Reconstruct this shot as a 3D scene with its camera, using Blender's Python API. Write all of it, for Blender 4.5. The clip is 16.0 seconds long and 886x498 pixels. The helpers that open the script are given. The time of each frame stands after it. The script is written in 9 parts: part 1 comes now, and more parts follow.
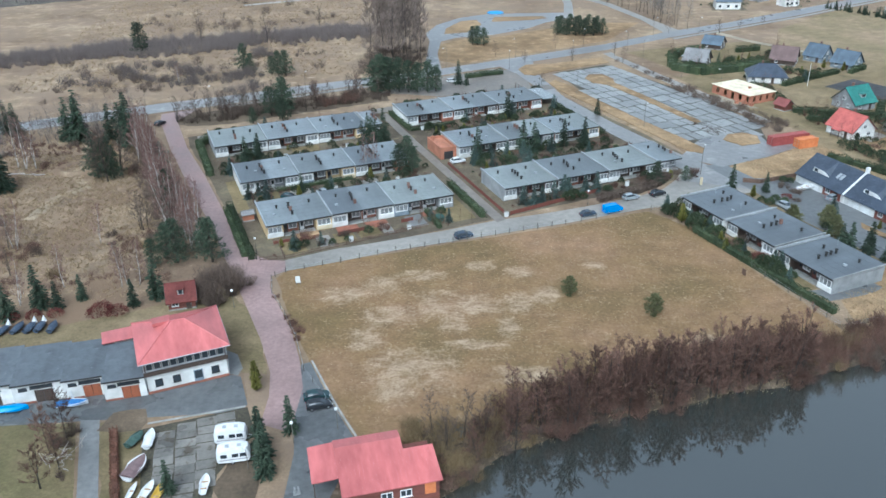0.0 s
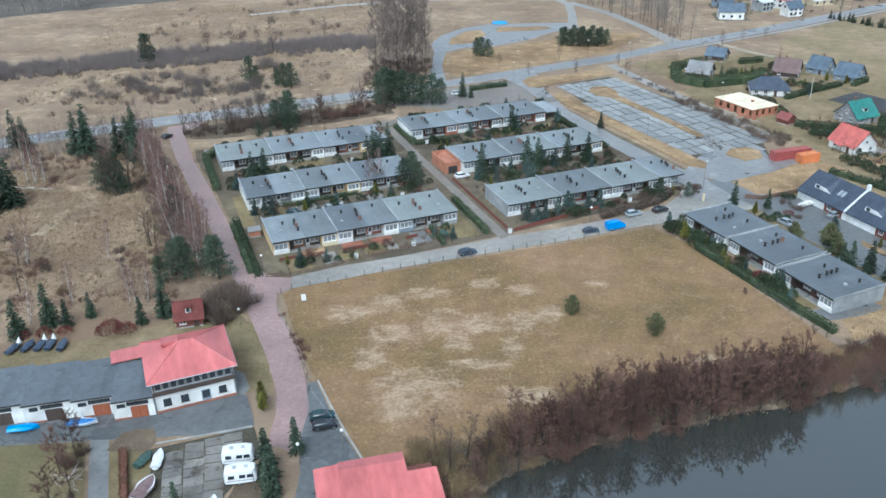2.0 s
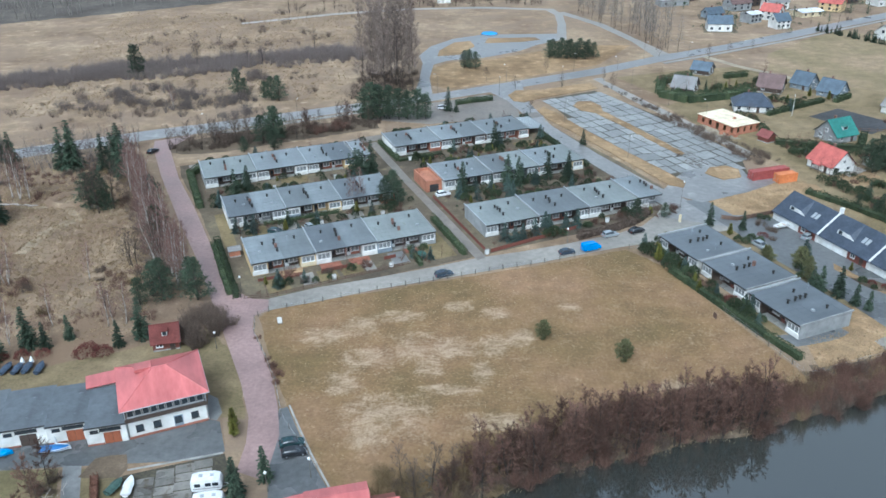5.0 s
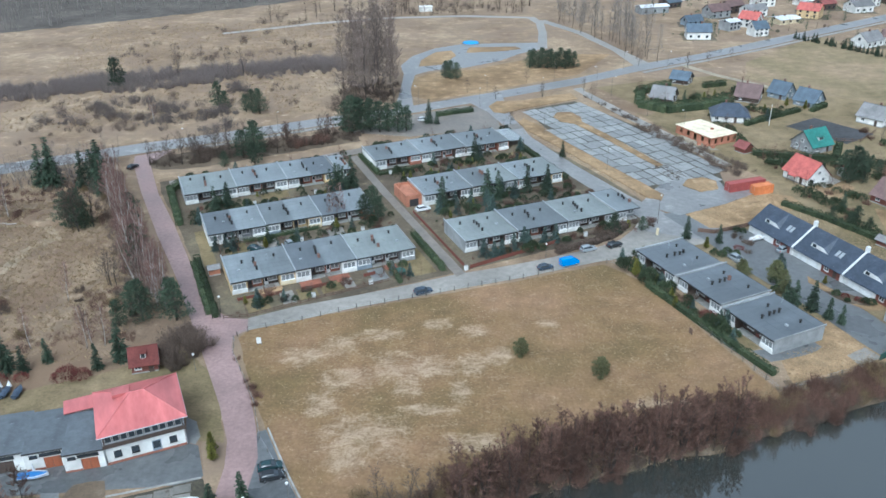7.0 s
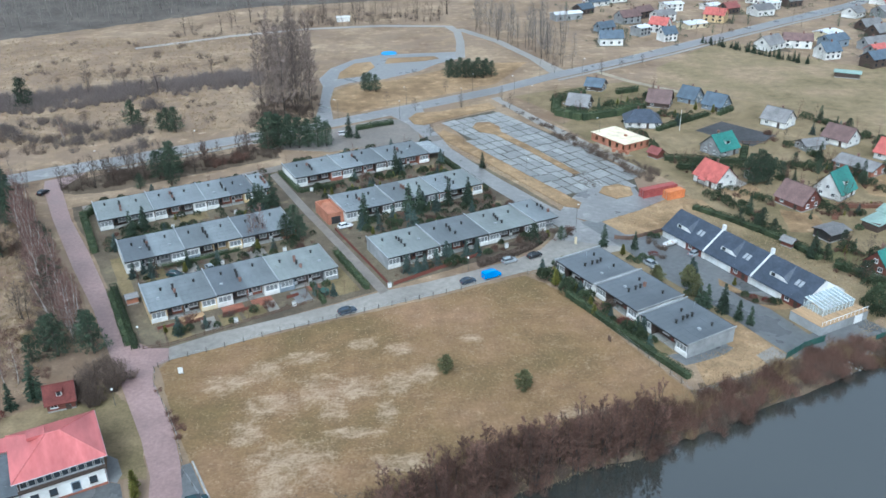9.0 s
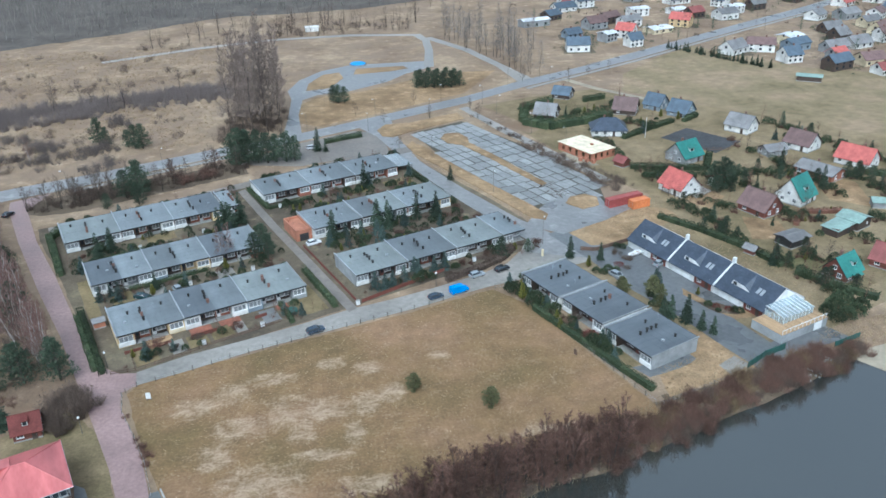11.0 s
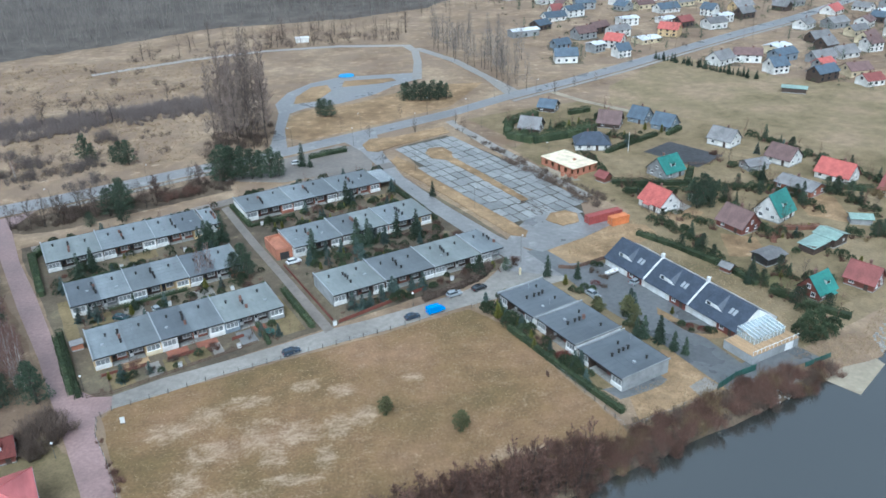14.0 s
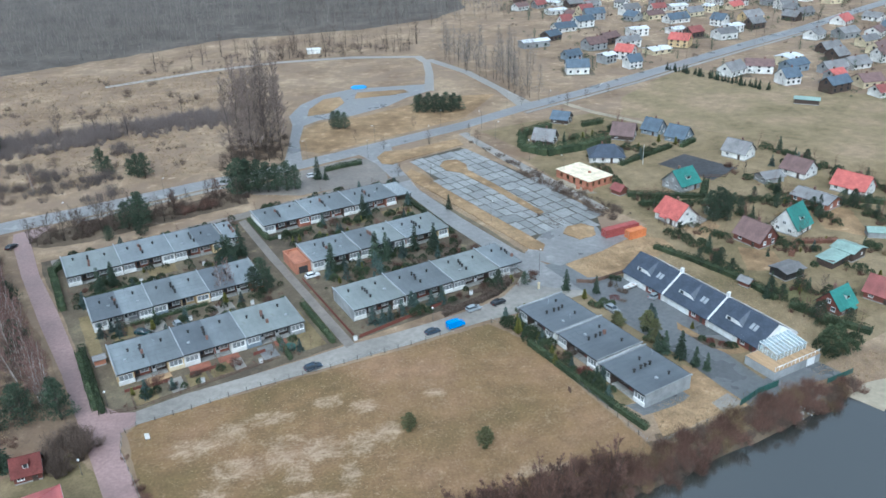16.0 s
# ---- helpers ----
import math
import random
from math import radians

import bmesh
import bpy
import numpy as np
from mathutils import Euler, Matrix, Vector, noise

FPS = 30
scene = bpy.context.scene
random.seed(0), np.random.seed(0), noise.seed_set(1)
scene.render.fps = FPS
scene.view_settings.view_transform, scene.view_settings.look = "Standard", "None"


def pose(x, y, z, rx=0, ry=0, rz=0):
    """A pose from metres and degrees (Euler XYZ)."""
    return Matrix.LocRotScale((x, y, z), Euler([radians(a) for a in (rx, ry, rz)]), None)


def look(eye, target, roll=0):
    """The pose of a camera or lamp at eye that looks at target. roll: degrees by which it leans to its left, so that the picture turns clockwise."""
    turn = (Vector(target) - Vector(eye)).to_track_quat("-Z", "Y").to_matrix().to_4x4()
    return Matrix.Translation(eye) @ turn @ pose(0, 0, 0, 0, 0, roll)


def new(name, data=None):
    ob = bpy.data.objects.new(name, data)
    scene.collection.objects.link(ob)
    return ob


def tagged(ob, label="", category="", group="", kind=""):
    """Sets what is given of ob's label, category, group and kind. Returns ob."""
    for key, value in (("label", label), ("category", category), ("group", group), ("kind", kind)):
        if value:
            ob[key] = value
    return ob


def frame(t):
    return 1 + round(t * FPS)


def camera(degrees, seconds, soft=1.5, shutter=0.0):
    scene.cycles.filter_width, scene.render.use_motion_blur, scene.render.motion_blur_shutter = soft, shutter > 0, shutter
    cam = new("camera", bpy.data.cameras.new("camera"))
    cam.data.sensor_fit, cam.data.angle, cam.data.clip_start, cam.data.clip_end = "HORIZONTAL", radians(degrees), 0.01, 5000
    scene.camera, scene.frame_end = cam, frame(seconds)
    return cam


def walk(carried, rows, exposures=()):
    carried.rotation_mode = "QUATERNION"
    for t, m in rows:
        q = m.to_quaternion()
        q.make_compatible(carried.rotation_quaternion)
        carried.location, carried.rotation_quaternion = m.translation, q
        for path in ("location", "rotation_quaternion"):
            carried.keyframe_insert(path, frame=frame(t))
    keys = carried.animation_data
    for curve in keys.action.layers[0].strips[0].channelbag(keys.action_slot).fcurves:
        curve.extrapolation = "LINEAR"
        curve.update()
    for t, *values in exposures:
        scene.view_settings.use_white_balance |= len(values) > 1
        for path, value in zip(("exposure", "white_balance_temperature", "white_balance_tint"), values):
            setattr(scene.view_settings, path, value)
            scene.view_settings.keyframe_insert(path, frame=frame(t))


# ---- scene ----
cam = camera(57.0, 16.0, soft=1.6)
METRES, EYE, TILT, LEAN, TURN = 37.0, 79.9, -26.68, 1.08, 0.0
ROWS = [
    (0.0, 0.0, 0.0, 0.0, 0.0, 0.0, -0.0),
    (0.5, -0.0004, -0.0132, 0.0222, 0.1, 0.05, -0.05),
    (1.0, -0.0002, -0.0265, 0.0448, 0.19, 0.08, -0.08),
    (1.5, 0.0002, -0.0389, 0.0672, 0.24, 0.13, -0.1),
    (2.0, -0.0002, -0.0516, 0.089, 0.29, 0.16, -0.11),
    (2.5, 0.0069, -0.0631, 0.1101, 0.31, 0.18, -0.07),
    (3.0, 0.029, -0.0752, 0.133, 0.36, 0.16, -0.23),
    (3.5, 0.059, -0.0859, 0.1559, 0.31, 0.13, -0.33),
    (4.0, 0.087, -0.0959, 0.1802, 0.27, 0.11, -0.34),
    (6.5, 0.1795, -0.1374, 0.2965, -0.08, 0.2, -0.33),
    (7.0, 0.1861, -0.1439, 0.3212, -0.71, 0.26, 0.19),
    (7.5, 0.1895, -0.1504, 0.3446, -2.07, 0.32, 0.93),
    (8.0, 0.1923, -0.1617, 0.3669, -2.82, 0.36, 1.48),
    (8.5, 0.2106, -0.1702, 0.388, -4.21, 0.38, 2.09),
    (9.0, 0.24, -0.1825, 0.4088, -5.57, 0.36, 2.57),
    (11.5, 0.3398, -0.2423, 0.5197, -7.12, 0.42, 3.93),
    (12.0, 0.3734, -0.2553, 0.5383, -7.04, 0.44, 3.98),
    (12.5, 0.408, -0.2674, 0.5561, -6.97, 0.45, 4.02),
    (13.0, 0.4432, -0.2784, 0.5742, -6.89, 0.47, 4.02),
    (13.5, 0.4713, -0.2873, 0.5917, -6.99, 0.5, 3.92),
    (14.0, 0.4795, -0.293, 0.6102, -7.06, 0.55, 4.1),
    (14.5, 0.4723, -0.294, 0.6276, -7.06, 0.66, 4.01),
    (15.0, 0.4457, -0.2988, 0.6464, -6.97, 0.78, 4.02),
    (15.5, 0.4119, -0.2996, 0.6616, -6.86, 0.93, 4.02),
    (16.0, 0.3787, -0.3007, 0.6714, -6.72, 1.07, 4.13),
]
walk(cam, [(t, pose(0, 0, EYE, TILT, LEAN, TURN) @ pose(METRES * x, METRES * y, METRES * z, 90 + pitch, roll, yaw)) for t, x, y, z, yaw, pitch, roll in ROWS],
     exposures=((0.0, 0.74, 5230, 0), (9.0, 0.73, 5200, 0), (12.0, 0.67, 5150, 0), (16.0, 0.67, 5150, 0)))

# ---------- world, sun, exposure ----------
SUN_EL, SUN_AZ = radians(52), radians(200)
world = bpy.data.worlds.new("world")
scene.world = world
world.use_nodes = True
wn = world.node_tree.nodes
sky = wn.new("ShaderNodeTexSky")
sky.sky_type, sky.sun_disc = "NISHITA", False
sky.sun_elevation, sky.sun_rotation = SUN_EL, SUN_AZ
sky.air_density, sky.dust_density, sky.ozone_density = 1.0, 6.0, 1.0
grey = wn.new("ShaderNodeHueSaturation")
grey.inputs["Saturation"].default_value = 0.28
world.node_tree.links.new(sky.outputs[0], grey.inputs["Color"])
world.node_tree.links.new(grey.outputs[0], wn["Background"].inputs["Color"])
wn["Background"].inputs["Strength"].default_value = 0.15
sun = new("sun", bpy.data.lights.new("sun", "SUN"))
sun.data.energy, sun.data.angle, sun.data.color = 0.5, radians(40), (1.0, 0.97, 0.93)
sun.matrix_world = look((math.sin(SUN_AZ) * 100, math.cos(SUN_AZ) * 100, math.tan(SUN_EL) * 100), (0, 0, 0))

# ---------- materials ----------


def node(nt, kind, **sets):
    n = nt.nodes.new(kind)
    for key, value in sets.items():
        n.inputs[key].default_value = value
    return n


def ramp(nt, fac, stops):
    r = nt.nodes.new("ShaderNodeValToRGB")
    el = r.color_ramp.elements
    while len(el) < len(stops):
        el.new(0.5)
    for e, (p, c) in zip(el, stops):
        e.position, e.color = p, (*c, 1)
    nt.links.new(fac, r.inputs[0])
    return r.outputs[0]


def blend(nt, mode, fac, a, b):
    m = nt.nodes.new("ShaderNodeMix")
    m.data_type, m.blend_type = "RGBA", mode
    for sock, val in ((m.inputs[0], fac), (m.inputs[6], a), (m.inputs[7], b)):
        if isinstance(val, (int, float)):
            sock.default_value = val
        elif isinstance(val, tuple):
            sock.default_value = (*val, 1)
        else:
            nt.links.new(val, sock)
    return m.outputs[2]


def surface(name, dark, light, scale=1.0, rough=0.7, bump=0.2, metal=0.0, big=0.12, spots=None, vary=0.0, wet=0.0, stretch=None, spec=0.4, on_world=False):
    """A weathered surface: two tones mixed by fine grain, a broad second mottling, bump, optional stains and wet sheen."""
    m = bpy.data.materials.new(name)
    m.use_nodes = True
    nt = m.node_tree
    bsdf = nt.nodes["Principled BSDF"]
    if on_world:
        at = nt.nodes.new("ShaderNodeNewGeometry").outputs["Position"]
    else:
        at = nt.nodes.new("ShaderNodeTexCoord").outputs["Object"]
    if stretch:
        mp = nt.nodes.new("ShaderNodeMapping")
        mp.inputs["Scale"].default_value = stretch
        nt.links.new(at, mp.inputs[0])
        at = mp.outputs[0]
    fine = node(nt, "ShaderNodeTexNoise", Scale=scale, Detail=8.0, Roughness=0.68)
    broad = node(nt, "ShaderNodeTexNoise", Scale=scale * big, Detail=4.0, Roughness=0.55)
    for n in (fine, broad):
        nt.links.new(at, n.inputs["Vector"])
    col = ramp(nt, fine.outputs[0], ((0.3, dark), (0.7, light)))
    tone = ramp(nt, broad.outputs[0], ((0.32, (0.62, 0.62, 0.62)), (0.68, (1.12, 1.12, 1.12))))
    col = blend(nt, "MULTIPLY", 0.8, col, tone)
    if spots:
        sp = node(nt, "ShaderNodeTexNoise", Scale=spots[1], Detail=5.0, Roughness=0.6)
        nt.links.new(at, sp.inputs["Vector"])
        mask = ramp(nt, sp.outputs[0], ((spots[2], (0, 0, 0)), (spots[2] + 0.1, (1, 1, 1))))
        col = blend(nt, "MIX", mask, col, spots[0])
    if vary:
        info = nt.nodes.new("ShaderNodeObjectInfo")
        shade = ramp(nt, info.outputs["Random"], ((0.0, (1 - vary,) * 3), (1.0, (1 + vary,) * 3)))
        col = blend(nt, "MULTIPLY", 1.0, col, shade)
    nt.links.new(col, bsdf.inputs["Base Color"])
    bsdf.inputs["Roughness"].default_value = rough
    bsdf.inputs["Metallic"].default_value = metal
    bsdf.inputs["Specular IOR Level"].default_value = spec
    if wet:
        wr = ramp(nt, broad.outputs[0], ((0.35, (rough - wet,) * 3), (0.65, (rough,) * 3)))
        nt.links.new(wr, bsdf.inputs["Roughness"])
    if bump:
        b = node(nt, "ShaderNodeBump", Strength=min(1.0, bump), Distance=0.05)
        nt.links.new(fine.outputs[0], b.inputs["Height"])
        nt.links.new(b.outputs[0], bsdf.inputs["Normal"])
    return m


def leafy(name, dark, light, rough=0.7, vary=0.25):
    """Foliage or twigs: every little piece takes its own tone."""
    m = bpy.data.materials.new(name)
    m.use_nodes = True
    nt = m.node_tree
    bsdf = nt.nodes["Principled BSDF"]
    geo = nt.nodes.new("ShaderNodeNewGeometry")
    col = ramp(nt, geo.outputs["Random Per Island"], ((0.0, dark), (1.0, light)))
    info = nt.nodes.new("ShaderNodeObjectInfo")
    shade = ramp(nt, info.outputs["Random"], ((0.0, (1 - vary,) * 3), (1.0, (1 + vary,) * 3)))
    col = blend(nt, "MULTIPLY", 1.0, col, shade)
    nt.links.new(col, bsdf.inputs["Base Color"])
    bsdf.inputs["Roughness"].default_value = rough
    bsdf.inputs["Specular IOR Level"].default_value = 0.2
    return m


def ground_mat(name, c1, c2, c3, straw=None, patches=(), bump=0.6, mottle=0.75, blotch=None):
    """Winter grass: three tones at two scales, dry straw tufts, and bleached patches of dead grass at (x, y, rx, ry)."""
    m = bpy.data.materials.new(name)
    m.use_nodes = True
    nt = m.node_tree
    bsdf = nt.nodes["Principled BSDF"]
    pos = nt.nodes.new("ShaderNodeNewGeometry").outputs["Position"]
    fine = node(nt, "ShaderNodeTexNoise", Scale=1.6, Detail=8.0, Roughness=0.75)
    mid = node(nt, "ShaderNodeTexNoise", Scale=0.22, Detail=6.0, Roughness=0.65)
    broad = node(nt, "ShaderNodeTexNoise", Scale=0.035, Detail=5.0, Roughness=0.6)
    for n in (fine, mid, broad):
        nt.links.new(pos, n.inputs["Vector"])
    col = ramp(nt, broad.outputs[0], ((0.36, c1), (0.5, c2), (0.64, c3)))
    col = blend(nt, "MULTIPLY", mottle, col, ramp(nt, mid.outputs[0], ((0.3, (0.62, 0.62, 0.6)), (0.7, (1.25, 1.22, 1.15)))))
    col = blend(nt, "MULTIPLY", 0.7, col, ramp(nt, fine.outputs[0], ((0.3, (0.55, 0.55, 0.55)), (0.7, (1.3, 1.28, 1.22)))))
    if straw:
        tuft = ramp(nt, mid.outputs[0], ((0.58, (0, 0, 0)), (0.7, (0.8, 0.8, 0.8))))
        col = blend(nt, "MIX", tuft, col, straw)
    if blotch:
        far = node(nt, "ShaderNodeTexNoise", Scale=0.06, Detail=7.0, Roughness=0.68)
        nt.links.new(pos, far.inputs["Vector"])
        col = blend(nt, "MIX", ramp(nt, far.outputs[0], ((0.46, (0, 0, 0)), (0.58, (0.8, 0.8, 0.8)))), col, blotch)
    if patches:
        wob = node(nt, "ShaderNodeTexNoise", Scale=0.3, Detail=10.0, Roughness=0.8, Distortion=0.6)
        drift = nt.nodes.new("ShaderNodeMapping")
        drift.inputs["Rotation"].default_value = (0, 0, math.radians(-16))
        drift.inputs["Scale"].default_value = (0.85, 1.3, 1.0)
        nt.links.new(pos, drift.inputs[0])
        nt.links.new(drift.outputs[0], wob.inputs["Vector"])
        sep = nt.nodes.new("ShaderNodeSeparateXYZ")
        nt.links.new(pos, sep.inputs[0])

        def calc(op, a, b=0.0):
            n = nt.nodes.new("ShaderNodeMath")
            n.operation = op
            for sock, val in ((n.inputs[0], a), (n.inputs[1], b)):
                if isinstance(val, (int, float)):
                    sock.default_value = val
                else:
                    nt.links.new(val, sock)
            return n.outputs[0]
        total = 0.0
        for px, py, rx, ry in patches:
            a = calc("DIVIDE", calc("SUBTRACT", sep.outputs[0], px), rx)
            b = calc("DIVIDE", calc("SUBTRACT", sep.outputs[1], py), ry)
            d = calc("ADD", calc("POWER", calc("ABSOLUTE", a), 3.0), calc("POWER", calc("ABSOLUTE", b), 3.0))
            total = calc("MAXIMUM", total, calc("SUBTRACT", 1.0, d))
        mask = calc("ADD", calc("MULTIPLY", total, 0.9), calc("ADD", calc("MULTIPLY", calc("SUBTRACT", wob.outputs[0], 0.51), 3.8), calc("MULTIPLY", calc("SUBTRACT", fine.outputs[0], 0.5), 3.0)))
        mask = ramp(nt, mask, ((0.1, (0, 0, 0)), (0.55, (0.2, 0.2, 0.2)), (1.0, (0.7, 0.7, 0.7))))
        dead = ramp(nt, wob.outputs[0], ((0.42, (0.27, 0.195, 0.13)), (0.66, (0.46, 0.355, 0.25))))
        col = blend(nt, "MIX", mask, col, dead)
    nt.links.new(col, bsdf.inputs["Base Color"])
    bsdf.inputs["Roughness"].default_value = 0.9
    bsdf.inputs["Specular IOR Level"].default_value = 0.15
    b = node(nt, "ShaderNodeBump", Strength=bump, Distance=0.25)
    nt.links.new(fine.outputs[0], b.inputs["Height"])
    nt.links.new(b.outputs[0], bsdf.inputs["Normal"])
    return m


M = {}
M["meadow"] = ground_mat("dry_meadow", (0.185, 0.132, 0.092), (0.265, 0.197, 0.138), (0.33, 0.255, 0.182), straw=(0.39, 0.31, 0.225), blotch=(0.2, 0.145, 0.105))
M["scrubland"] = ground_mat("scrub_ground", (0.15, 0.105, 0.078), (0.225, 0.165, 0.118), (0.29, 0.22, 0.155), straw=(0.4, 0.32, 0.22), blotch=(0.17, 0.115, 0.075))
M["field"] = ground_mat("field_grass", (0.148, 0.106, 0.052), (0.2, 0.131, 0.07), (0.24, 0.152, 0.092), mottle=0.55,
                        patches=((-6.6, 114.2, 9.5, 7.5), (-9.5, 108.5, 4.5, 4.5), (-15, 124, 4.2, 5), (-11.5, 131.5, 6.5, 4), (-2.6, 135.5, 4.8, 7.0), (0.4, 128.5, 3.4, 4.5), (5.2, 134.6, 7.0, 4.6), (13, 135.6, 3.6, 5), (10.5, 126.5, 2.6, 4.5), (6.3, 151, 4, 3), (14, 148, 4, 3), (-20.8, 139.5, 5.5, 4), (-14, 143, 4.5, 4.5), (4.5, 121.2, 7.5, 2.2), (18.5, 138, 3.6, 4), (-6, 147, 6, 3), (62, 119.6, 10, 2.4), (47, 121.5, 9, 2.0), (30, 150, 3, 2), (12, 112, 7, 3)))
M["pasture"] = ground_mat("pasture_grass", (0.185, 0.15, 0.09), (0.235, 0.186, 0.118), (0.285, 0.218, 0.15))
M["frontlawn"] = ground_mat("front_lawn_grass", (0.125, 0.102, 0.054), (0.175, 0.14, 0.078), (0.225, 0.175, 0.102))
M["lawn"] = ground_mat("winter_lawn", (0.105, 0.105, 0.05), (0.15, 0.125, 0.07), (0.2, 0.155, 0.095))
M["plot"] = ground_mat("allotment_grass", (0.14, 0.115, 0.065), (0.205, 0.16, 0.098), (0.255, 0.2, 0.13))
M["dirt"] = ground_mat("trodden_track", (0.2, 0.155, 0.11), (0.28, 0.22, 0.16), (0.33, 0.27, 0.2))
M["garden"] = ground_mat("garden_soil", (0.085, 0.07, 0.055), (0.13, 0.107, 0.08), (0.17, 0.145, 0.1), straw=(0.2, 0.165, 0.1))
M["verge"] = ground_mat("tan_verge", (0.195, 0.132, 0.078), (0.27, 0.187, 0.112), (0.34, 0.242, 0.15), straw=(0.4, 0.295, 0.19), mottle=0.95)
M["asphalt"] = surface("wet_asphalt", (0.14, 0.135, 0.132), (0.25, 0.242, 0.236), 0.6, 0.4, 0.1, big=0.12, wet=0.14, on_world=True, spec=0.6, spots=((0.28, 0.27, 0.26), 0.2, 0.58))
M["oldasphalt"] = surface("old_asphalt", (0.13, 0.13, 0.13), (0.22, 0.22, 0.215), 0.8, 0.55, 0.15, big=0.1, wet=0.15, on_world=True)
M["street"] = surface("pale_concrete_street", (0.19, 0.175, 0.155), (0.31, 0.285, 0.255), 0.7, 0.5, 0.15, big=0.12, wet=0.2, on_world=True)
M["redpave"] = surface("red_pavers", (0.21, 0.138, 0.127), (0.325, 0.222, 0.207), 1.2, 0.5, 0.15, big=0.07, wet=0.18, on_world=True)
M["slab"] = surface("concrete_slab", (0.16, 0.16, 0.155), (0.3, 0.298, 0.29), 0.9, 0.42, 0.2, big=0.14, wet=0.14, vary=0.22, on_world=True, spots=((0.12, 0.11, 0.09), 0.28, 0.6))
M["lane"] = surface("gritty_lane", (0.14, 0.12, 0.105), (0.225, 0.198, 0.172), 0.7, 0.6, 0.2, big=0.15, wet=0.15, on_world=True)
M["court"] = surface("dark_court_asphalt", (0.045, 0.045, 0.048), (0.08, 0.08, 0.083), 0.8, 0.85, 0.1, big=0.1, on_world=True, spec=0.15)
M["joint"] = surface("mossy_joint", (0.03, 0.028, 0.022), (0.1, 0.085, 0.055), 2.0, 0.9, 0.4, on_world=True)
M["darkasphalt"] = surface("dark_wet_asphalt", (0.085, 0.088, 0.09), (0.15, 0.153, 0.155), 0.8, 0.42, 0.12, big=0.09, wet=0.2, on_world=True)
M["oldslab"] = surface("worn_yard_slab", (0.12, 0.112, 0.1), (0.215, 0.2, 0.178), 0.9, 0.45, 0.25, big=0.2, wet=0.2, vary=0.25, on_world=True, spots=((0.075, 0.062, 0.046), 0.45, 0.55))
M["bank"] = ground_mat("bank_litter", (0.07, 0.053, 0.042), (0.1, 0.078, 0.058), (0.15, 0.115, 0.085), straw=(0.22, 0.175, 0.13))
M["forestfloor"] = ground_mat("forest_floor", (0.085, 0.075, 0.07), (0.11, 0.098, 0.09), (0.14, 0.122, 0.11))
M["kerb"] = surface("concrete_kerb", (0.24, 0.235, 0.22), (0.36, 0.35, 0.33), 3.0, 0.8, 0.2)
M["sand"] = surface("pale_sand", (0.24, 0.205, 0.15), (0.36, 0.31, 0.23), 0.6, 0.9, 0.2, on_world=True)
M["felt"] = surface("roofing_felt", (0.13, 0.145, 0.155), (0.188, 0.206, 0.215), 0.7, 0.4, 0.1, big=0.3, wet=0.12, vary=0.3, spec=0.6, stretch=(1, 0.35, 1))
M["darkfelt"] = surface("new_dark_roofing_felt", (0.088, 0.1, 0.112), (0.128, 0.142, 0.155), 0.7, 0.42, 0.1, big=0.3, wet=0.12, vary=0.12, spec=0.6, stretch=(1, 0.35, 1))
M["palefelt"] = surface("bleached_roofing_felt", (0.165, 0.183, 0.18), (0.225, 0.243, 0.238), 0.7, 0.42, 0.1, big=0.3, wet=0.12, vary=0.1, spec=0.6, stretch=(1, 0.35, 1), spots=((0.13, 0.14, 0.12), 0.5, 0.6))
M["oldfelt"] = surface("dark_patched_felt", (0.075, 0.084, 0.095), (0.13, 0.142, 0.155), 0.9, 0.5, 0.15, big=0.3, wet=0.12, vary=0.12, spots=((0.2, 0.21, 0.22), 0.8, 0.66))
M["slate"] = surface("dark_slate_roof", (0.035, 0.045, 0.065), (0.065, 0.078, 0.105), 2.2, 0.4, 0.3, big=0.2, wet=0.1)
M["redroof"] = surface("red_sheet_roof", (0.43, 0.115, 0.11), (0.5, 0.155, 0.15), 0.5, 0.4, 0.05, big=0.25, wet=0.1, stretch=(2, 0.6, 1), spec=0.45)
M["brightred"] = surface("bright_red_tiles", (0.36, 0.085, 0.07), (0.48, 0.135, 0.115), 3.0, 0.5, 0.3, big=0.2)
M["darkred"] = surface("dull_red_tiles", (0.16, 0.05, 0.045), (0.26, 0.085, 0.075), 3.0, 0.6, 0.3)
M["cabinroof"] = surface("old_dull_red_tiles", (0.1, 0.03, 0.026), (0.165, 0.052, 0.045), 3.0, 0.75, 0.3, spec=0.15)
M["brownroof"] = surface("brown_tiles", (0.1, 0.062, 0.058), (0.18, 0.115, 0.105), 3.0, 0.6, 0.3, vary=0.15)
M["blueroof"] = surface("blue_grey_tiles", (0.055, 0.075, 0.1), (0.105, 0.135, 0.17), 3.0, 0.5, 0.3, vary=0.2)
M["greenroof"] = surface("green_sheet_roof", (0.03, 0.13, 0.11), (0.055, 0.215, 0.18), 1.5, 0.4, 0.15, vary=0.12)
M["mintroof"] = surface("pale_mint_roof", (0.19, 0.27, 0.24), (0.29, 0.38, 0.34), 1.5, 0.45, 0.15)
M["greyroof"] = surface("grey_roof", (0.14, 0.135, 0.135), (0.235, 0.228, 0.225), 2.0, 0.5, 0.2, vary=0.25)
M["whiteroof"] = surface("pale_roof", (0.5, 0.52, 0.54), (0.68, 0.7, 0.72), 1.0, 0.5, 0.1)
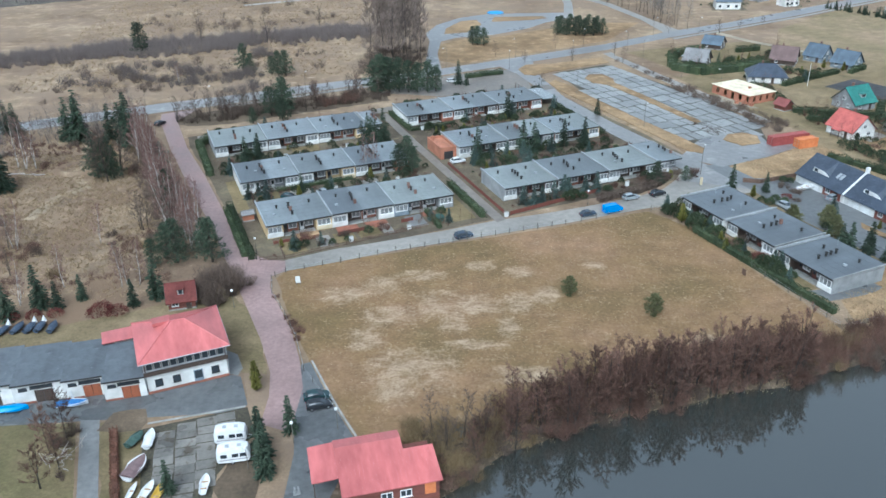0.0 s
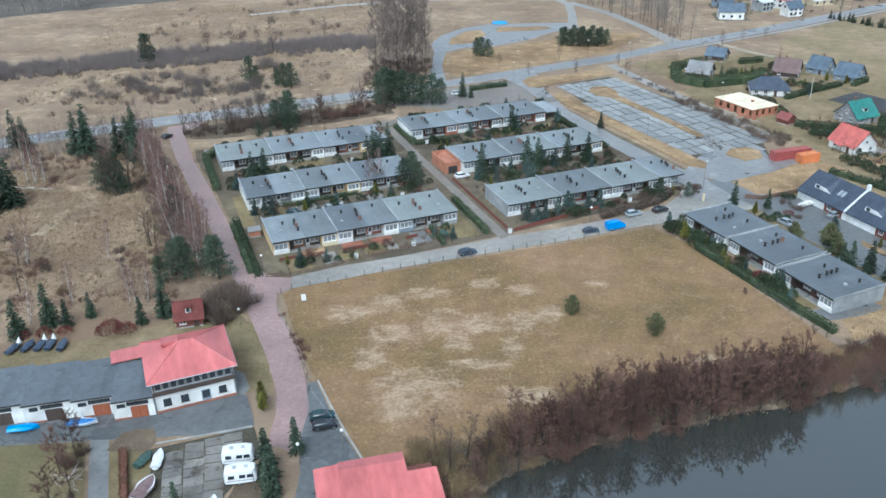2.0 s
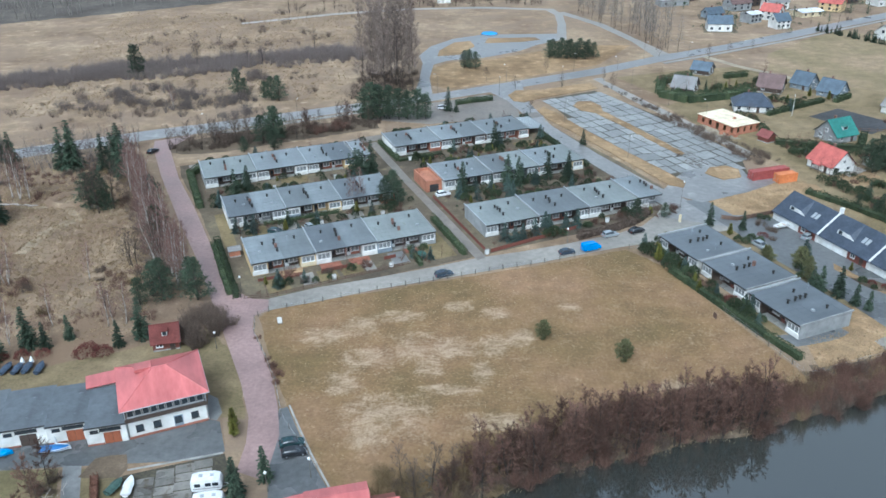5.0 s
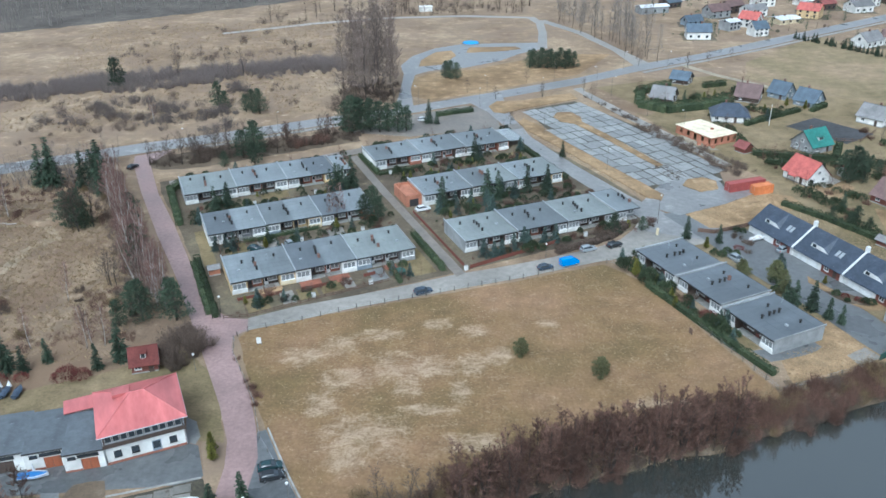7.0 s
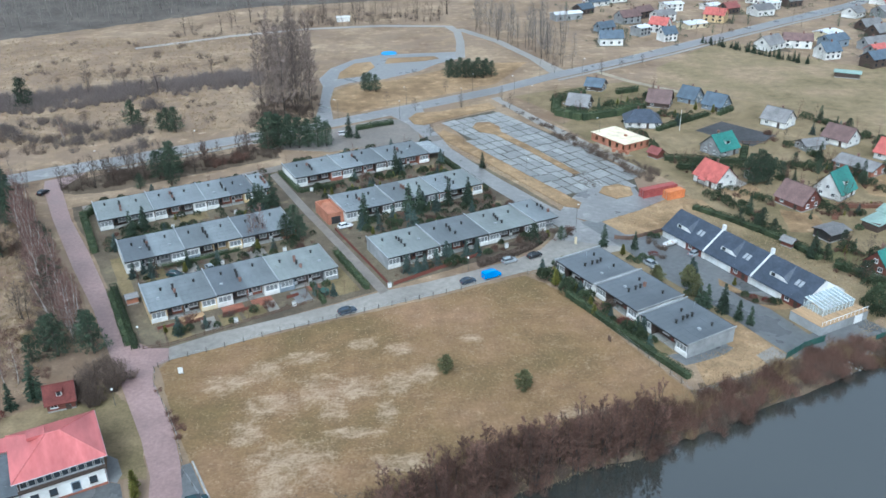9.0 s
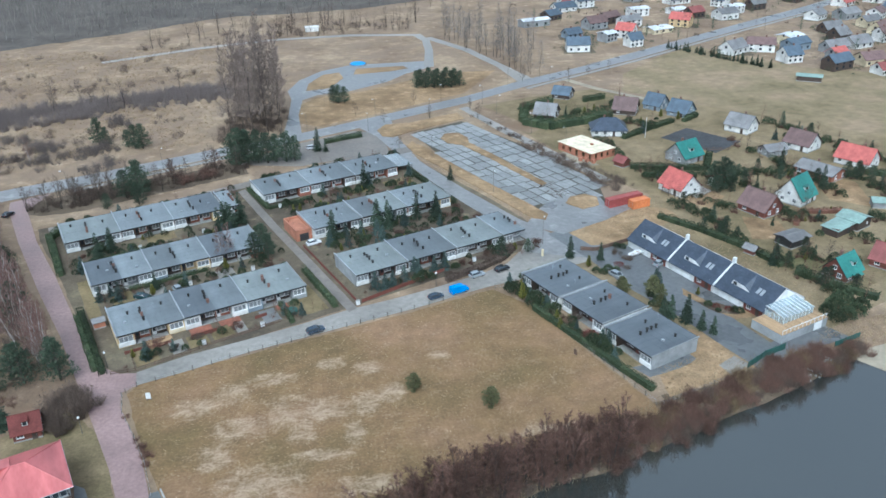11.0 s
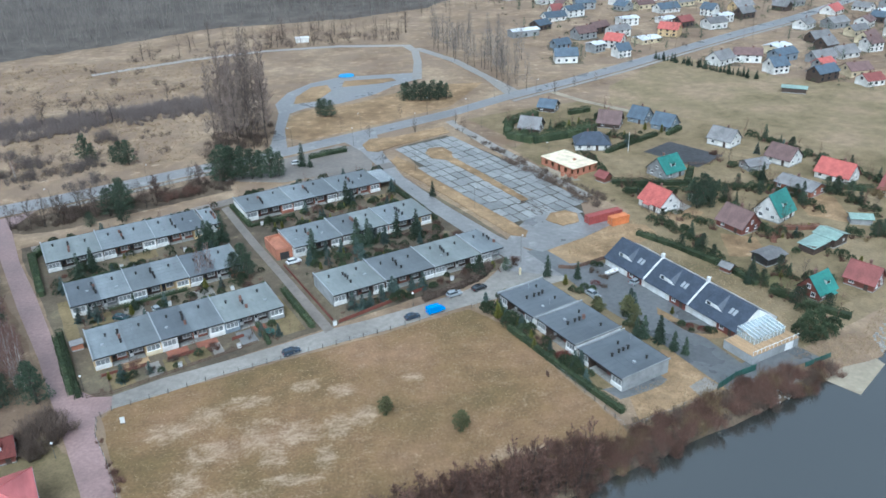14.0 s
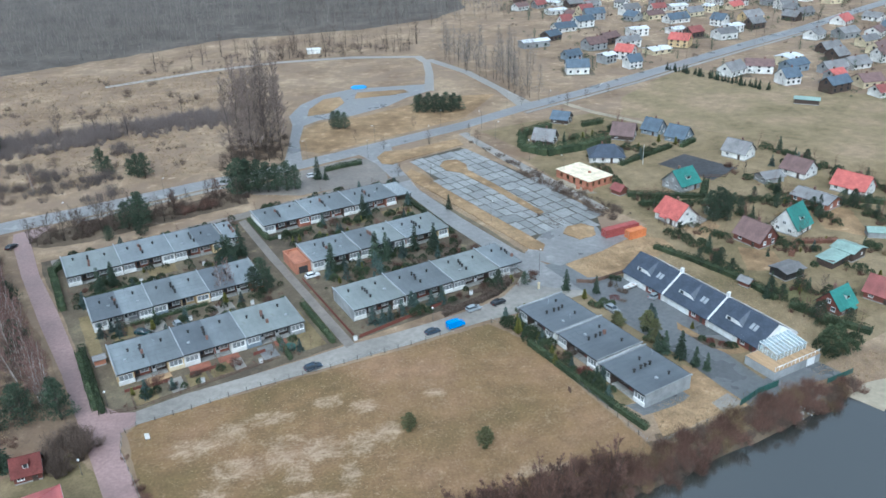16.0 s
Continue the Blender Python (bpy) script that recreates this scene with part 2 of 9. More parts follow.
M["white"] = surface("white_render", (0.58, 0.57, 0.54), (0.76, 0.75, 0.72), 0.6, 0.85, 0.1, big=0.3)
M["cream"] = surface("cream_render", (0.52, 0.44, 0.29), (0.68, 0.58, 0.4), 0.6, 0.85, 0.1, big=0.3)
M["yellow"] = surface("yellow_render", (0.5, 0.36, 0.19), (0.64, 0.48, 0.27), 0.6, 0.85, 0.1, big=0.3)
M["greywall"] = surface("grey_render", (0.22, 0.225, 0.23), (0.33, 0.335, 0.335), 0.6, 0.85, 0.1, big=0.3)
M["bluewall"] = surface("grey_blue_render", (0.17, 0.21, 0.25), (0.25, 0.29, 0.33), 0.6, 0.8, 0.1, big=0.3)
M["brickwall"] = surface("red_brick_wall", (0.2, 0.075, 0.05), (0.34, 0.14, 0.09), 5.0, 0.85, 0.3, big=0.08)
M["orange"] = surface("orange_block_wall", (0.3, 0.124, 0.074), (0.44, 0.195, 0.122), 4.0, 0.85, 0.3, big=0.1)
M["darkwood"] = surface("dark_stained_wood", (0.042, 0.03, 0.025), (0.095, 0.068, 0.054), 3.0, 0.7, 0.3, stretch=(0.3, 0.3, 4))
M["redwood"] = surface("red_stained_wood", (0.125, 0.042, 0.031), (0.21, 0.076, 0.056), 3.0, 0.65, 0.3, stretch=(0.3, 0.3, 4))
M["rustdoor"] = surface("orange_brown_door_paint", (0.24, 0.075, 0.035), (0.36, 0.12, 0.06), 2.0, 0.6, 0.2, stretch=(4, 0.3, 0.3))
M["wood"] = surface("bare_timber", (0.3, 0.19, 0.1), (0.48, 0.33, 0.19), 3.0, 0.7, 0.3, stretch=(0.3, 4, 4))
M["fencewood"] = surface("weathered_fence_wood", (0.09, 0.055, 0.04), (0.17, 0.11, 0.08), 3.0, 0.8, 0.3, vary=0.2)
M["post"] = surface("weathered_post", (0.09, 0.08, 0.068), (0.19, 0.17, 0.145), 4.0, 0.85, 0.3, vary=0.2)
M["board"] = surface("bare_osb_board", (0.62, 0.52, 0.36), (0.8, 0.7, 0.53), 1.2, 0.7, 0.1, big=0.3)
M["trim"] = surface("white_trim", (0.62, 0.62, 0.61), (0.78, 0.78, 0.77), 2.0, 0.5, 0.05)
M["fascia"] = surface("dark_fascia", (0.025, 0.024, 0.025), (0.05, 0.048, 0.048), 2.0, 0.6, 0.1)
M["pipe"] = surface("black_vent_pipe", (0.016, 0.015, 0.015), (0.04, 0.038, 0.036), 3.0, 0.7, 0.1)
M["chimney"] = surface("brick_chimney", (0.13, 0.07, 0.055), (0.24, 0.14, 0.11), 6.0, 0.85, 0.3)
M["zinc"] = surface("grey_zinc", (0.3, 0.32, 0.34), (0.45, 0.47, 0.49), 2.0, 0.4, 0.1, metal=0.3)
M["tyre"] = surface("tyre_rubber", (0.012, 0.012, 0.012), (0.025, 0.025, 0.025), 8.0, 0.8, 0.1)
M["rim"] = surface("alloy_rim", (0.35, 0.35, 0.36), (0.5, 0.5, 0.52), 8.0, 0.3, 0.0, metal=0.8)
M["lamp"] = surface("white_lamp_globe", (0.75, 0.75, 0.74), (0.85, 0.85, 0.84), 2.0, 0.3, 0.0)
M["rust"] = surface("red_container_paint", (0.26, 0.055, 0.05), (0.38, 0.095, 0.085), 1.0, 0.55, 0.15, spots=((0.14, 0.05, 0.03), 1.3, 0.62))
M["orangepaint"] = surface("orange_container_paint", (0.5, 0.15, 0.05), (0.66, 0.24, 0.09), 1.0, 0.55, 0.15, spots=((0.2, 0.08, 0.04), 1.3, 0.64))
M["tarpblue"] = surface("bright_blue_tarp", (0.0, 0.19, 0.5), (0.02, 0.33, 0.75), 1.5, 0.4, 0.2)
M["boatblue"] = surface("blue_boat_cover", (0.02, 0.1, 0.3), (0.05, 0.2, 0.47), 2.0, 0.5, 0.3)
M["tarpgreen"] = surface("green_tarp", (0.03, 0.06, 0.05), (0.08, 0.13, 0.11), 3.0, 0.5, 0.4)
M["tarpmauve"] = surface("mauve_tarp", (0.13, 0.085, 0.085), (0.22, 0.15, 0.15), 2.0, 0.6, 0.3)
M["tarpnavy"] = surface("navy_tarp", (0.03, 0.045, 0.075), (0.09, 0.115, 0.16), 2.0, 0.5, 0.3)
M["gel"] = surface("white_gelcoat", (0.66, 0.67, 0.68), (0.8, 0.8, 0.8), 1.0, 0.25, 0.0)
M["yellowpaint"] = surface("yellow_gelcoat", (0.55, 0.35, 0.04), (0.7, 0.47, 0.08), 1.0, 0.35, 0.0)
M["greenmesh"] = surface("green_mesh_fence", (0.025, 0.075, 0.062), (0.05, 0.13, 0.108), 5.0, 0.6, 0.2)
M["bark"] = surface("grey_brown_bark", (0.045, 0.035, 0.028), (0.1, 0.08, 0.065), 3.0, 0.9, 0.5, stretch=(1, 1, 0.2))
M["birchbark"] = surface("white_birch_bark", (0.33, 0.29, 0.26), (0.55, 0.5, 0.46), 2.0, 0.8, 0.3, spots=((0.05, 0.045, 0.04), 2.5, 0.6), stretch=(1, 1, 1.5))
M["wetbark"] = surface("wet_dark_bark", (0.022, 0.018, 0.016), (0.055, 0.044, 0.037), 3.0, 0.7, 0.5, stretch=(1, 1, 0.2))
M["poplartwig"] = leafy("poplar_twigs", (0.13, 0.1, 0.085), (0.27, 0.215, 0.185))
M["twig"] = leafy("brown_twigs", (0.065, 0.049, 0.04), (0.17, 0.126, 0.098))
M["redtwig"] = leafy("red_brown_twigs", (0.07, 0.041, 0.033), (0.178, 0.104, 0.077), vary=0.4)
M["tantwig"] = leafy("tan_twigs", (0.12, 0.085, 0.045), (0.27, 0.2, 0.11))
# twigs of distant trees: the haze of distance is put into this greyer colour
M["farhaze"] = leafy("haze_greyed_far_twigs", (0.12, 0.105, 0.095), (0.26, 0.235, 0.215))
# brown twigs of farther thickets, paled and greyed in colour to imitate haze
M["hazytwig"] = leafy("haze_greyed_brown_twigs", (0.1, 0.082, 0.075), (0.21, 0.175, 0.16))
M["birchtwig"] = leafy("birch_twigs", (0.11, 0.064, 0.053), (0.255, 0.16, 0.135))
M["needle"] = leafy("spruce_needles", (0.02, 0.033, 0.021), (0.062, 0.083, 0.053), vary=0.3)
M["bluespruce"] = leafy("blue_spruce_needles", (0.03, 0.048, 0.042), (0.085, 0.115, 0.1), vary=0.35)
M["pine"] = leafy("pine_needles", (0.024, 0.04, 0.027), (0.078, 0.1, 0.062), vary=0.3)
M["youngpine"] = leafy("young_pine_needles", (0.075, 0.08, 0.036), (0.165, 0.16, 0.082))
M["hedge"] = leafy("hedge_leaves", (0.024, 0.036, 0.02), (0.07, 0.088, 0.045), vary=0.35)
M["thuja"] = leafy("yellow_thuja", (0.09, 0.1, 0.02), (0.2, 0.18, 0.05))
M["beech"] = leafy("dead_beech_leaves", (0.07, 0.035, 0.025), (0.17, 0.085, 0.058))
M["redleaf"] = leafy("dead_red_leaves", (0.07, 0.02, 0.018), (0.16, 0.05, 0.04))
M["reed"] = leafy("dry_reed", (0.24, 0.17, 0.1), (0.46, 0.36, 0.23))
M["strawtuft"] = leafy("dry_grass_tufts", (0.2, 0.14, 0.08), (0.38, 0.29, 0.18))

glass = bpy.data.materials.new("window_glass")
glass.use_nodes = True
gb = glass.node_tree.nodes["Principled BSDF"]
gb.inputs["Base Color"].default_value = (0.03, 0.037, 0.045, 1)
gb.inputs["Roughness"].default_value = 0.06
gb.inputs["Specular IOR Level"].default_value = 0.8
M["glass"] = glass
curtain = surface("curtained_window_glass", (0.1, 0.11, 0.12), (0.36, 0.37, 0.37), 1.6, 0.1, 0.0, big=0.6, spec=0.8)
M["curtain"] = curtain
clear = bpy.data.materials.new("clear_glass")
clear.use_nodes = True
cb = clear.node_tree.nodes["Principled BSDF"]
cb.inputs["Base Color"].default_value = (0.75, 0.85, 0.88, 1)
cb.inputs["Roughness"].default_value = 0.05
cb.inputs["Transmission Weight"].default_value = 0.75
M["clear"] = clear

water_mat = bpy.data.materials.new("lake_water")
water_mat.use_nodes = True
nt = water_mat.node_tree
wb = nt.nodes["Principled BSDF"]
pos = nt.nodes.new("ShaderNodeNewGeometry").outputs["Position"]
wv = node(nt, "ShaderNodeTexNoise", Scale=0.9, Detail=4.0, Roughness=0.6)
wide = node(nt, "ShaderNodeTexNoise", Scale=0.02, Detail=3.0)
nt.links.new(pos, wv.inputs["Vector"])
nt.links.new(pos, wide.inputs["Vector"])
nt.links.new(ramp(nt, wide.outputs[0], ((0.3, (0.024, 0.027, 0.024)), (0.7, (0.036, 0.039, 0.034)))), wb.inputs["Base Color"])
wb.inputs["Roughness"].default_value = 0.025
wb.inputs["IOR"].default_value = 2.65
wbump = node(nt, "ShaderNodeBump", Strength=0.04, Distance=0.05)
nt.links.new(wv.outputs[0], wbump.inputs["Height"])
nt.links.new(wbump.outputs[0], wb.inputs["Normal"])
M["water"] = water_mat


def paint(name, rgb, rough=0.25):
    m = surface(name, tuple(c * 0.85 for c in rgb), rgb, 0.7, rough, 0.0)
    m.node_tree.nodes["Principled BSDF"].inputs["Coat Weight"].default_value = 0.6
    return m


# ---------- building helpers ----------
TH = 21.5
UX, UY = math.cos(radians(TH)), math.sin(radians(TH))


def W(u, v):
    """The estate's own grid: u along the rows of houses, v away from the lake."""
    return u * UX - v * UY, u * UY + v * UX


class Shape:
    def __init__(self):
        self.v, self.f = [], []

    def add(self, verts, faces):
        n = len(self.v)
        self.v.extend(verts)
        self.f.extend(tuple(i + n for i in f) for f in faces)
        return self

    def box(self, x0, x1, y0, y1, z0, z1):
        return self.add([(x0, y0, z0), (x1, y0, z0), (x1, y1, z0), (x0, y1, z0), (x0, y0, z1), (x1, y0, z1), (x1, y1, z1), (x0, y1, z1)],
                        [(3, 2, 1, 0), (4, 5, 6, 7), (0, 1, 5, 4), (1, 2, 6, 5), (2, 3, 7, 6), (3, 0, 4, 7)])

    def slab(self, a, b, c, d, t):
        """A plate of thickness t under the four top corners."""
        low = [(p[0], p[1], p[2] - t) for p in (a, b, c, d)]
        return self.add(low + [a, b, c, d], [(3, 2, 1, 0), (4, 5, 6, 7), (0, 1, 5, 4), (1, 2, 6, 5), (2, 3, 7, 6), (3, 0, 4, 7)])

    def prism(self, poly, z0, z1):
        n = len(poly)
        vs = [(x, y, z0) for x, y in poly] + [(x, y, z1) for x, y in poly]
        fs = [tuple(range(n - 1, -1, -1)), tuple(range(n, 2 * n))]
        fs += [(i, (i + 1) % n, n + (i + 1) % n, n + i) for i in range(n)]
        return self.add(vs, fs)

    def tube(self, p, q, r0, r1, n=6):
        p, q = Vector(p), Vector(q)
        d = (q - p).normalized()
        a = d.orthogonal().normalized()
        b = d.cross(a)
        vs = []
        for c, r in ((p, r0), (q, r1)):
            for i in range(n):
                w = 2 * math.pi * i / n
                vs.append(tuple(c + (a * math.cos(w) + b * math.sin(w)) * r))
        fs = [(i, (i + 1) % n, n + (i + 1) % n, n + i) for i in range(n)]
        fs += [tuple(range(n - 1, -1, -1)), tuple(range(n, 2 * n))]
        return self.add(vs, fs)

    def ball(self, c, r, n=8, squash=1.0):
        vs, fs = [], []
        for j in range(1, n // 2):
            th = math.pi * j / (n // 2)
            for i in range(n):
                w = 2 * math.pi * i / n
                vs.append((c[0] + r * math.sin(th) * math.cos(w), c[1] + r * math.sin(th) * math.sin(w), c[2] + r * squash * math.cos(th)))
        rings = n // 2 - 1
        for j in range(rings - 1):
            for i in range(n):
                fs.append((j * n + i, (j + 1) * n + i, (j + 1) * n + (i + 1) % n, j * n + (i + 1) % n))
        top, bot = len(vs), len(vs) + 1
        vs += [(c[0], c[1], c[2] + r * squash), (c[0], c[1], c[2] - r * squash)]
        for i in range(n):
            fs.append((top, i, (i + 1) % n))
            fs.append((bot, (rings - 1) * n + (i + 1) % n, (rings - 1) * n + i))
        return self.add(vs, fs)

    def moved(self, m):
        self.v = [tuple(m @ Vector(p)) for p in self.v]
        return self

    def mesh(self, name, mat, smooth=False):
        me = bpy.data.meshes.new(name)
        me.from_pydata(self.v, [], self.f)
        me.materials.append(mat)
        if smooth:
            me.polygons.foreach_set("use_smooth", [True] * len(me.polygons))
        me.update()
        return me


def part(name, shape, mat, parent=None, label="", smooth=False):
    ob = new(name, shape if isinstance(shape, bpy.types.Mesh) else shape.mesh(name, mat, smooth))
    ob.parent = parent
    if label:
        ob["label"] = label
    return ob


def thing(name, m, label, category, group="", kind=""):
    ob = new(name)
    ob.matrix_basis = m
    ob.empty_display_size = 0.3
    return tagged(ob, label, category, group, kind)


def single(name, shape, mat, label, category, m=None, group="", kind="", smooth=False):
    ob = part(name, shape, mat, None, "", smooth)
    if m is not None:
        ob.matrix_basis = m
    return tagged(ob, label, category, group, kind)


def rough_edge(poly, step, amount):
    """Subdivides an outline and shifts it a little, as a grown edge is."""
    out = []
    n = len(poly)
    for i in range(n):
        a, b = Vector(poly[i]), Vector(poly[(i + 1) % n])
        k = max(1, int((b - a).length / step))
        for j in range(k):
            p = a.lerp(b, j / k)
            s = noise.noise((p.x * 0.35, p.y * 0.35, 3.0)) * amount
            t = noise.noise((p.x * 0.35, p.y * 0.35, 9.0)) * amount
            out.append((p.x + s, p.y + t))
    return out


def sheet(name, poly, z, mat, label, step=0.0, amount=0.0, category="ground", thick=0.0):
    if amount:
        poly = rough_edge(poly, step, amount)
    bm = bmesh.new()
    vs = [bm.verts.new((x, y, z)) for x, y in poly]
    f = bm.faces.new(vs)
    bmesh.ops.recalc_face_normals(bm, faces=[f])
    if f.normal.z < 0:
        f.normal_flip()
    if thick:
        r = bmesh.ops.extrude_face_region(bm, geom=[f])
        low = [g for g in r["geom"] if isinstance(g, bmesh.types.BMVert)]
        for v in low:
            v.co.z += thick
        f.normal_flip()
        bmesh.ops.recalc_face_normals(bm, faces=bm.faces)
    bmesh.ops.triangulate(bm, faces=[g for g in bm.faces if len(g.verts) > 4])
    me = bpy.data.meshes.new(name)
    bm.to_mesh(me)
    bm.free()
    me.materials.append(mat)
    return tagged(new(name, me), label, category, "", "structure")


def ribbon(left, right):
    return list(left) + list(reversed(right))

# ---------- ground, water, roads ----------
SHORE = ((-400, 20), (-80, 50), (-40, 62), (-14, 76), (0, 86), (8, 94), (17, 98.5), (31, 103), (44, 107), (55, 109.5), (66, 113.5),
         (79, 119), (92, 123), (111, 131), (118, 136.5), (136, 140), (150, 152), (190, 166), (260, 178), (500, 190), (3000, 260))
SX, SY = [p[0] for p in SHORE], [p[1] for p in SHORE]


def shore_y(x):
    return float(np.interp(x, SX, SY))


def inland(x, y):
    return (y - shore_y(x) + 0.9 * noise.noise((x * 0.12, 0.0, 4.0))) * 0.93


def ground_z(x, y):
    d = inland(x, y)
    if d > 6:
        return 0.0
    k = min(1.0, max(0.0, (d + 5) / 11))
    return -3.0 * (1 - k * k * (3 - 2 * k))


def axis_lines(spans):
    out = []
    for a, b, s in spans:
        out += list(np.arange(a, b, s))
    return out + [spans[-1][1]]


xs = axis_lines(((-3000, -400, 200), (-400, -40, 30), (-40, 160, 2.0), (160, 400, 12), (400, 3000, 200)))
ys = axis_lines(((-1500, -100, 200), (-100, 40, 20), (40, 76, 4), (76, 156, 2.0), (156, 400, 12), (400, 4000, 200)))
gs = Shape()
gs.v = [(float(x), float(y), ground_z(x, y) if y < 320 else 0.0) for y in ys for x in xs]
nx = len(xs)
gs.f = [(j * nx + i, j * nx + i + 1, (j + 1) * nx + i + 1, (j + 1) * nx + i) for j in range(len(ys) - 1) for i in range(nx - 1)]
ground = single("ground", gs, M["meadow"], "flat winter ground of dry tan grass", "ground", kind="structure", smooth=True)
ground.data.materials.append(M["bank"])
for f_ in ground.data.polygons:
    cx, cy, _ = f_.center
    if -60 < cx < 111 and -12 < inland(cx, cy) < (11 if cx < 62 else 10):
        f_.material_index = 1
lake = Shape().add([(-3000, -1500, -1.5), (3000, -1500, -1.5), (3000, 270, -1.5), (-3000, 270, -1.5)], [(0, 1, 2, 3)])
single("water", lake, M["water"], "calm grey-blue lake reflecting the bare bank", "lake", kind="structure")

# the open plot and the other large areas of grass
south = [(x, shore_y(x) + 7.5) for x in (70, 60, 50, 40, 30, 20, 12, 4, -4)]
sheet("field", [(-35.5, 147), (-34, 150.5), (0, 161.5), (26, 169.5), (47, 177), (55, 167.5), (63, 143.5), (70, 125)] + south + [(-15, 97), (-20, 108), (-25, 118), (-31, 133)],
      0.03, M["field"], "fenced vacant plot of olive-brown winter grass with bleached straw patches", 2.0, 0.5, "field")
sheet("scrubland", [(-36, 60), (-33, 108), (-50, 155), (-60, 180), (-90, 235), (-96, 262), (-160, 245), (-320, 215), (-320, 40)],
      0.02, M["scrubland"], "rough scrubland of brown grass and dead bracken", 4.0, 1.5, "ground")
sheet("estate_ground", [(-42.8, 158.4), (-46.9, 167.4), (-55.1, 183.4), (-65.3, 206.4), (-76.2, 228.8), (-79.5, 238), W(22, 250), W(75, 252), W(136, 252), W(140, 200), W(140, 162), W(106, 160), W(72, 158), W(40, 157), W(22, 156)],
      0.025, M["garden"], "garden soil and patchy lawn between the rows of houses", 2.0, 0.4, "garden")
sheet("east_gardens", [(62, 172), (76, 136), (97, 132), (124, 148), (170, 168), (230, 200), (215, 262), (178, 305), (128, 352), (96, 345), (72, 336), (98, 248), (108, 228), (78, 206)],
      0.022, M["plot"], "garden allotments with brownish lawn and bare beds", 3.0, 0.8, "garden")
sheet("pasture", [(150, 374), (180, 404), (206, 424), (238, 366), (300, 330), (500, 260), (500, 200), (235, 205), (215, 262), (178, 305), (140, 345)],
      0.024, M["pasture"], "wide green-brown pasture beside the main road", 4.0, 1.0, "field")

# streets
NEAR = ((-180, 226), (-94, 265), (-78, 271), (-34, 292.5), (-8, 302.5), (18, 315.5), (42, 328), (68, 342), (98, 362), (130, 380.5), (166, 402), (208, 430), (256, 461), (310, 494), (380, 545), (700, 760))
FAR = ((-183, 236), (-98, 275), (-81, 281.5), (-35, 302), (-8.5, 312), (18.5, 326), (43, 339), (69.5, 353), (100, 374), (133, 392), (171, 417), (214, 445), (264, 478), (321, 514), (388, 562), (705, 775))
sheet("main_road", ribbon(NEAR, FAR), 0.06, M["asphalt"], "wet grey asphalt main road", category="road")
# village street of red pavers
RL = ((-95, 262), (-93, 254.5), (-82.5, 229.5), (-68, 198), (-55.8, 173), (-48.2, 155.5), (-39.6, 136), (-34.4, 124), (-30.6, 113.5), (-29.6, 107), (-29.6, 100))
RR = ((-84, 268), (-87.3, 254), (-77, 228.5), (-66, 206), (-55.6, 183), (-47.5, 167), (-43.2, 158.3), (-38.9, 155), (-35.2, 154.6), (-34.4, 150), (-37, 147.5), (-36.3, 143), (-32.4, 134), (-29, 126), (-26.2, 117), (-24.4, 109), (-24.6, 101), (-25, 98))
sheet("paved_street", ribbon(RL, RR), 0.07, M["redpave"], "street of worn reddish-mauve concrete pavers", category="road")
CT = ((-35.2, 154.9), (-25.6, 159.6), (-12, 164.2), (0.6, 169), (11, 173.4), (22, 176.6), (33.4, 180.6), (47, 186.2), (54, 190.5), (59, 197), (62.5, 204))
CB = ((-34.6, 149.8), (-23.6, 153.8), (-12, 158.6), (0.5, 162.6), (13.3, 166.8), (26.6, 171), (38, 175.4), (46.7, 178.6), (54, 180.5), (68, 185), (77, 188))
sheet("cross_street", ribbon(CT, CB) , 0.065, M["street"], "pale concrete residential street, damp and patched", category="road")
sheet("lot_road", ribbon(((18, 322), (26.8, 304.5), (36.7, 267.5), (45.4, 242), (57, 214.5), (62.5, 203), (60, 196)), ((34, 326), (35, 300), (40.2, 273), (51.3, 244.5), (63, 218.5), (70, 206.5), (76.5, 189))),
      0.075, M["asphalt"], "wet asphalt road beside the old car park", category="road")
sheet("drive", ribbon(((69, 206), (76, 188), (80, 173), (88, 155), (92, 142.5), (95.5, 133)), ((74, 208), (79, 196.5), (88, 196), (94, 182), (93.5, 170), (99.5, 153), (104, 138))),
      0.08, M["darkasphalt"], "wet dark asphalt drive between houses", category="road")
sheet("forecourt", [(88.8, 194.5), (94, 182), (100.5, 167.5), (104.6, 157.5), (99.8, 155.2), (94.5, 167), (86, 176), (81.5, 188), (82, 195)], 0.085, M["darkasphalt"], "dark wet paved forecourt of the terrace", category="paving")
sheet("lane", ribbon((W(73.3, 156), W(73.4, 190), W(73.2, 215), W(73.6, 247)), (W(76.0, 157), W(75.9, 190), W(75.8, 215), W(76.2, 248))),
      0.09, M["lane"], "narrow unpaved lane between hedges", category="road")
sheet("north_lane", ribbon((W(16, 246), W(45, 247), W(75, 249), W(112, 252), W(140, 250)), (W(16, 250), W(45, 251), W(75, 254), W(112, 257), W(140, 256))),
      0.095, M["lane"], "service lane behind the last row", category="road")

# the old car park: slabs, islands
sheet("lot_base", [(41, 306), (62, 317), (75, 292), (89, 264), (95, 240), (92, 222), (101, 222), (88, 213), (74, 205), (66, 212), (71, 222), (58.7, 253), (48, 277)],
      0.05, M["joint"], "mossy joints of the old car park", category="paving")
sheet("lot_apron", [(76, 230), (84, 233), (92, 229), (92, 223), (103, 222), (88, 212), (73.5, 205), (64, 213), (68, 219), (71, 224)], 0.1, M["asphalt"], "wet asphalt apron of the car park", category="paving")


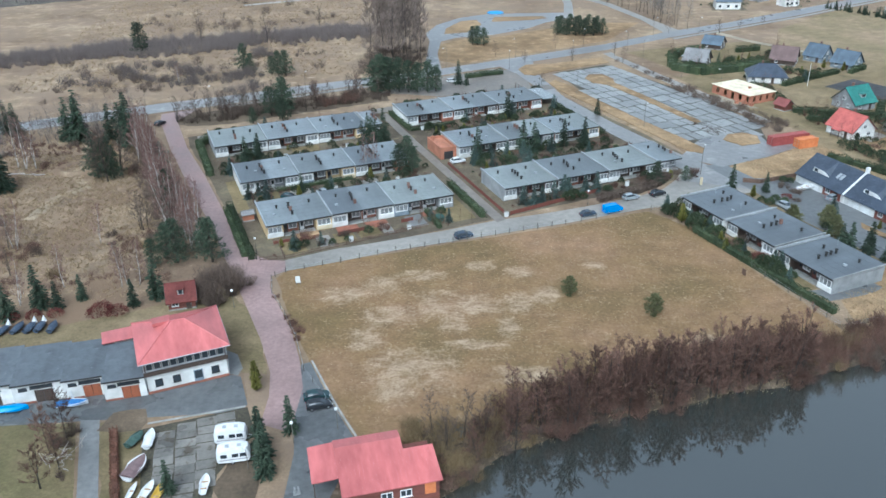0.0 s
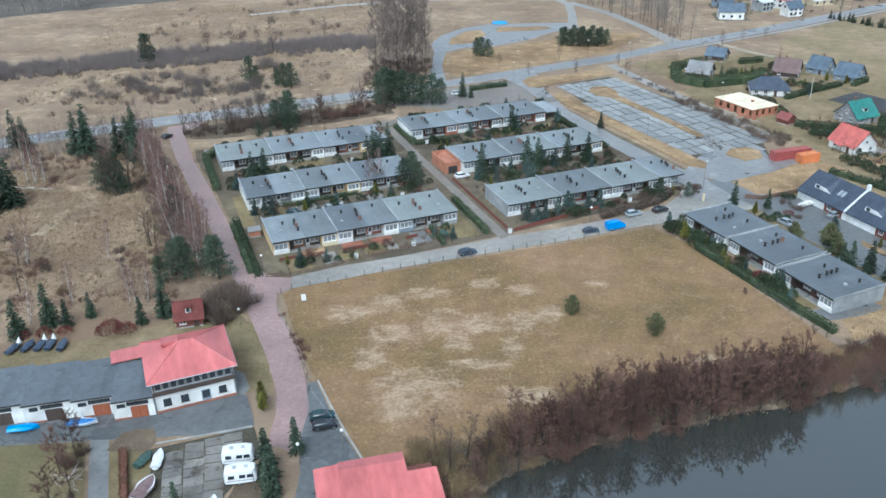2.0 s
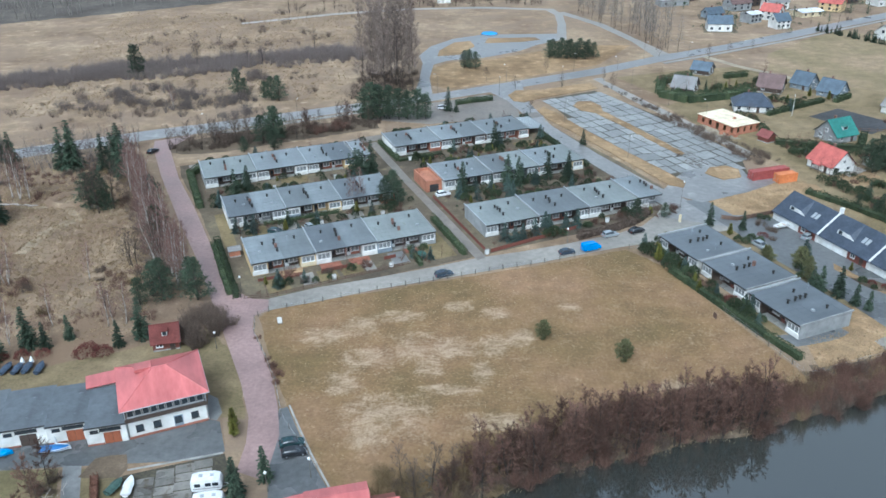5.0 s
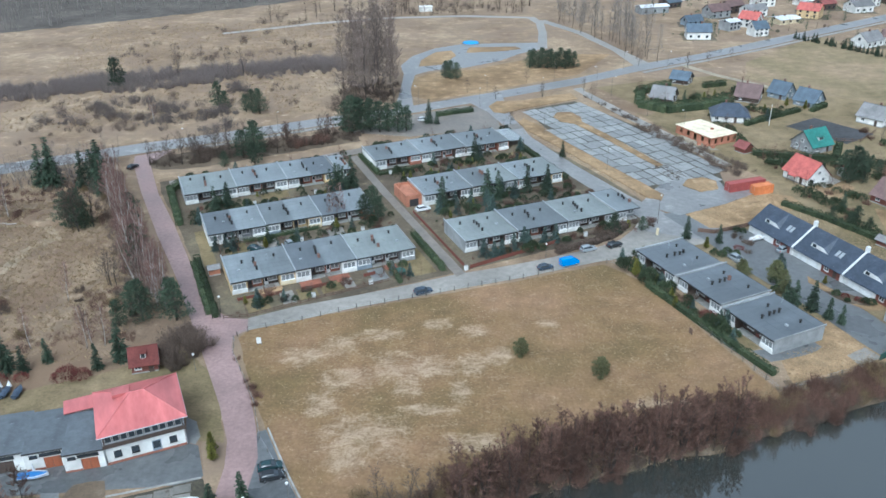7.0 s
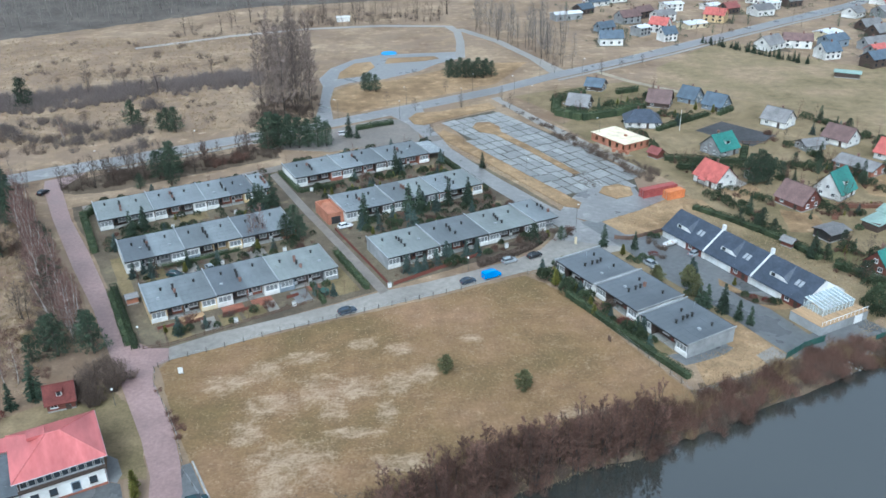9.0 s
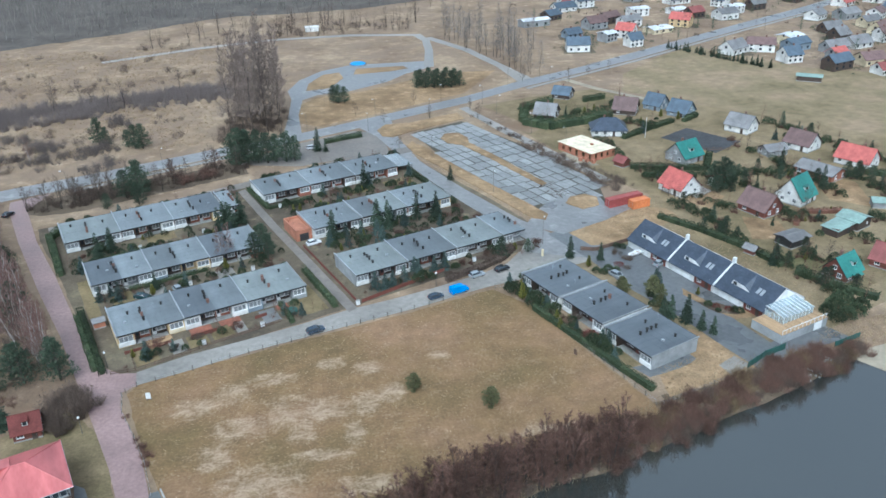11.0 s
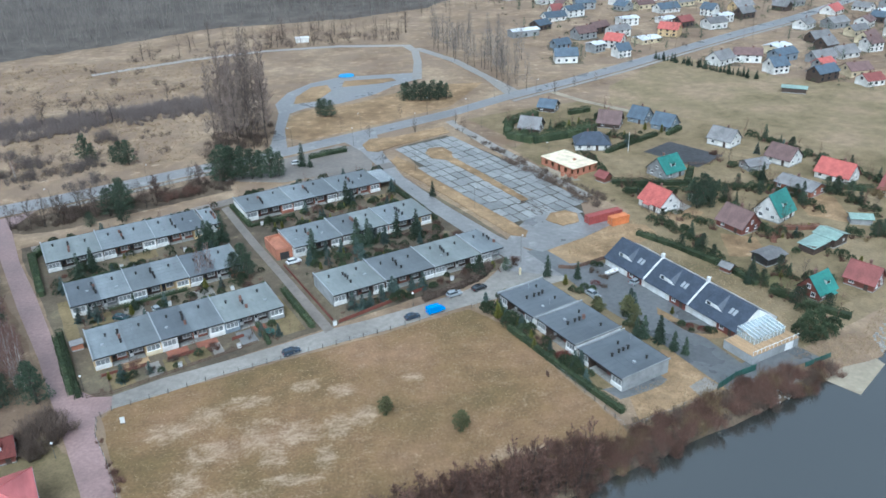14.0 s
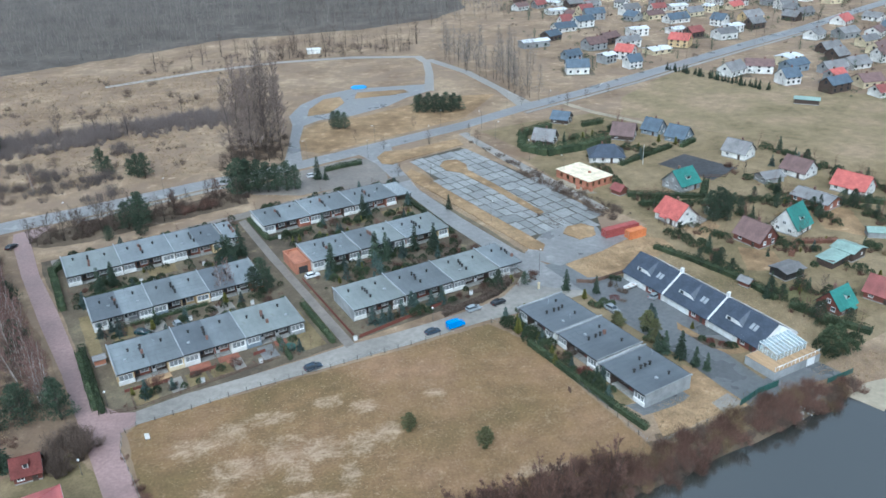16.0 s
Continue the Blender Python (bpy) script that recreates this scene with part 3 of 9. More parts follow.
def island(name, poly, label):
    thing_ob = sheet(name, poly, 0.05, M["verge"], label, 1.5, 0.35, "verge", thick=0.16)
    return thing_ob


island("verge_island", [(37, 291), (39.5, 295.5), (43.6, 288), (46.4, 280), (55, 258.5), (68.4, 229.5), (72.6, 219.5), (71, 215.5), (67.5, 217.5), (55, 246.5), (45.5, 268.5), (39.5, 281)], "long kerbed island of tan dry grass")
island("verge_island", [(50.8, 297), (53, 302), (58, 302.5), (61, 296), (60.6, 289.5), (66, 277), (74.5, 255), (78.6, 244), (76.5, 242), (66, 268), (57.6, 287), (52.5, 290.5)], "kerbed island of tan dry grass with a round head")
island("verge_island", [(80, 226.5), (83, 231.5), (88, 232.5), (91, 229.5), (89.6, 223), (84, 221)], "rounded island of tan dry grass")
island("verge_island", [(29, 304), (27.5, 312), (31, 318.5), (41, 319), (62, 328.5), (64, 320), (52, 314), (40, 307.5), (33, 302)], "kerbed corner island of tan grass by the main road")
sheet("verge", [(72, 207.5), (74.4, 195.5), (79, 193.6), (91.4, 198.6), (103, 205.5), (110, 210), (109, 217), (104, 219), (95, 219.5), (87.5, 218.4), (80, 213.5)], 0.045, M["verge"], "tan plot of dry grass in front of the containers", 1.5, 0.4, "verge")
sheet("verge", [(-4.6, 330), (-3, 356), (4.4, 367), (25, 371.5), (47, 386), (70, 397), (92, 396), (70, 358), (28, 334), (5, 322)], 0.035, M["verge"], "tan grass island beside the main road", 2.0, 0.5, "verge")
sheet("loop_road", ribbon(((-9.5, 309), (-8, 340), (-7.4, 365), (-9.5, 380), (-4.5, 399), (6.5, 415), (21, 424), (60, 424)), ((-2, 313), (-3.8, 340), (-2.4, 363), (4.4, 370), (20, 374), (37, 386), (48, 400), (62, 411))),
      0.04, M["asphalt"], "wet asphalt loop road with a lay-by", category="road")
sheet("verge", [(-1, 378), (0, 391), (7, 407), (15, 410), (17, 398), (9.6, 381)], 0.055, M["verge"], "small grass island inside the loop road", 1.5, 0.3, "verge")
sheet("verge", [(22, 404), (40, 406), (50, 410), (48, 416), (24, 416)], 0.056, M["verge"], "strip of grass inside the loop road", 1.5, 0.3, "verge")
sheet("path_road", ribbon(((58, 411), (63, 448), (64.5, 474), (61, 489), (23, 497), (-20, 496), (-60, 484), (-110, 460)), ((63, 410), (67.5, 448), (69, 474), (66, 493), (24, 503), (-20, 501), (-62, 489), (-112, 464))),
      0.045, M["street"], "gravel track round the meadow", category="road")
sheet("path_road", ribbon(((66, 481), (83, 444), (94, 403), (98, 372)), ((71, 483), (88, 446), (98.5, 405), (106, 377))), 0.048, M["street"], "pale side road lined with bare trees", category="road")
sheet("path_road", ribbon(((64, 335), (74.5, 301), (88, 266), (97.5, 241)), ((68, 337), (78, 305), (91.5, 268), (100.5, 243))), 0.043, M["street"], "sandy lane along the car park", category="road")
sheet("path_road", ribbon(((118, 372), (128, 352), (148, 325), (156, 305)), ((121, 374), (131, 354), (151, 327), (159, 307))), 0.047, M["sand"], "sandy track at the edge of the pasture", category="road")
sheet("sports_court", [(132, 280.5), (146, 289.5), (158.8, 270), (144.6, 260.2)], 0.06, M["court"], "dark asphalt sports court", category="court")
# boat yard
sheet("yard", [(-130, 84), (-130, 112), (-50, 108.5), (-38, 113.5), (-35.4, 112.6), (-32.6, 104.9), (-34, 103), (-56, 101.5), (-90, 99)], 0.05, M["darkasphalt"], "worn dark asphalt yard before the garages", category="paving")
sheet("yard_lawn", [(-130, 60), (-130, 99), (-58.5, 101), (-52, 84), (-46, 66)], 0.04, M["lawn"], "mossy green lawn", 1.5, 0.3, "lawn")
sheet("yard_lawn", [(-55, 101), (-50.5, 101.5), (-47.5, 98), (-42, 84), (-36, 70), (-43, 70), (-48.7, 85)], 0.041, M["lawn"], "strip of mossy lawn beside the path", 1.0, 0.3, "lawn")
sheet("yard_lawn", [(-31, 113), (-34, 124), (-38, 134), (-46, 143), (-62, 134), (-84, 126), (-84, 119), (-56, 123), (-42, 125), (-36, 114)], 0.042, M["plot"], "brownish lawn behind the boat club house", 1.5, 0.4, "lawn")
sheet("garden_path", ribbon(((-58, 101.6), (-51.8, 84.6), (-45, 66)), ((-55, 101.6), (-48.8, 84.6), (-42, 66))), 0.06, M["oldasphalt"], "concrete slab path", category="path")
sheet("boat_lot", [(-47.5, 99.2), (-32.5, 104.3), (-30, 98), (-33.5, 89), (-32, 70), (-40, 70), (-43.5, 86)], 0.055, M["joint"], "mossy joints of the boat park", category="paving")
sheet("parking_bay", [(-25.8, 116), (-24.3, 116.5), (-21, 109), (-18.7, 104), (-17.2, 101), (-14, 95), (-18, 80), (-23.2, 78), (-23.3, 93), (-24.5, 101)], 0.066, M["darkasphalt"], "grey asphalt parking bay by the boat house", category="paving")
sheet("slipway", [(116, 138.5), (123, 128.5), (135, 138), (133, 147), (124, 146)], -1.45, M["sand"], "pale concrete slipway at the lake", category="slipway")
sheet("ramp", [(96.5, 139), (105, 143), (118, 147), (121, 141), (108.5, 137.5), (101, 134.5)], 0.09, M["darkasphalt"], "dark asphalt ramp below the terrace", category="paving")
sheet("paving", [(87.9, 135.8), (92.7, 138.5), (94.4, 134.8), (88.9, 131.6)], 0.1, M["street"], "small square of grey paving slabs", category="paving")
sheet("forest_floor", [(-420, 372), (-262, 462), (-176, 508), (-148, 525), (-118, 541), (-87, 563), (-60, 581), (-10, 584), (40, 592), (90, 618), (120, 660), (130, 900), (-500, 900)], 0.05, M["forestfloor"], "dark leaf litter under the leafless forest", 6.0, 4.0, "ground")
sheet("verge", [(93.6, 169), (99.6, 155.8), (104, 158), (105, 153), (100, 152.5), (96, 158), (92.6, 166)], 0.1, M["verge"], "tan grass strip with shrubs before the terrace", 1.0, 0.3, "verge")
sheet("side_lawn", [(73.5, 127), (74.6, 138), (86, 143), (87.5, 151), (90, 148.5), (92, 142.5), (95.4, 133), (84, 129.5)], 0.06, M["verge"], "tan grass beside the last house", 1.0, 0.3, "lawn")
sheet("sand_lot", [(68, 333), (78, 306), (86, 296), (90, 300), (82, 318), (74, 336)], 0.05, M["scrubland"], "rough vacant ground beside the lane", 1.0, 0.5, "ground")
sheet("service_yard", [(-24, 283), (-2, 277), (17, 283), (30, 282.5), (29, 303), (24, 311), (18, 313.5), (-7, 300.5)], 0.036, M["lane"], "worn grey parking ground behind the last row", 2.0, 0.5, "ground")
sheet("bare_soil", [(-54.4, 98.9), (-53.4, 103.2), (-51, 104), (-48.6, 104.3), (-47.2, 101.2), (-48, 98.6)], 0.062, M["bank"], "bare trodden soil beside the yard", 0.8, 0.4, "ground")
sheet("bare_soil", [(-32.6, 92), (-29.5, 95), (-27, 92), (-27.2, 84), (-31, 82), (-33.4, 86)], 0.062, M["bank"], "rust-brown bare soil beside the caravans", 0.8, 0.4, "ground")
sheet("kerb", [(-47.1, 100.3), (-32.8, 104.3), (-32.9, 104.65), (-47.2, 100.65)], 0.05, M["kerb"], "pale concrete kerb of the club forecourt", category="kerb", thick=0.1)
# raised pavement with kerb along the main road
PN = [(x + 0.6, y - 1.4) for x, y in NEAR[2:14]]
PF = [(x + 1.6, y - 3.6) for x, y in NEAR[2:14]]
for k in range(len(PN) - 1):
    if 2 <= k <= 5:
        continue
    sheet("pavement", [PF[k], PF[k + 1], PN[k + 1], PN[k]], 0.05, M["street"], "raised concrete pavement beside the main road", category="pavement", thick=0.1)
# old earth ring in the scrub
ring = Shape()
for j in range(6):
    rr_ = (2.2, 3.0, 3.9, 4.6, 5.4, 6.4)[j]
    for i in range(40):
        w_ = 2 * math.pi * i / 40
        zz = (0.03, 0.15, 0.75, 0.8, 0.3, 0.0)[j] * (1 + 0.35 * noise.noise((math.cos(w_) * 2, math.sin(w_) * 2, 5.0 + j)))
        ring.v.append((math.cos(w_) * rr_ * 1.25, math.sin(w_) * rr_, zz))
for j in range(5):
    for i in range(40):
        ring.f.append((j * 40 + i, (j + 1) * 40 + i, (j + 1) * 40 + (i + 1) % 40, j * 40 + (i + 1) % 40))
single("earth_ring", ring, M["scrubland"], "low grassy ring of heaped earth", "mound", pose(-102.5, 212, 0.02), smooth=True)

# trodden track and turning loop in the scrub, gravel bed beside the last house
sheet("dirt_track", ribbon(((-102.5, 178), (-101.5, 192), (-97, 199.5), (-104, 208)), ((-99.5, 178), (-98.3, 192), (-93.5, 198), (-101, 208))), 0.045, M["dirt"], "trodden pale track through dead grass", category="track")
RG = [(math.cos(a), math.sin(a)) for a in np.linspace(0, 6.283, 29)]
sheet("dirt_track", ribbon([(-110.5 + 8.6 * c_, 213 + 7.2 * s_) for c_, s_ in RG], [(-110.5 + 7.2 * c_, 213 + 5.8 * s_) for c_, s_ in RG]), 0.05, M["dirt"], "pale turning loop in the scrub", category="track")
sheet("gravel_bed", [(69.4, 138.2), (72.2, 134.0), (77, 135.3), (81.5, 137.0), (84.5, 139.0), (83, 141.6), (73.2, 138.4)], 0.075, M["darkasphalt"], "dark gravel bed beside the end wall", 0.8, 0.3, "ground")
sheet("club_path", [(-37.7, 113.6), (-36.0, 112.9), (-35.6, 115), (-37.4, 119.2), (-39.6, 120.6)], 0.052, M["oldasphalt"], "grey concrete path round the club house", category="path")
sheet("shrub_bed", [(94.6, 161.5), (97, 156), (101.5, 154.6), (102.5, 157), (99, 160.5)], 0.115, M["bank"], "rust-brown shrub bed in the forecourt", 0.8, 0.3, "bed")
for k_, poly in enumerate(([(121, 176), (131, 172), (136, 160), (142, 163), (139, 176), (126, 182)], [(114, 236), (126, 232), (130, 222), (121, 214), (115, 224)], [(108, 300), (124, 308), (128, 298), (114, 290)], [(128, 207), (137, 202), (134, 190), (124, 192)], [(164, 236), (176, 226), (170, 205), (160, 214)], [(100, 318), (116, 326), (120, 318), (104, 310)])):
    sheet("lawn", poly, 0.034, M["lawn" if k_ in (0, 2, 5) else "verge"], "mossy green garden lawn" if k_ in (0, 2, 5) else "bleached garden lawn", 1.2, 0.4, "lawn")
sheet("thicket_floor", [(-93, 254), (-82, 248.5), (-70, 250), (-58, 256), (-20, 273), (-22, 287), (-60, 271), (-86, 262)], 0.032, M["bank"], "dark leaf litter behind the houses", 2.0, 0.8, "ground")
for k_, (a_, b_) in enumerate(zip([(-24.2, 116.7), (-20.8, 109.1), (-18.5, 104.1), (-17.0, 101.1)], [(-20.8, 109.1), (-18.5, 104.1), (-17.0, 101.1), (-13.9, 95.1)])):
    sheet("kerb", [a_, b_, (b_[0] + 0.3, b_[1] + 0.1), (a_[0] + 0.3, a_[1] + 0.1)], 0.14, M["kerb"], "raised concrete kerb of the parking bay", category="kerb", thick=0.14)

# ---------- buildings ----------
rnd = random.Random(7)


def window(parent, x, y, z, w, h, m=None, panes=2, mat=None, depth=0.08, ax="x", out=-1, glass_mat=None):
    """A window on a wall: frame with mullions and separate panes. ax: the wall runs along x or y; out: side it looks to."""
    fr = Shape()
    b = 0.11

    def put(s, a0, a1, z0, z1, d0, d1):
        lo, hi = min(out * d0, out * d1), max(out * d0, out * d1)
        if ax == "x":
            s.box(x + a0, x + a1, y + lo, y + hi, z + z0, z + z1)
        else:
            s.box(x + lo, x + hi, y + a0, y + a1, z + z0, z + z1)
    # the outer frame is one closed ring
    def at(a_, z_, d_):
        return (x + a_, y + out * d_, z + z_) if ax == "x" else (x + out * d_, y + a_, z + z_)
    ring = []
    for d_ in (-0.05, depth):
        for k in (0.0, b):
            ring += [at(-w / 2 + k, k, d_), at(w / 2 - k, k, d_), at(w / 2 - k, h - k, d_), at(-w / 2 + k, h - k, d_)]
    fs_ = []
    for i in range(4):
        j = (i + 1) % 4
        fs_ += [(8 + i, 8 + j, 12 + j, 12 + i), (i, j, 8 + j, 8 + i), (4 + j, 4 + i, 12 + i, 12 + j), (j, i, 4 + i, 4 + j)]
    fr.add(ring, fs_)
    win = part("window", fr, mat or M["trim"], parent)
    for i in range(1, panes):
        c = -w / 2 + b / 2 + i * (w - b) / panes
        mu = Shape()
        put(mu, c - b / 2, c + b / 2, b, h - b, -0.05, depth)
        part("mullion", mu, mat or M["trim"], win)
    si = Shape()
    put(si, -w / 2 - 0.06, w / 2 + 0.06, -0.06, 0, -0.05, depth + 0.1)
    part("sill", si, mat or M["trim"], win)
    for i in range(panes):
        g = Shape()
        c0 = -w / 2 + b + i * (w - b) / panes
        put(g, c0, c0 + (w - b) / panes - b, b, h - b, -0.04, depth * 0.45)
        part("pane", g, glass_mat or M["glass"], win)
    return win


def vent(parent, x, y, z, h=0.75, r=0.17, brick=False):
    s = Shape()
    if brick:
        s.box(x - 0.28, x + 0.28, y - 0.28, y + 0.28, z - 0.15, z + h)
        s.box(x - 0.34, x + 0.34, y - 0.34, y + 0.34, z + h, z + h + 0.1)
        return part("chimney", s, M["chimney"], parent)
    s.tube((x, y, z - 0.15), (x, y, z + h), r, r, 8)
    s.tube((x, y, z + h), (x, y, z + h + 0.18), r * 1.7, r * 0.5, 8)
    return part("vent", s, M["pipe"], parent)


def row_house(m, width, depth, wall, bay, label, mirror=False, parapet=True, end=False, step=0.0, style=0, seed=0, felt="felt"):
    """One flat-roofed terraced house. Local x along the row, y into the depth; the garden front is y = 0."""
    rr = random.Random(seed)
    h = thing("row_house", m, label, "house", "flat-roofed terraced houses")
    hf, hb = 3.2 + step, 3.45 + step
    bw = width * (0.5 if style != 2 else 0.62)
    b0, b1 = (0.0, bw) if not mirror else (width - bw, width)
    r0, r1 = (bw, width) if not mirror else (0.0, width - bw)
    rec = 2.2
    body = Shape()
    body.prism([(0.0, rec), (width, rec), (width, depth), (0.0, depth)], 0, hf - 0.05)
    body.prism([(b0, 0.12), (b1, 0.12), (b1, rec + 0.01), (b0, rec + 0.01)], 0, hf - 0.06)
    part("wall", body, wall, h)
    # panel under the bay window
    pn = Shape().box(b0 + 0.08, b1 - 0.08, -0.02, 0.14, 0.25, 1.25)
    part("panel", pn, bay, h)
    window(h, (b0 + b1) / 2, 0.12, 1.3, (b1 - b0) - 0.7, 1.5, panes=3, glass_mat=M["curtain"])
    # the recessed part: terrace door and window
    rw = r1 - r0
    dark = wall if rr.random() < 0.12 else rr.choice((M["darkwood"], M["darkwood"], M["darkwood"], M["brickwall"]))
    part("recess_panel", Shape().box(r0 + 0.05, r1 - 0.05, rec - 0.05, rec + 0.02, 0.1, hf - 0.1), dark, h)
    window(h, r0 + rw * 0.66, rec - 0.04, 0.95, rw * 0.52, 1.5, panes=2, glass_mat=M["curtain"])
    door = part("door", Shape().box(r0 + rw * 0.1, r0 + rw * 0.1 + 0.95, rec - 0.12, rec + 0.02, 0.08, 2.15), rr.choice((M["darkwood"], M["redwood"], M["trim"])), h)
    part("pane", Shape().box(r0 + rw * 0.1 + 0.15, r0 + rw * 0.1 + 0.8, rec - 0.14, rec - 0.11, 1.0, 2.0), M["glass"], door)
    part("step", Shape().box(r0 + 0.1, r1 - 0.1, 0.2, rec, 0.0, 0.12), M["kerb"], h)
    # rear
    window(h, width * 0.3, depth, 1.0, 1.8, 1.2, panes=2, out=1)
    window(h, width * 0.72, depth, 1.0, 1.4, 1.2, panes=2, out=1)
    # roof slab with felt, dark eaves board
    o = -0.15
    rf = Shape().slab((0, o, hf + 0.14), (width, o, hf + 0.14), (width, depth + 0.25, hb + 0.14), (0, depth + 0.25, hb + 0.14), 0.2)
    roof = part("roof", rf, M[felt], h)
    part("fascia", Shape().box(0.02, width - 0.02, o - 0.05, o + 0.03, hf - 0.16, hf + 0.17), M["fascia"], roof)
    part("fascia", Shape().box(0.02, width - 0.02, depth + 0.22, depth + 0.29, hb - 0.1, hb + 0.17), M["fascia"], roof)
    # seams of the felt
    sm = Shape()
    k = 7
    for i in range(1, k):
        y = depth * i / k
        z = hf + 0.145 + (hb - hf) * (y - o) / (depth + 0.4)
        sm.slab((0.1, y, z + 0.012), (width - 0.1, y, z + 0.012), (width - 0.1, y + 0.07, z + 0.014), (0.1, y + 0.07, z + 0.014), 0.02)
    part("seam", sm, M[felt], roof)
    if parapet:
        def pz(y):
            return hf + 0.48 + (hb - hf) * (y - o) / (depth + 0.4)
        pw = Shape().slab((-0.14, o - 0.35, pz(o)), (0.14, o - 0.35, pz(o)), (0.14, depth + 0.3, pz(depth)), (-0.14, depth + 0.3, pz(depth)), 0.62)
        par = part("parapet", pw, M["greywall"], h)
        cap = Shape().slab((-0.145, o - 0.4, pz(o) + 0.06), (0.145, o - 0.4, pz(o) + 0.06), (0.145, depth + 0.35, pz(depth) + 0.06), (-0.145, depth + 0.35, pz(depth) + 0.06), 0.07)
        part("cap", cap, M["zinc"], par, "pale metal coping")
    if end:
        def qz(y):
            return hf + 0.4 + (hb - hf) * (y - o) / (depth + 0.4)
        pw = Shape().slab((width - 0.1, o, qz(o)), (width + 0.12, o, qz(o)), (width + 0.12, depth + 0.3, qz(depth)), (width - 0.1, depth + 0.3, qz(depth)), 0.4)
        part("parapet", pw, M["greywall"], h)

    def rz(y):
        return hf + 0.14 + (hb - hf) * (y - o) / (depth + 0.4)
    side = width - 0.8 if not mirror else 0.8
    if not mirror:
        for i, y in enumerate((depth * 0.3, depth * 0.46, depth * 0.56, depth * 0.66)):
            xx = side + rr.uniform(-0.25, 0.25)
            vent(h, xx, y, rz(y), rr.uniform(0.65, 0.95), 0.25, brick=rr.random() < 0.2)
    vent(h, width * rr.uniform(0.35, 0.6), depth * rr.uniform(0.6, 0.75), rz(depth * 0.65), 0.65, 0.22)
    if rr.random() < 0.35:
        hx, hy = width * rr.uniform(0.3, 0.7), depth * rr.uniform(0.3, 0.5)
        s = Shape().box(hx - 0.35, hx + 0.35, hy - 0.25, hy + 0.25, rz(hy) - 0.05, rz(hy) + 0.35)
        part("skylight", s, M["zinc"], h)
    if rr.random() < 0.5:
        ax_, ay_ = width * rr.uniform(0.2, 0.8), depth * rr.uniform(0.5, 0.9)
        s = Shape().tube((ax_, ay_, rz(ay_) - 0.1), (ax_, ay_, rz(ay_) + 1.6), 0.03, 0.03, 5)
        for q in range(4):
            s.tube((ax_ - 0.45 + q * 0.06, ay_, rz(ay_) + 1.0 + q * 0.18), (ax_ + 0.45 - q * 0.06, ay_, rz(ay_) + 1.0 + q * 0.18), 0.015, 0.015, 4)
        part("aerial", s, M["zinc"], h)
    return h


WALLS = {"w": ("white", "white-walled"), "c": ("cream", "cream-walled"), "y": ("yellow", "yellow-walled"), "g": ("greywall", "grey-walled"),
         "b": ("bluewall", "blue-grey"), "r": ("brickwall", "brick-faced"), "d": ("darkwood", "dark-timbered")}


FELTS = {"d": ("darkfelt", "dark slate-blue"), "m": ("felt", "blue-grey"), "l": ("palefelt", "pale grey-green")}


def terrace(u, v, units, width, depth, code, seed, felts, angle=TH):
    ox, oy = W(u, v)
    c, s = math.cos(radians(angle)), math.sin(radians(angle))
    for i in range(units):
        wall, word = WALLS[code[2 * i]]
        bay, _ = WALLS[code[2 * i + 1]]
        felt, tone = FELTS[felts[i]]
        lab = f"{word} flat-roofed terraced house with {tone} felt roof"
        row_house(pose(ox + c * width * i, oy + s * width * i, 0, 0, 0, angle), width, depth, M[wall], M[bay], lab, mirror=i % 2 == 1,
                  parapet=i % 2 == 0, end=i == units - 1, step=0.12 * (i // 2 % 2), seed=seed + i, felt=felt)


terrace(22.4, 168.6, 6, 7.52, 14.0, "ywycwwwwbbgg", 100, "mmdmll")
terrace(21.2, 197.2, 6, 7.5, 14.0, "wwgwwbycdwrr", 120, "dmmmdm")
terrace(18.7, 227.8, 6, 7.52, 14.6, "gwwwdwwwdwyy", 140, "llmmmd")
terrace(77.6, 231.8, 6, 7.85, 13.6, "wwrrdwdwdwrw", 160, "mmmmmm")
terrace(81.5, 198.9, 6, 7.5, 13.6, "wwdwdwgwrwyw", 180, "mmmlml")
terrace(80.1, 166.7, 7, 7.4, 13.6, "gwdwdwdwgwdwgw", 200, "llmmllm")
terrace(116.5, 145.2, 2, 7.2, 13.4, "dwww", 220, "dd", angle=-67.0)
terrace(117.5, 130.2, 2, 7.2, 13.4, "dwww", 230, "dd", angle=-67.0)
terrace(117.6, 114.5, 2, 7.2, 13.4, "dwgw", 240, "dd", angle=-67.0)

# small lower houses at two row ends
x, y = W(64.6, 229.0)
row_house(pose(x, y, 0, 0, 0, TH), 4.2, 13.0, M["white"], M["white"], "narrow flat-roofed end house with blue-grey felt roof", seed=260, end=True, step=-0.2)
x, y = W(125.0, 233.5)
lean = thing("carport", pose(x, y, 0, 0, 0, TH), "low carport with ribbed blue-grey sheet roof", "carport")
part("roof", Shape().slab((0, 0, 2.5), (6.5, 0, 2.3), (6.5, 12, 2.6), (0, 12, 2.8), 0.12), M["felt"], lean)
for cx in (0.3, 6.2):
    for cy in (0.3, 11.6):
        part("post", Shape().box(cx - 0.08, cx + 0.08, cy - 0.08, cy + 0.08, 0, 2.35), M["darkwood"], lean)
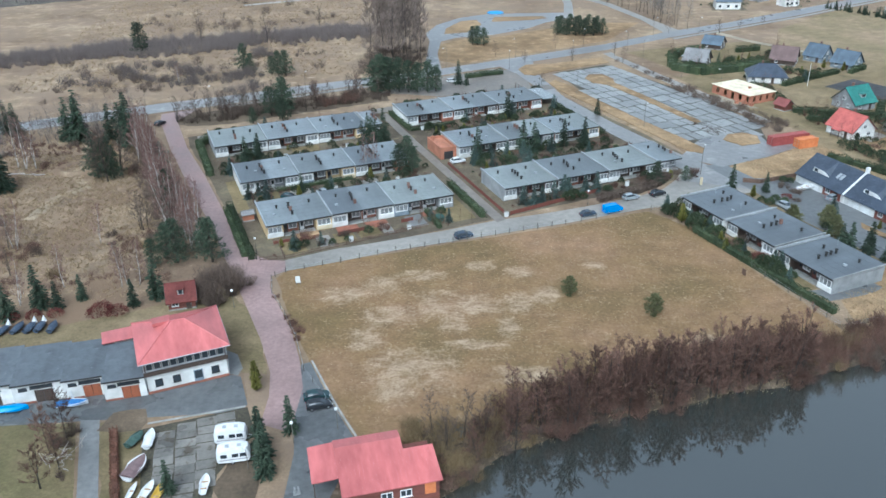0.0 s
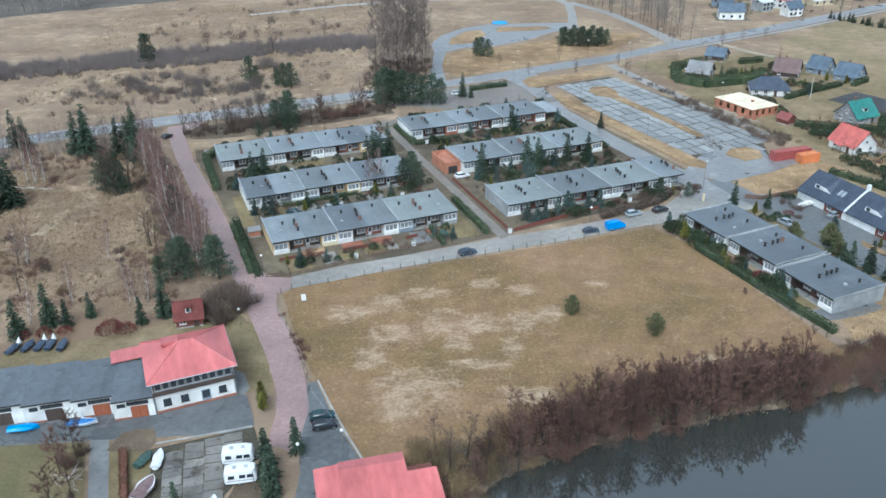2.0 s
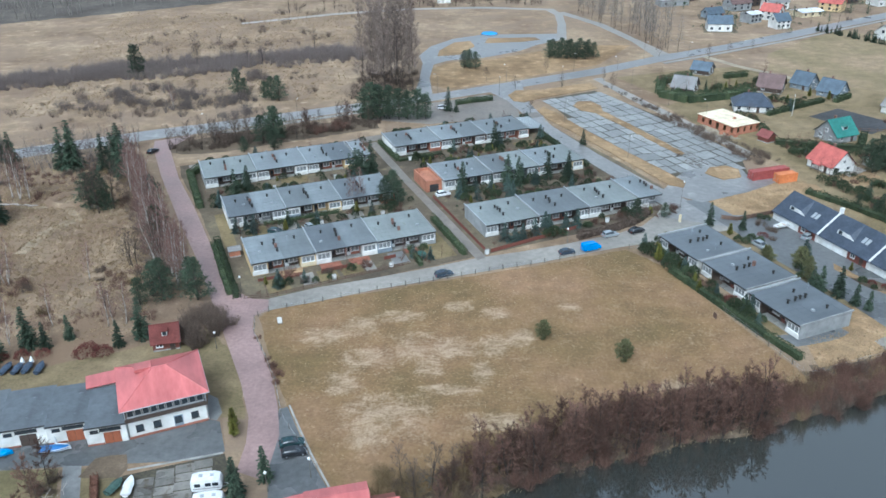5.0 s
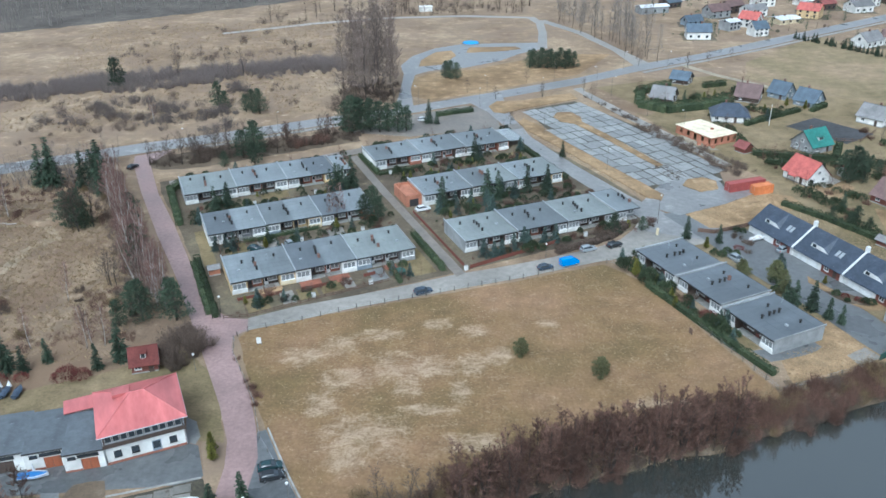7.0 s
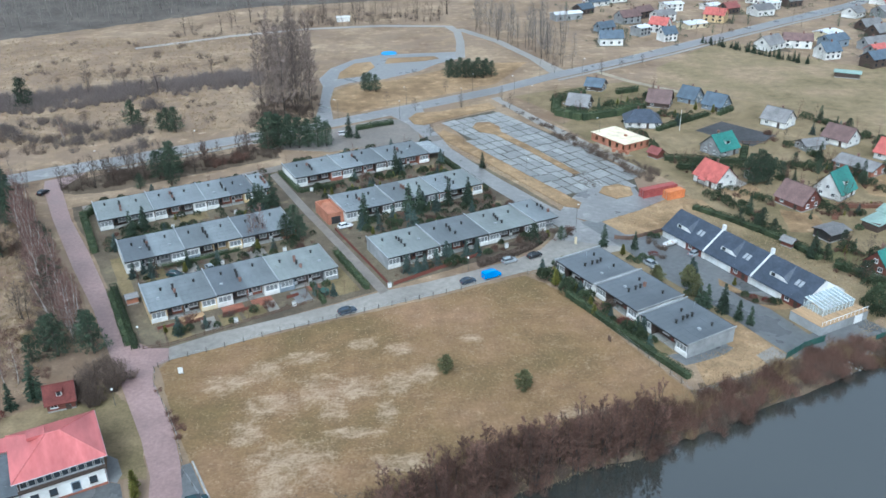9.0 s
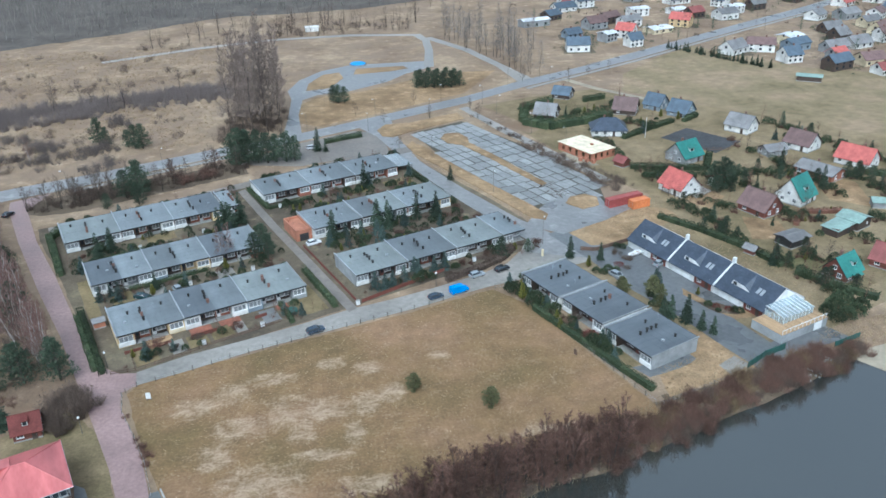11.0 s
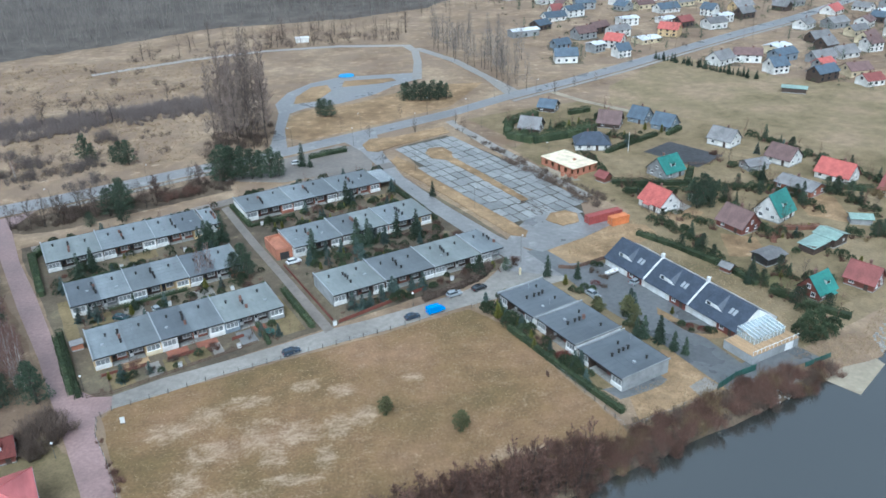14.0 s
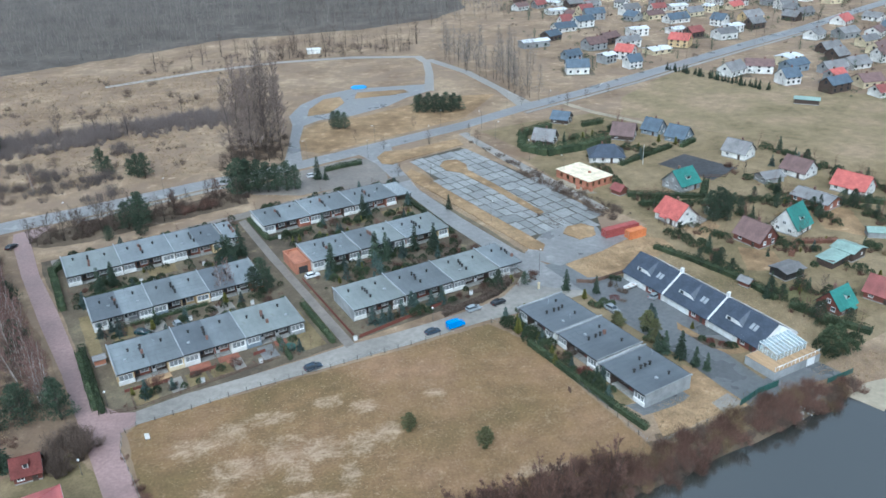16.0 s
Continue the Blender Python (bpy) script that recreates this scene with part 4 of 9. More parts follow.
for i in range(8):
    part("rib", Shape().slab((0.5 + i * 0.75, 0.05, 2.53 - i * 0.023), (0.58 + i * 0.75, 0.05, 2.53 - i * 0.023), (0.58 + i * 0.75, 11.9, 2.83 - i * 0.023), (0.5 + i * 0.75, 11.9, 2.83 - i * 0.023), 0.08), M["whiteroof"], lean)
# bare block annexe under construction
x, y = W(76.6, 200.2)
an = thing("annexe", pose(x, y, 0, 0, 0, TH), "unfinished orange block annexe with open roof", "building")
t = 0.3
an_wall = Shape().box(0, 4.7, 0, t, 0, 3.4).box(0, 4.7, 10.6 - t, 10.6, 0, 3.4).box(0, t, t, 10.6 - t, 0, 3.4).box(4.7 - t, 4.7, t, 10.6 - t, 0, 3.4).box(t, 4.7 - t, t, 10.6 - t, 2.6, 2.75)
part("wall", an_wall, M["orange"], an)
part("garage_door", Shape().box(1.0, 3.7, -0.06, 0.02, 0.05, 2.2), M["fascia"], an)
part("chimney", Shape().box(0.6, 1.2, 8.4, 9.0, 2.7, 4.2), M["orange"], an)


def gable_house(name, x, y, ang, length, width, eave, ridge, wall, roof, label, cat="house", over=0.5, hip=0.0, gable=None, dormers=(), chimney=True, win=True, group="", porch=False, z=0.0):
    """A pitched-roof house centred on (x, y); the ridge runs along local x. hip: how far the ridge ends are drawn in."""
    h = thing(name, pose(x, y, z, 0, 0, ang), label, cat, group)
    a, b = length / 2, width / 2
    w = Shape()
    if hip:
        w.prism([(-a, -b), (a, -b), (a, b), (-a, b)], 0, eave)
    else:
        k = 0.12
        w.add([(-a, -b, 0), (a, -b, 0), (a, b, 0), (-a, b, 0), (-a, -b, eave), (a, -b, eave), (a, b, eave), (-a, b, eave), (-a, 0, ridge - k), (a, 0, ridge - k)],
              [(3, 2, 1, 0), (0, 1, 5, 4), (2, 3, 7, 6), (1, 2, 6, 9, 5), (3, 0, 4, 8, 7), (4, 5, 9, 8), (6, 7, 8, 9)])
    part("wall", w, wall, h)
    part("plinth", Shape().prism([(-a - 0.05, -b - 0.05), (a + 0.05, -b - 0.05), (a + 0.05, b + 0.05), (-a - 0.05, b + 0.05)], 0, 0.35), M["kerb"], h)
    sl = (ridge - eave) / b
    ez = eave - over * sl
    A, B = a + over, b + over
    th = 0.16
    rs = Shape()
    if hip:
        q = A - hip
        top = [(-A, -B, ez), (A, -B, ez), (A, B, ez), (-A, B, ez), (-q, 0, ridge + 0.05), (q, 0, ridge + 0.05)]
        low = [(p[0], p[1], p[2] - th) for p in top[:4]]
        rs.add(top + low, [(0, 1, 5, 4), (1, 2, 5), (2, 3, 4, 5), (3, 0, 4), (6, 7, 1, 0), (7, 8, 2, 1), (8, 9, 3, 2), (9, 6, 0, 3), (9, 8, 7, 6)])
    else:
        rs.slab((-A, -B, ez), (A, -B, ez), (A, 0, ridge + 0.05), (-A, 0, ridge + 0.05), th)
        rs.slab((-A, 0, ridge + 0.05), (A, 0, ridge + 0.05), (A, B, ez), (-A, B, ez), th)
    rf = part("roof", rs, roof, h)
    q = A - hip
    part("ridge_cap", Shape().tube((-q, 0, ridge + 0.04), (q, 0, ridge + 0.04), 0.13, 0.13, 6), roof, rf)
    if not hip:
        for sx in (-1, 1):
            bb = Shape()
            for sy in (-1, 1):
                bb.slab((sx * A - 0.04, sy * B, ez - 0.02), (sx * A + 0.04, sy * B, ez - 0.02), (sx * A + 0.04, 0, ridge + 0.03), (sx * A - 0.04, 0, ridge + 0.03), 0.2)
            part("bargeboard", bb, M["fascia"], rf)
    if gable and not hip:
        for sx in (-1, 1):
            g = Shape()
            x0 = sx * (a + 0.03)
            g.add([(x0 - 0.03, -b * 0.98, eave), (x0 - 0.03, b * 0.98, eave), (x0 - 0.03, 0, ridge - 0.2), (x0 + 0.03, -b * 0.98, eave), (x0 + 0.03, b * 0.98, eave), (x0 + 0.03, 0, ridge - 0.2)],
                  [(0, 2, 1), (3, 4, 5), (0, 1, 4, 3), (1, 2, 5, 4), (2, 0, 3, 5)])
            part("gable", g, gable, h)
    if win:
        n = max(2, int(length / 3.2))
        for i in range(n):
            cx = -a + length * (i + 0.5) / n
            if i == n // 2:
                d = part("door", Shape().box(cx - 0.5, cx + 0.5, -b - 0.08, -b + 0.02, 0.05, 2.1), M["darkwood"], h)
                part("handle", Shape().box(cx + 0.32, cx + 0.4, -b - 0.14, -b - 0.07, 1.0, 1.12), M["zinc"], d)
            else:
                window(h, cx, -b, 0.95, 1.3, 1.2)
            window(h, cx, b, 0.95, 1.2, 1.2, out=1)
        for sx in (-1, 1):
            window(h, sx * a, -b * 0.45, 0.95, 1.2, 1.2, ax="y", out=sx)
            window(h, sx * a, b * 0.45, 0.95, 1.2, 1.2, ax="y", out=sx)
            if ridge - eave > 2.2 and not hip:
                window(h, sx * (a + 0.06), 0, eave + 0.35, 1.1, 1.1, ax="y", out=sx)
    for dx, side, dw in dormers:
        s = Shape()
        yy = side * b * 0.72
        zz = ridge - abs(yy) * sl
        s.box(dx - dw / 2, dx + dw / 2, min(yy, yy - side * b * 0.55), max(yy, yy - side * b * 0.55), zz - 0.3, zz + 1.15)
        dm = part("dormer", s, M["trim"], h)
        r = Shape().slab((dx - dw / 2 - 0.2, yy + side * 0.25, zz + 1.18), (dx + dw / 2 + 0.2, yy + side * 0.25, zz + 1.18), (dx + dw / 2 + 0.2, yy - side * b * 0.62, zz + 1.5), (dx - dw / 2 - 0.2, yy - side * b * 0.62, zz + 1.5), 0.1)
        part("roof", r, roof, dm)
        part("pane", Shape().box(dx - dw * 0.36, dx + dw * 0.36, min(yy, yy + side * 0.04), max(yy, yy + side * 0.04), zz + 0.15, zz + 0.95), M["glass"], dm)
    if chimney:
        cx = a * rnd.uniform(-0.3, 0.4)
        cs = Shape().box(cx - 0.3, cx + 0.3, 0.4, 1.0, ridge - 1.0, ridge + 0.75).box(cx - 0.37, cx + 0.37, 0.33, 1.07, ridge + 0.75, ridge + 0.87)
        part("chimney", cs, M["chimney"], h)
    if porch:
        p = Shape().slab((-1.6, -b - 1.8, eave - 0.5), (1.6, -b - 1.8, eave - 0.5), (1.6, -b, eave - 0.1), (-1.6, -b, eave - 0.1), 0.12)
        po = part("porch_roof", p, roof, h)
        for sx in (-1.4, 1.4):
            part("post", Shape().box(sx - 0.07, sx + 0.07, -b - 1.7, -b - 1.56, 0, eave - 0.58), M["darkwood"], po)
    return h


# eastern gardens: cottages
gable_house("cottage", 118.0, 229.5, -68, 9.5, 8.5, 2.9, 6.8, M["white"], M["brightred"], "white cottage with bright red tiled roof", porch=True)
gable_house("cottage", 131.0, 256.5, 24, 9.0, 9.0, 2.8, 7.0, M["greywall"], M["greenroof"], "cottage with green sheet roof above the court", dormers=((0, -1, 2.0),))
gable_house("cottage", 164.8, 282.5, -55, 9.5, 8.0, 3.0, 6.6, M["white"], M["greyroof"], "white cottage with grey-mauve gable roof")
gable_house("cottage", 114.8, 290.5, -12, 13.0, 10.0, 2.7, 6.0, M["white"], M["slate"], "bungalow with dark blue hipped roof and skylights", hip=4.0)
gable_house("cottage", 97.2, 316.0, -32, 8.5, 8.0, 2.3, 5.8, M["darkwood"], M["greyroof"], "dark timber cottage with faded grey roof")
gable_house("cottage", 111.3, 342.0, -35, 7.5, 7.0, 2.4, 5.0, M["darkwood"], M["blueroof"], "small dark cottage with blue-grey roof")
gable_house("cottage", 130.3, 314.5, -30, 9.0, 8.5, 2.5, 6.5, M["darkwood"], M["brownroof"], "brown timber cottage with mauve-brown roof")
gable_house("cottage", 144.4, 317.5, -52, 7.5, 7.5, 2.6, 6.4, M["bluewall"], M["blueroof"], "blue weekend cottage, one of a pair", group="pair of blue cottages")
gable_house("cottage", 150.6, 306.0, -52, 8.5, 7.5, 2.6, 6.4, M["bluewall"], M["blueroof"], "blue weekend cottage with pale gable window", group="pair of blue cottages")
gable_house("cottage", 135.0, 209.8, -66, 9.5, 8.0, 2.6, 6.6, M["redwood"], M["brownroof"], "red timber cottage with mauve-brown roof", gable=M["redwood"])
gable_house("cottage", 149.5, 215.5, 33, 9.0, 8.5, 2.8, 8.2, M["white"], M["greenroof"], "tall cottage with steep green roof", dormers=((0, -1, 2.2),))
gable_house("cottage", 168.3, 233.5, -62, 13.0, 9.0, 2.6, 4.2, M["brickwall"], M["greyroof"], "low bungalow with shallow grey roof")
gable_house("cottage", 176.5, 259.5, -60, 9.5, 8.5, 2.8, 6.4, M["white"], M["brownroof"], "white cottage with mauve-red roof")
gable_house("cottage", 185.5, 240.5, -58, 11.5, 8.0, 2.8, 6.6, M["white"], M["brightred"], "white cottage with red roof and skylights")
gable_house("cottage", 196.0, 222.0, -58, 10.0, 8.0, 2.8, 6.6, M["cream"], M["darkred"], "cottage with dull red roof at the pasture edge")
gable_house("cottage", 163.5, 256.0, 10, 8.0, 6.0, 2.3, 3.6, M["greywall"], M["greyroof"], "low grey summer house", chimney=False)
gable_house("cottage", 135.6, 168.2, 26, 7.0, 6.5, 2.5, 6.0, M["redwood"], M["greenroof"], "red timber cottage with green roof and white trim", dormers=((1.0, -1, 1.6),), porch=True)
gable_house("cottage", 150.3, 170.5, -56, 7.5, 6.5, 2.6, 6.0, M["redwood"], M["darkred"], "red timber cottage with dull red roof", gable=M["redwood"])
barn = gable_house("barn", 155.8, 195.2, -63, 6.5, 6.4, 3.0, 3.9, M["darkwood"], M["mintroof"], "dark timber barn with pale mint roof and a lower wing", "barn", chimney=False, win=False)
part("wing_wall", Shape().box(-2.6, 2.2, -11.4, -3.3, 0, 2.3), M["darkwood"], barn)
part("wing_roof", Shape().slab((-3.0, -11.9, 2.35), (2.6, -11.9, 2.2), (2.6, -3.3, 2.6), (-3.0, -3.3, 2.8), 0.12), M["mintroof"], barn)
part("wing_door", Shape().box(2.2, 2.28, -6.4, -4.8, 0.05, 1.9), M["fascia"], barn)
part("hatch", Shape().box(3.25, 3.32, 1.0, 1.6, 1.2, 2.0), M["trim"], barn)
gable_house("shed", 133.0, 187.6, 20, 7.0, 5.5, 2.6, 3.1, M["fascia"], M["greyroof"], "dark garden shed with grey roof", "shed", chimney=False, win=False)
gable_house("shed", 119.3, 184.0, -60, 3.0, 2.4, 1.9, 2.6, M["redwood"], M["greyroof"], "small red garden shed", "shed", chimney=False, win=False)
gable_house("shed", 131.5, 231.5, 20, 4.0, 4.0, 2.2, 3.8, M["white"], M["brightred"], "small white garden house with red roof", "shed", chimney=False)
gable_house("shed", 108.0, 255.0, -60, 4.0, 3.6, 2.2, 3.6, M["redwood"], M["darkred"], "small red garden shed with pink roof", "shed", chimney=False, win=False)
gable_house("shed", 227.6, 343.4, -33, 10.5, 4.5, 2.6, 3.2, M["darkwood"], M["mintroof"], "dark timber stable with pale roof on the pasture", "shed", chimney=False, win=False)
gable_house("shed", 172.0, 206.0, -20, 6.0, 4.0, 2.2, 2.9, M["greywall"], M["mintroof"], "small grey shed with pale mint roof", "shed", chimney=False, win=False)

# brick shell under construction
bx, by = 100.0, 270.5
bs = thing("unfinished_house", pose(bx, by, 0, 0, 0, -64), "unfinished orange block house with pale board ceiling", "house")
L2, W2 = 8.6, 5.6
ws = Shape()
for i in range(5):
    x0 = -L2 + i * 2 * L2 / 5
    part("pier", Shape().box(x0, x0 + 2.0, -W2, -W2 + 0.35, 0.8 if i != 2 else 0.1, 2.5), M["orange"], bs)
    part("sill_wall", Shape().box(x0, x0 + 2 * L2 / 5, -W2, -W2 + 0.35, 0, 0.8 if i != 2 else 0.1), M["orange"], bs)
part("lintel", Shape().box(-L2, L2, -W2, -W2 + 0.35, 2.5, 3.0), M["orange"], bs)
for i in range(4):
    y0 = -W2 + i * 2 * W2 / 4
    for sx in (-L2, L2 - 0.35):
        part("pier", Shape().box(sx, sx + 0.35, y0, y0 + 1.7, 0.8, 2.5), M["orange"], bs)
for sx in (-L2, L2 - 0.35):
    part("sill_wall", Shape().box(sx, sx + 0.35, -W2 + 0.35, W2 - 0.35, 0, 0.8), M["orange"], bs)
    part("lintel", Shape().box(sx, sx + 0.35, -W2 + 0.35, W2 - 0.35, 2.5, 3.0), M["orange"], bs)
ws.box(-L2, L2, W2 - 0.35, W2, 0, 3.0)
part("wall", ws, M["orange"], bs)
part("roof_deck", Shape().box(-L2 - 0.25, L2 + 0.25, -W2 - 0.25, W2 + 0.25, 3.0, 3.16), M["board"], bs)
part("chimney", Shape().box(1.5, 2.3, 0.5, 1.3, 3.1, 3.7), M["orange"], bs)
sheet("building_sand", [(93, 262), (98.5, 256.5), (101, 257), (97, 265), (92.5, 273), (90.5, 272)], 0.07, M["sand"], "pale sand heap spread beside the building site", 1.0, 0.5)
for i in range(3):
    single("brick_pallet", Shape().box(-0.6, 0.6, -0.5, 0.5, 0.0, 0.14).box(-0.58, 0.58, -0.48, 0.48, 0.14, 1.1), M["orange"], "pallet of orange blocks on the sand", "pallet", pose(95.5 + 1.9 * i, 262.5 - 1.6 * i, 0.07, 0, 0, 20 * i), group="pallets at the building site")


def container(x, y, ang, length, mat, label):
    c = thing("shipping_container", pose(x, y, 0.05, 0, 0, ang), label, "container")
    a = length / 2
    body = Shape().box(-a, a, -1.2, 1.2, 0.12, 2.55)
    part("body", body, mat, c)
    k = int(length / 0.45)
    for sy in (-1, 1):
        # one folded sheet a side
        vs_, fs_ = [], []
        for i in range(k):
            x0 = -a + 0.2 + i * (length - 0.4) / k
            for dx_, yy in ((0.0, 1.195), (0.05, 1.24), (0.2, 1.24), (0.25, 1.195)):
                vs_ += [(x0 + dx_, sy * yy, 0.25), (x0 + dx_, sy * yy, 2.45)]
        for i in range(len(vs_) // 2 - 1):
            fs_.append((2 * i, 2 * i + 2, 2 * i + 3, 2 * i + 1))
        part("corrugation", Shape().add(vs_, fs_), mat, c)
    fr = Shape()
    for sx in (-a, a):
        for sy in (-1.2, 1.2):
            fr.box(sx - 0.08, sx + 0.08, sy - 0.08, sy + 0.08, 0, 2.62)
    for sy in (-1.2, 1.2):
        fr.box(-a, a, sy - 0.06, sy + 0.06, 2.5, 2.62)
        fr.box(-a, a, sy - 0.06, sy + 0.06, 0.0, 0.14)
    part("steel_frame", fr, mat, c)
    for sy in (-0.6, 0.6):
        d = part("door", Shape().box(-a - 0.05, -a + 0.02, sy - 0.55, sy + 0.55, 0.2, 2.45), mat, c)
        part("lock_bar", Shape().tube((-a - 0.09, sy, 0.2), (-a - 0.09, sy, 2.45), 0.03, 0.03, 5), M["zinc"], d)


container(97.5, 223.2, 18, 12.2, M["rust"], "long red shipping container")
container(101.2, 219.9, 18, 6.1, M["orangepaint"], "short orange shipping container")

# slate-roofed terrace with dormers and a glazed end terrace
ang_t = -68.5
c, s = math.cos(radians(ang_t)), math.sin(radians(ang_t))


def slate_unit(i, label):
    ox, oy = 88.6 + c * 15.6 * i + 0.15 * i, 194.2 + s * 15.6 * i
    h = thing("terrace_house", pose(ox, oy, 0, 0, 0, ang_t), label, "house", "slate-roofed terrace houses")
    L, D, e, r = 15.6, 12.4, 2.9, 7.0
    # local x along the row, y from the forecourt (0) to the garden (D)
    w = Shape().add([(0, 0, 0), (L, 0, 0), (L, D, 0), (0, D, 0), (0, 0, e), (L, 0, e), (L, D, e), (0, D, e), (0, D * 0.45, r - 0.15), (L, D * 0.45, r - 0.15)],
                    [(3, 2, 1, 0), (0, 1, 5, 4), (2, 3, 7, 6), (1, 2, 6, 9, 5), (3, 0, 4, 8, 7), (4, 5, 9, 8), (6, 7, 8, 9)])
    part("wall", w, M["white"], h)
    sl = (r - e) / (D * 0.45)
    zf = e - 0.7 * sl
    rs = Shape().slab((-0.05, -0.7, zf), (L - 0.05, -0.7, zf), (L - 0.05, D * 0.45, r), (-0.05, D * 0.45, r), 0.18)
    zb = e - 0.5
    rs.slab((-0.05, D * 0.45, r), (L - 0.05, D * 0.45, r), (L - 0.05, D + 0.7, zb), (-0.05, D + 0.7, zb), 0.18)
    rf = part("roof", rs, M["slate"], h)
    # party wall with white coping
    cp = Shape().slab((-0.2, -0.8, zf + 0.3), (0.2, -0.8, zf + 0.3), (0.2, D * 0.45, r + 0.32), (-0.2, D * 0.45, r + 0.32), 0.4)
    if i:
        part("coping", cp, M["trim"], h, "white coping of the party wall")
        part("chimney", Shape().box(-0.35, 0.35, D * 0.45 - 0.3, D * 0.45 + 0.5, r - 0.3, r + 1.3), M["trim"], h)
    # low slanted dormer, skylights
    dx, y0 = 3.4, 1.5
    z0 = e + y0 * sl - 0.12
    fy = [(0.0, 0.0), (5.6, 0.0), (3.9, 1.0), (0.4, 1.15)]
    front = [(dx + a_, y0, z0 + b_) for a_, b_ in fy]
    rear = [(p_[0], p_[1] + 0.12, p_[2]) for p_ in front]
    dm = part("dormer", Shape().add(front + rear, [(0, 1, 2, 3), (5, 4, 7, 6), (1, 5, 6, 2), (2, 6, 7, 3), (3, 7, 4, 0)]), M["trim"], h, "white slanted dormer")
    ridge = [(dx + 0.4, D * 0.45, r + 0.03), (dx + 3.9, D * 0.45, r + 0.03)]
    edge = [(p_[0], p_[1] + 0.04, p_[2] + 0.03) for p_ in front]
    part("roof", Shape().add(edge + ridge, [(3, 2, 5, 4), (2, 1, 5), (0, 3, 4)]), M["slate"], dm)
    part("pane", Shape().box(dx + 0.6, dx + 1.7, y0 - 0.05, y0 + 0.02, z0 + 0.25, z0 + 1.05), M["glass"], dm)
    for sx in (10.2, 11.3):
        ya, yb = 2.0, 3.3
        sk = Shape().slab((sx, ya, e + ya * sl + 0.1), (sx + 0.8, ya, e + ya * sl + 0.1), (sx + 0.8, yb, e + yb * sl + 0.1), (sx, yb, e + yb * sl + 0.1), 0.1)
        part("skylight", sk, M["zinc"], rf)
    # front: garage doors, porch with red timber
    for gx in (1.4, 5.0):
        gd = Shape()
        for q in range(5):
            gd.box(gx, gx + 3.0, -0.06, 0.0, 0.06 + q * 0.44, 0.06 + q * 0.44 + 0.4)
        part("garage_door", gd, M["trim"], h)
    part("porch_panel", Shape().box(9.0, 14.6, -0.05, 0.0, 0.05, 2.3), M["redwood"], h, "red timber porch panel")
    part("door", Shape().box(12.6, 13.6, -0.1, -0.04, 0.05, 2.15), M["darkwood"], h)
    window(h, 10.6, -0.06, 0.9, 1.3, 1.2)
    for gx in (2.5, 6.5, 10.5):
        window(h, gx, D, 0.9, 1.6, 1.3, out=1)
    return h


for i in range(3):
    slate_unit(i, "white terrace house with dark slate roof and arched dormer")
tx, ty = 88.6 + c * 46.95 + 0.4, 194.2 + s * 46.95
te = thing("glazed_terrace", pose(tx, ty, 0, 0, 0, ang_t), "raised wooden terrace with glass conservatory", "conservatory")
part("plinth", Shape().box(0, 8.3, -5.0, 10.0, 0, 2.3), M["greywall"], te)
part("gable", Shape().add([(0.02, 0.3, 2.3), (0.02, 12.2, 2.3), (0.02, 12.2, 2.9), (0.02, 5.6, 6.7), (0.02, 0.3, 2.9), (0.14, 0.3, 2.3), (0.14, 12.2, 2.3), (0.14, 12.2, 2.9), (0.14, 5.6, 6.7), (0.14, 0.3, 2.9)],
                          [(4, 3, 2, 1, 0), (5, 6, 7, 8, 9), (0, 1, 6, 5), (1, 2, 7, 6), (2, 3, 8, 7), (3, 4, 9, 8), (4, 0, 5, 9)]), M["trim"], te)
for i in range(24):
    part("deck_board", Shape().box(0.16, 8.4, -5.1 + i * 0.634, -5.1 + i * 0.634 + 0.59, 2.3, 2.38), M["wood"], te)
part("garage_door", Shape().box(8.3, 8.37, 5.6, 8.2, 0.1, 2.1), M["trim"], te)
for i in range(8):
    yy = -1.2 + i * 1.22
    part("glass_panel", Shape().box(5.3, 5.36, yy + 0.05, yy + 1.17, 2.4, 4.0), M["clear"], te)
    part("roof_panel", Shape().slab((0.15, yy + 0.05, 4.75), (5.5, yy + 0.05, 4.05), (5.5, yy + 1.17, 4.05), (0.15, yy + 1.17, 4.75), 0.05), M["clear"], te)
for i in range(9):
    yy = -1.2 + i * 1.22
    part("bar", Shape().box(5.28, 5.38, yy - 0.05, yy + 0.05, 2.38, 4.1).slab((0.15, yy - 0.05, 4.81), (5.55, yy - 0.05, 4.11), (5.55, yy + 0.05, 4.11), (0.15, yy + 0.05, 4.81), 0.12), M["trim"], te)
for i in range(4):
    xx = 0.2 + i * 1.28
    for yy in (-1.2, 8.56):
        part("glass_panel", Shape().box(xx + 0.05, xx + 1.22, yy - 0.03, yy + 0.03, 2.4, 4.0), M["clear"], te)
        part("bar", Shape().box(xx - 0.04, xx + 0.04, yy - 0.05, yy + 0.05, 2.38, 4.1), M["trim"], te)
for i in range(12):
    part("rail_post", Shape().box(8.2, 8.28, -4.9 + i * 1.3, -4.82 + i * 1.3, 2.38, 3.3), M["trim"], te)
part("handrail", Shape().box(8.18, 8.3, -5.0, 9.9, 3.3, 3.38), M["trim"], te)

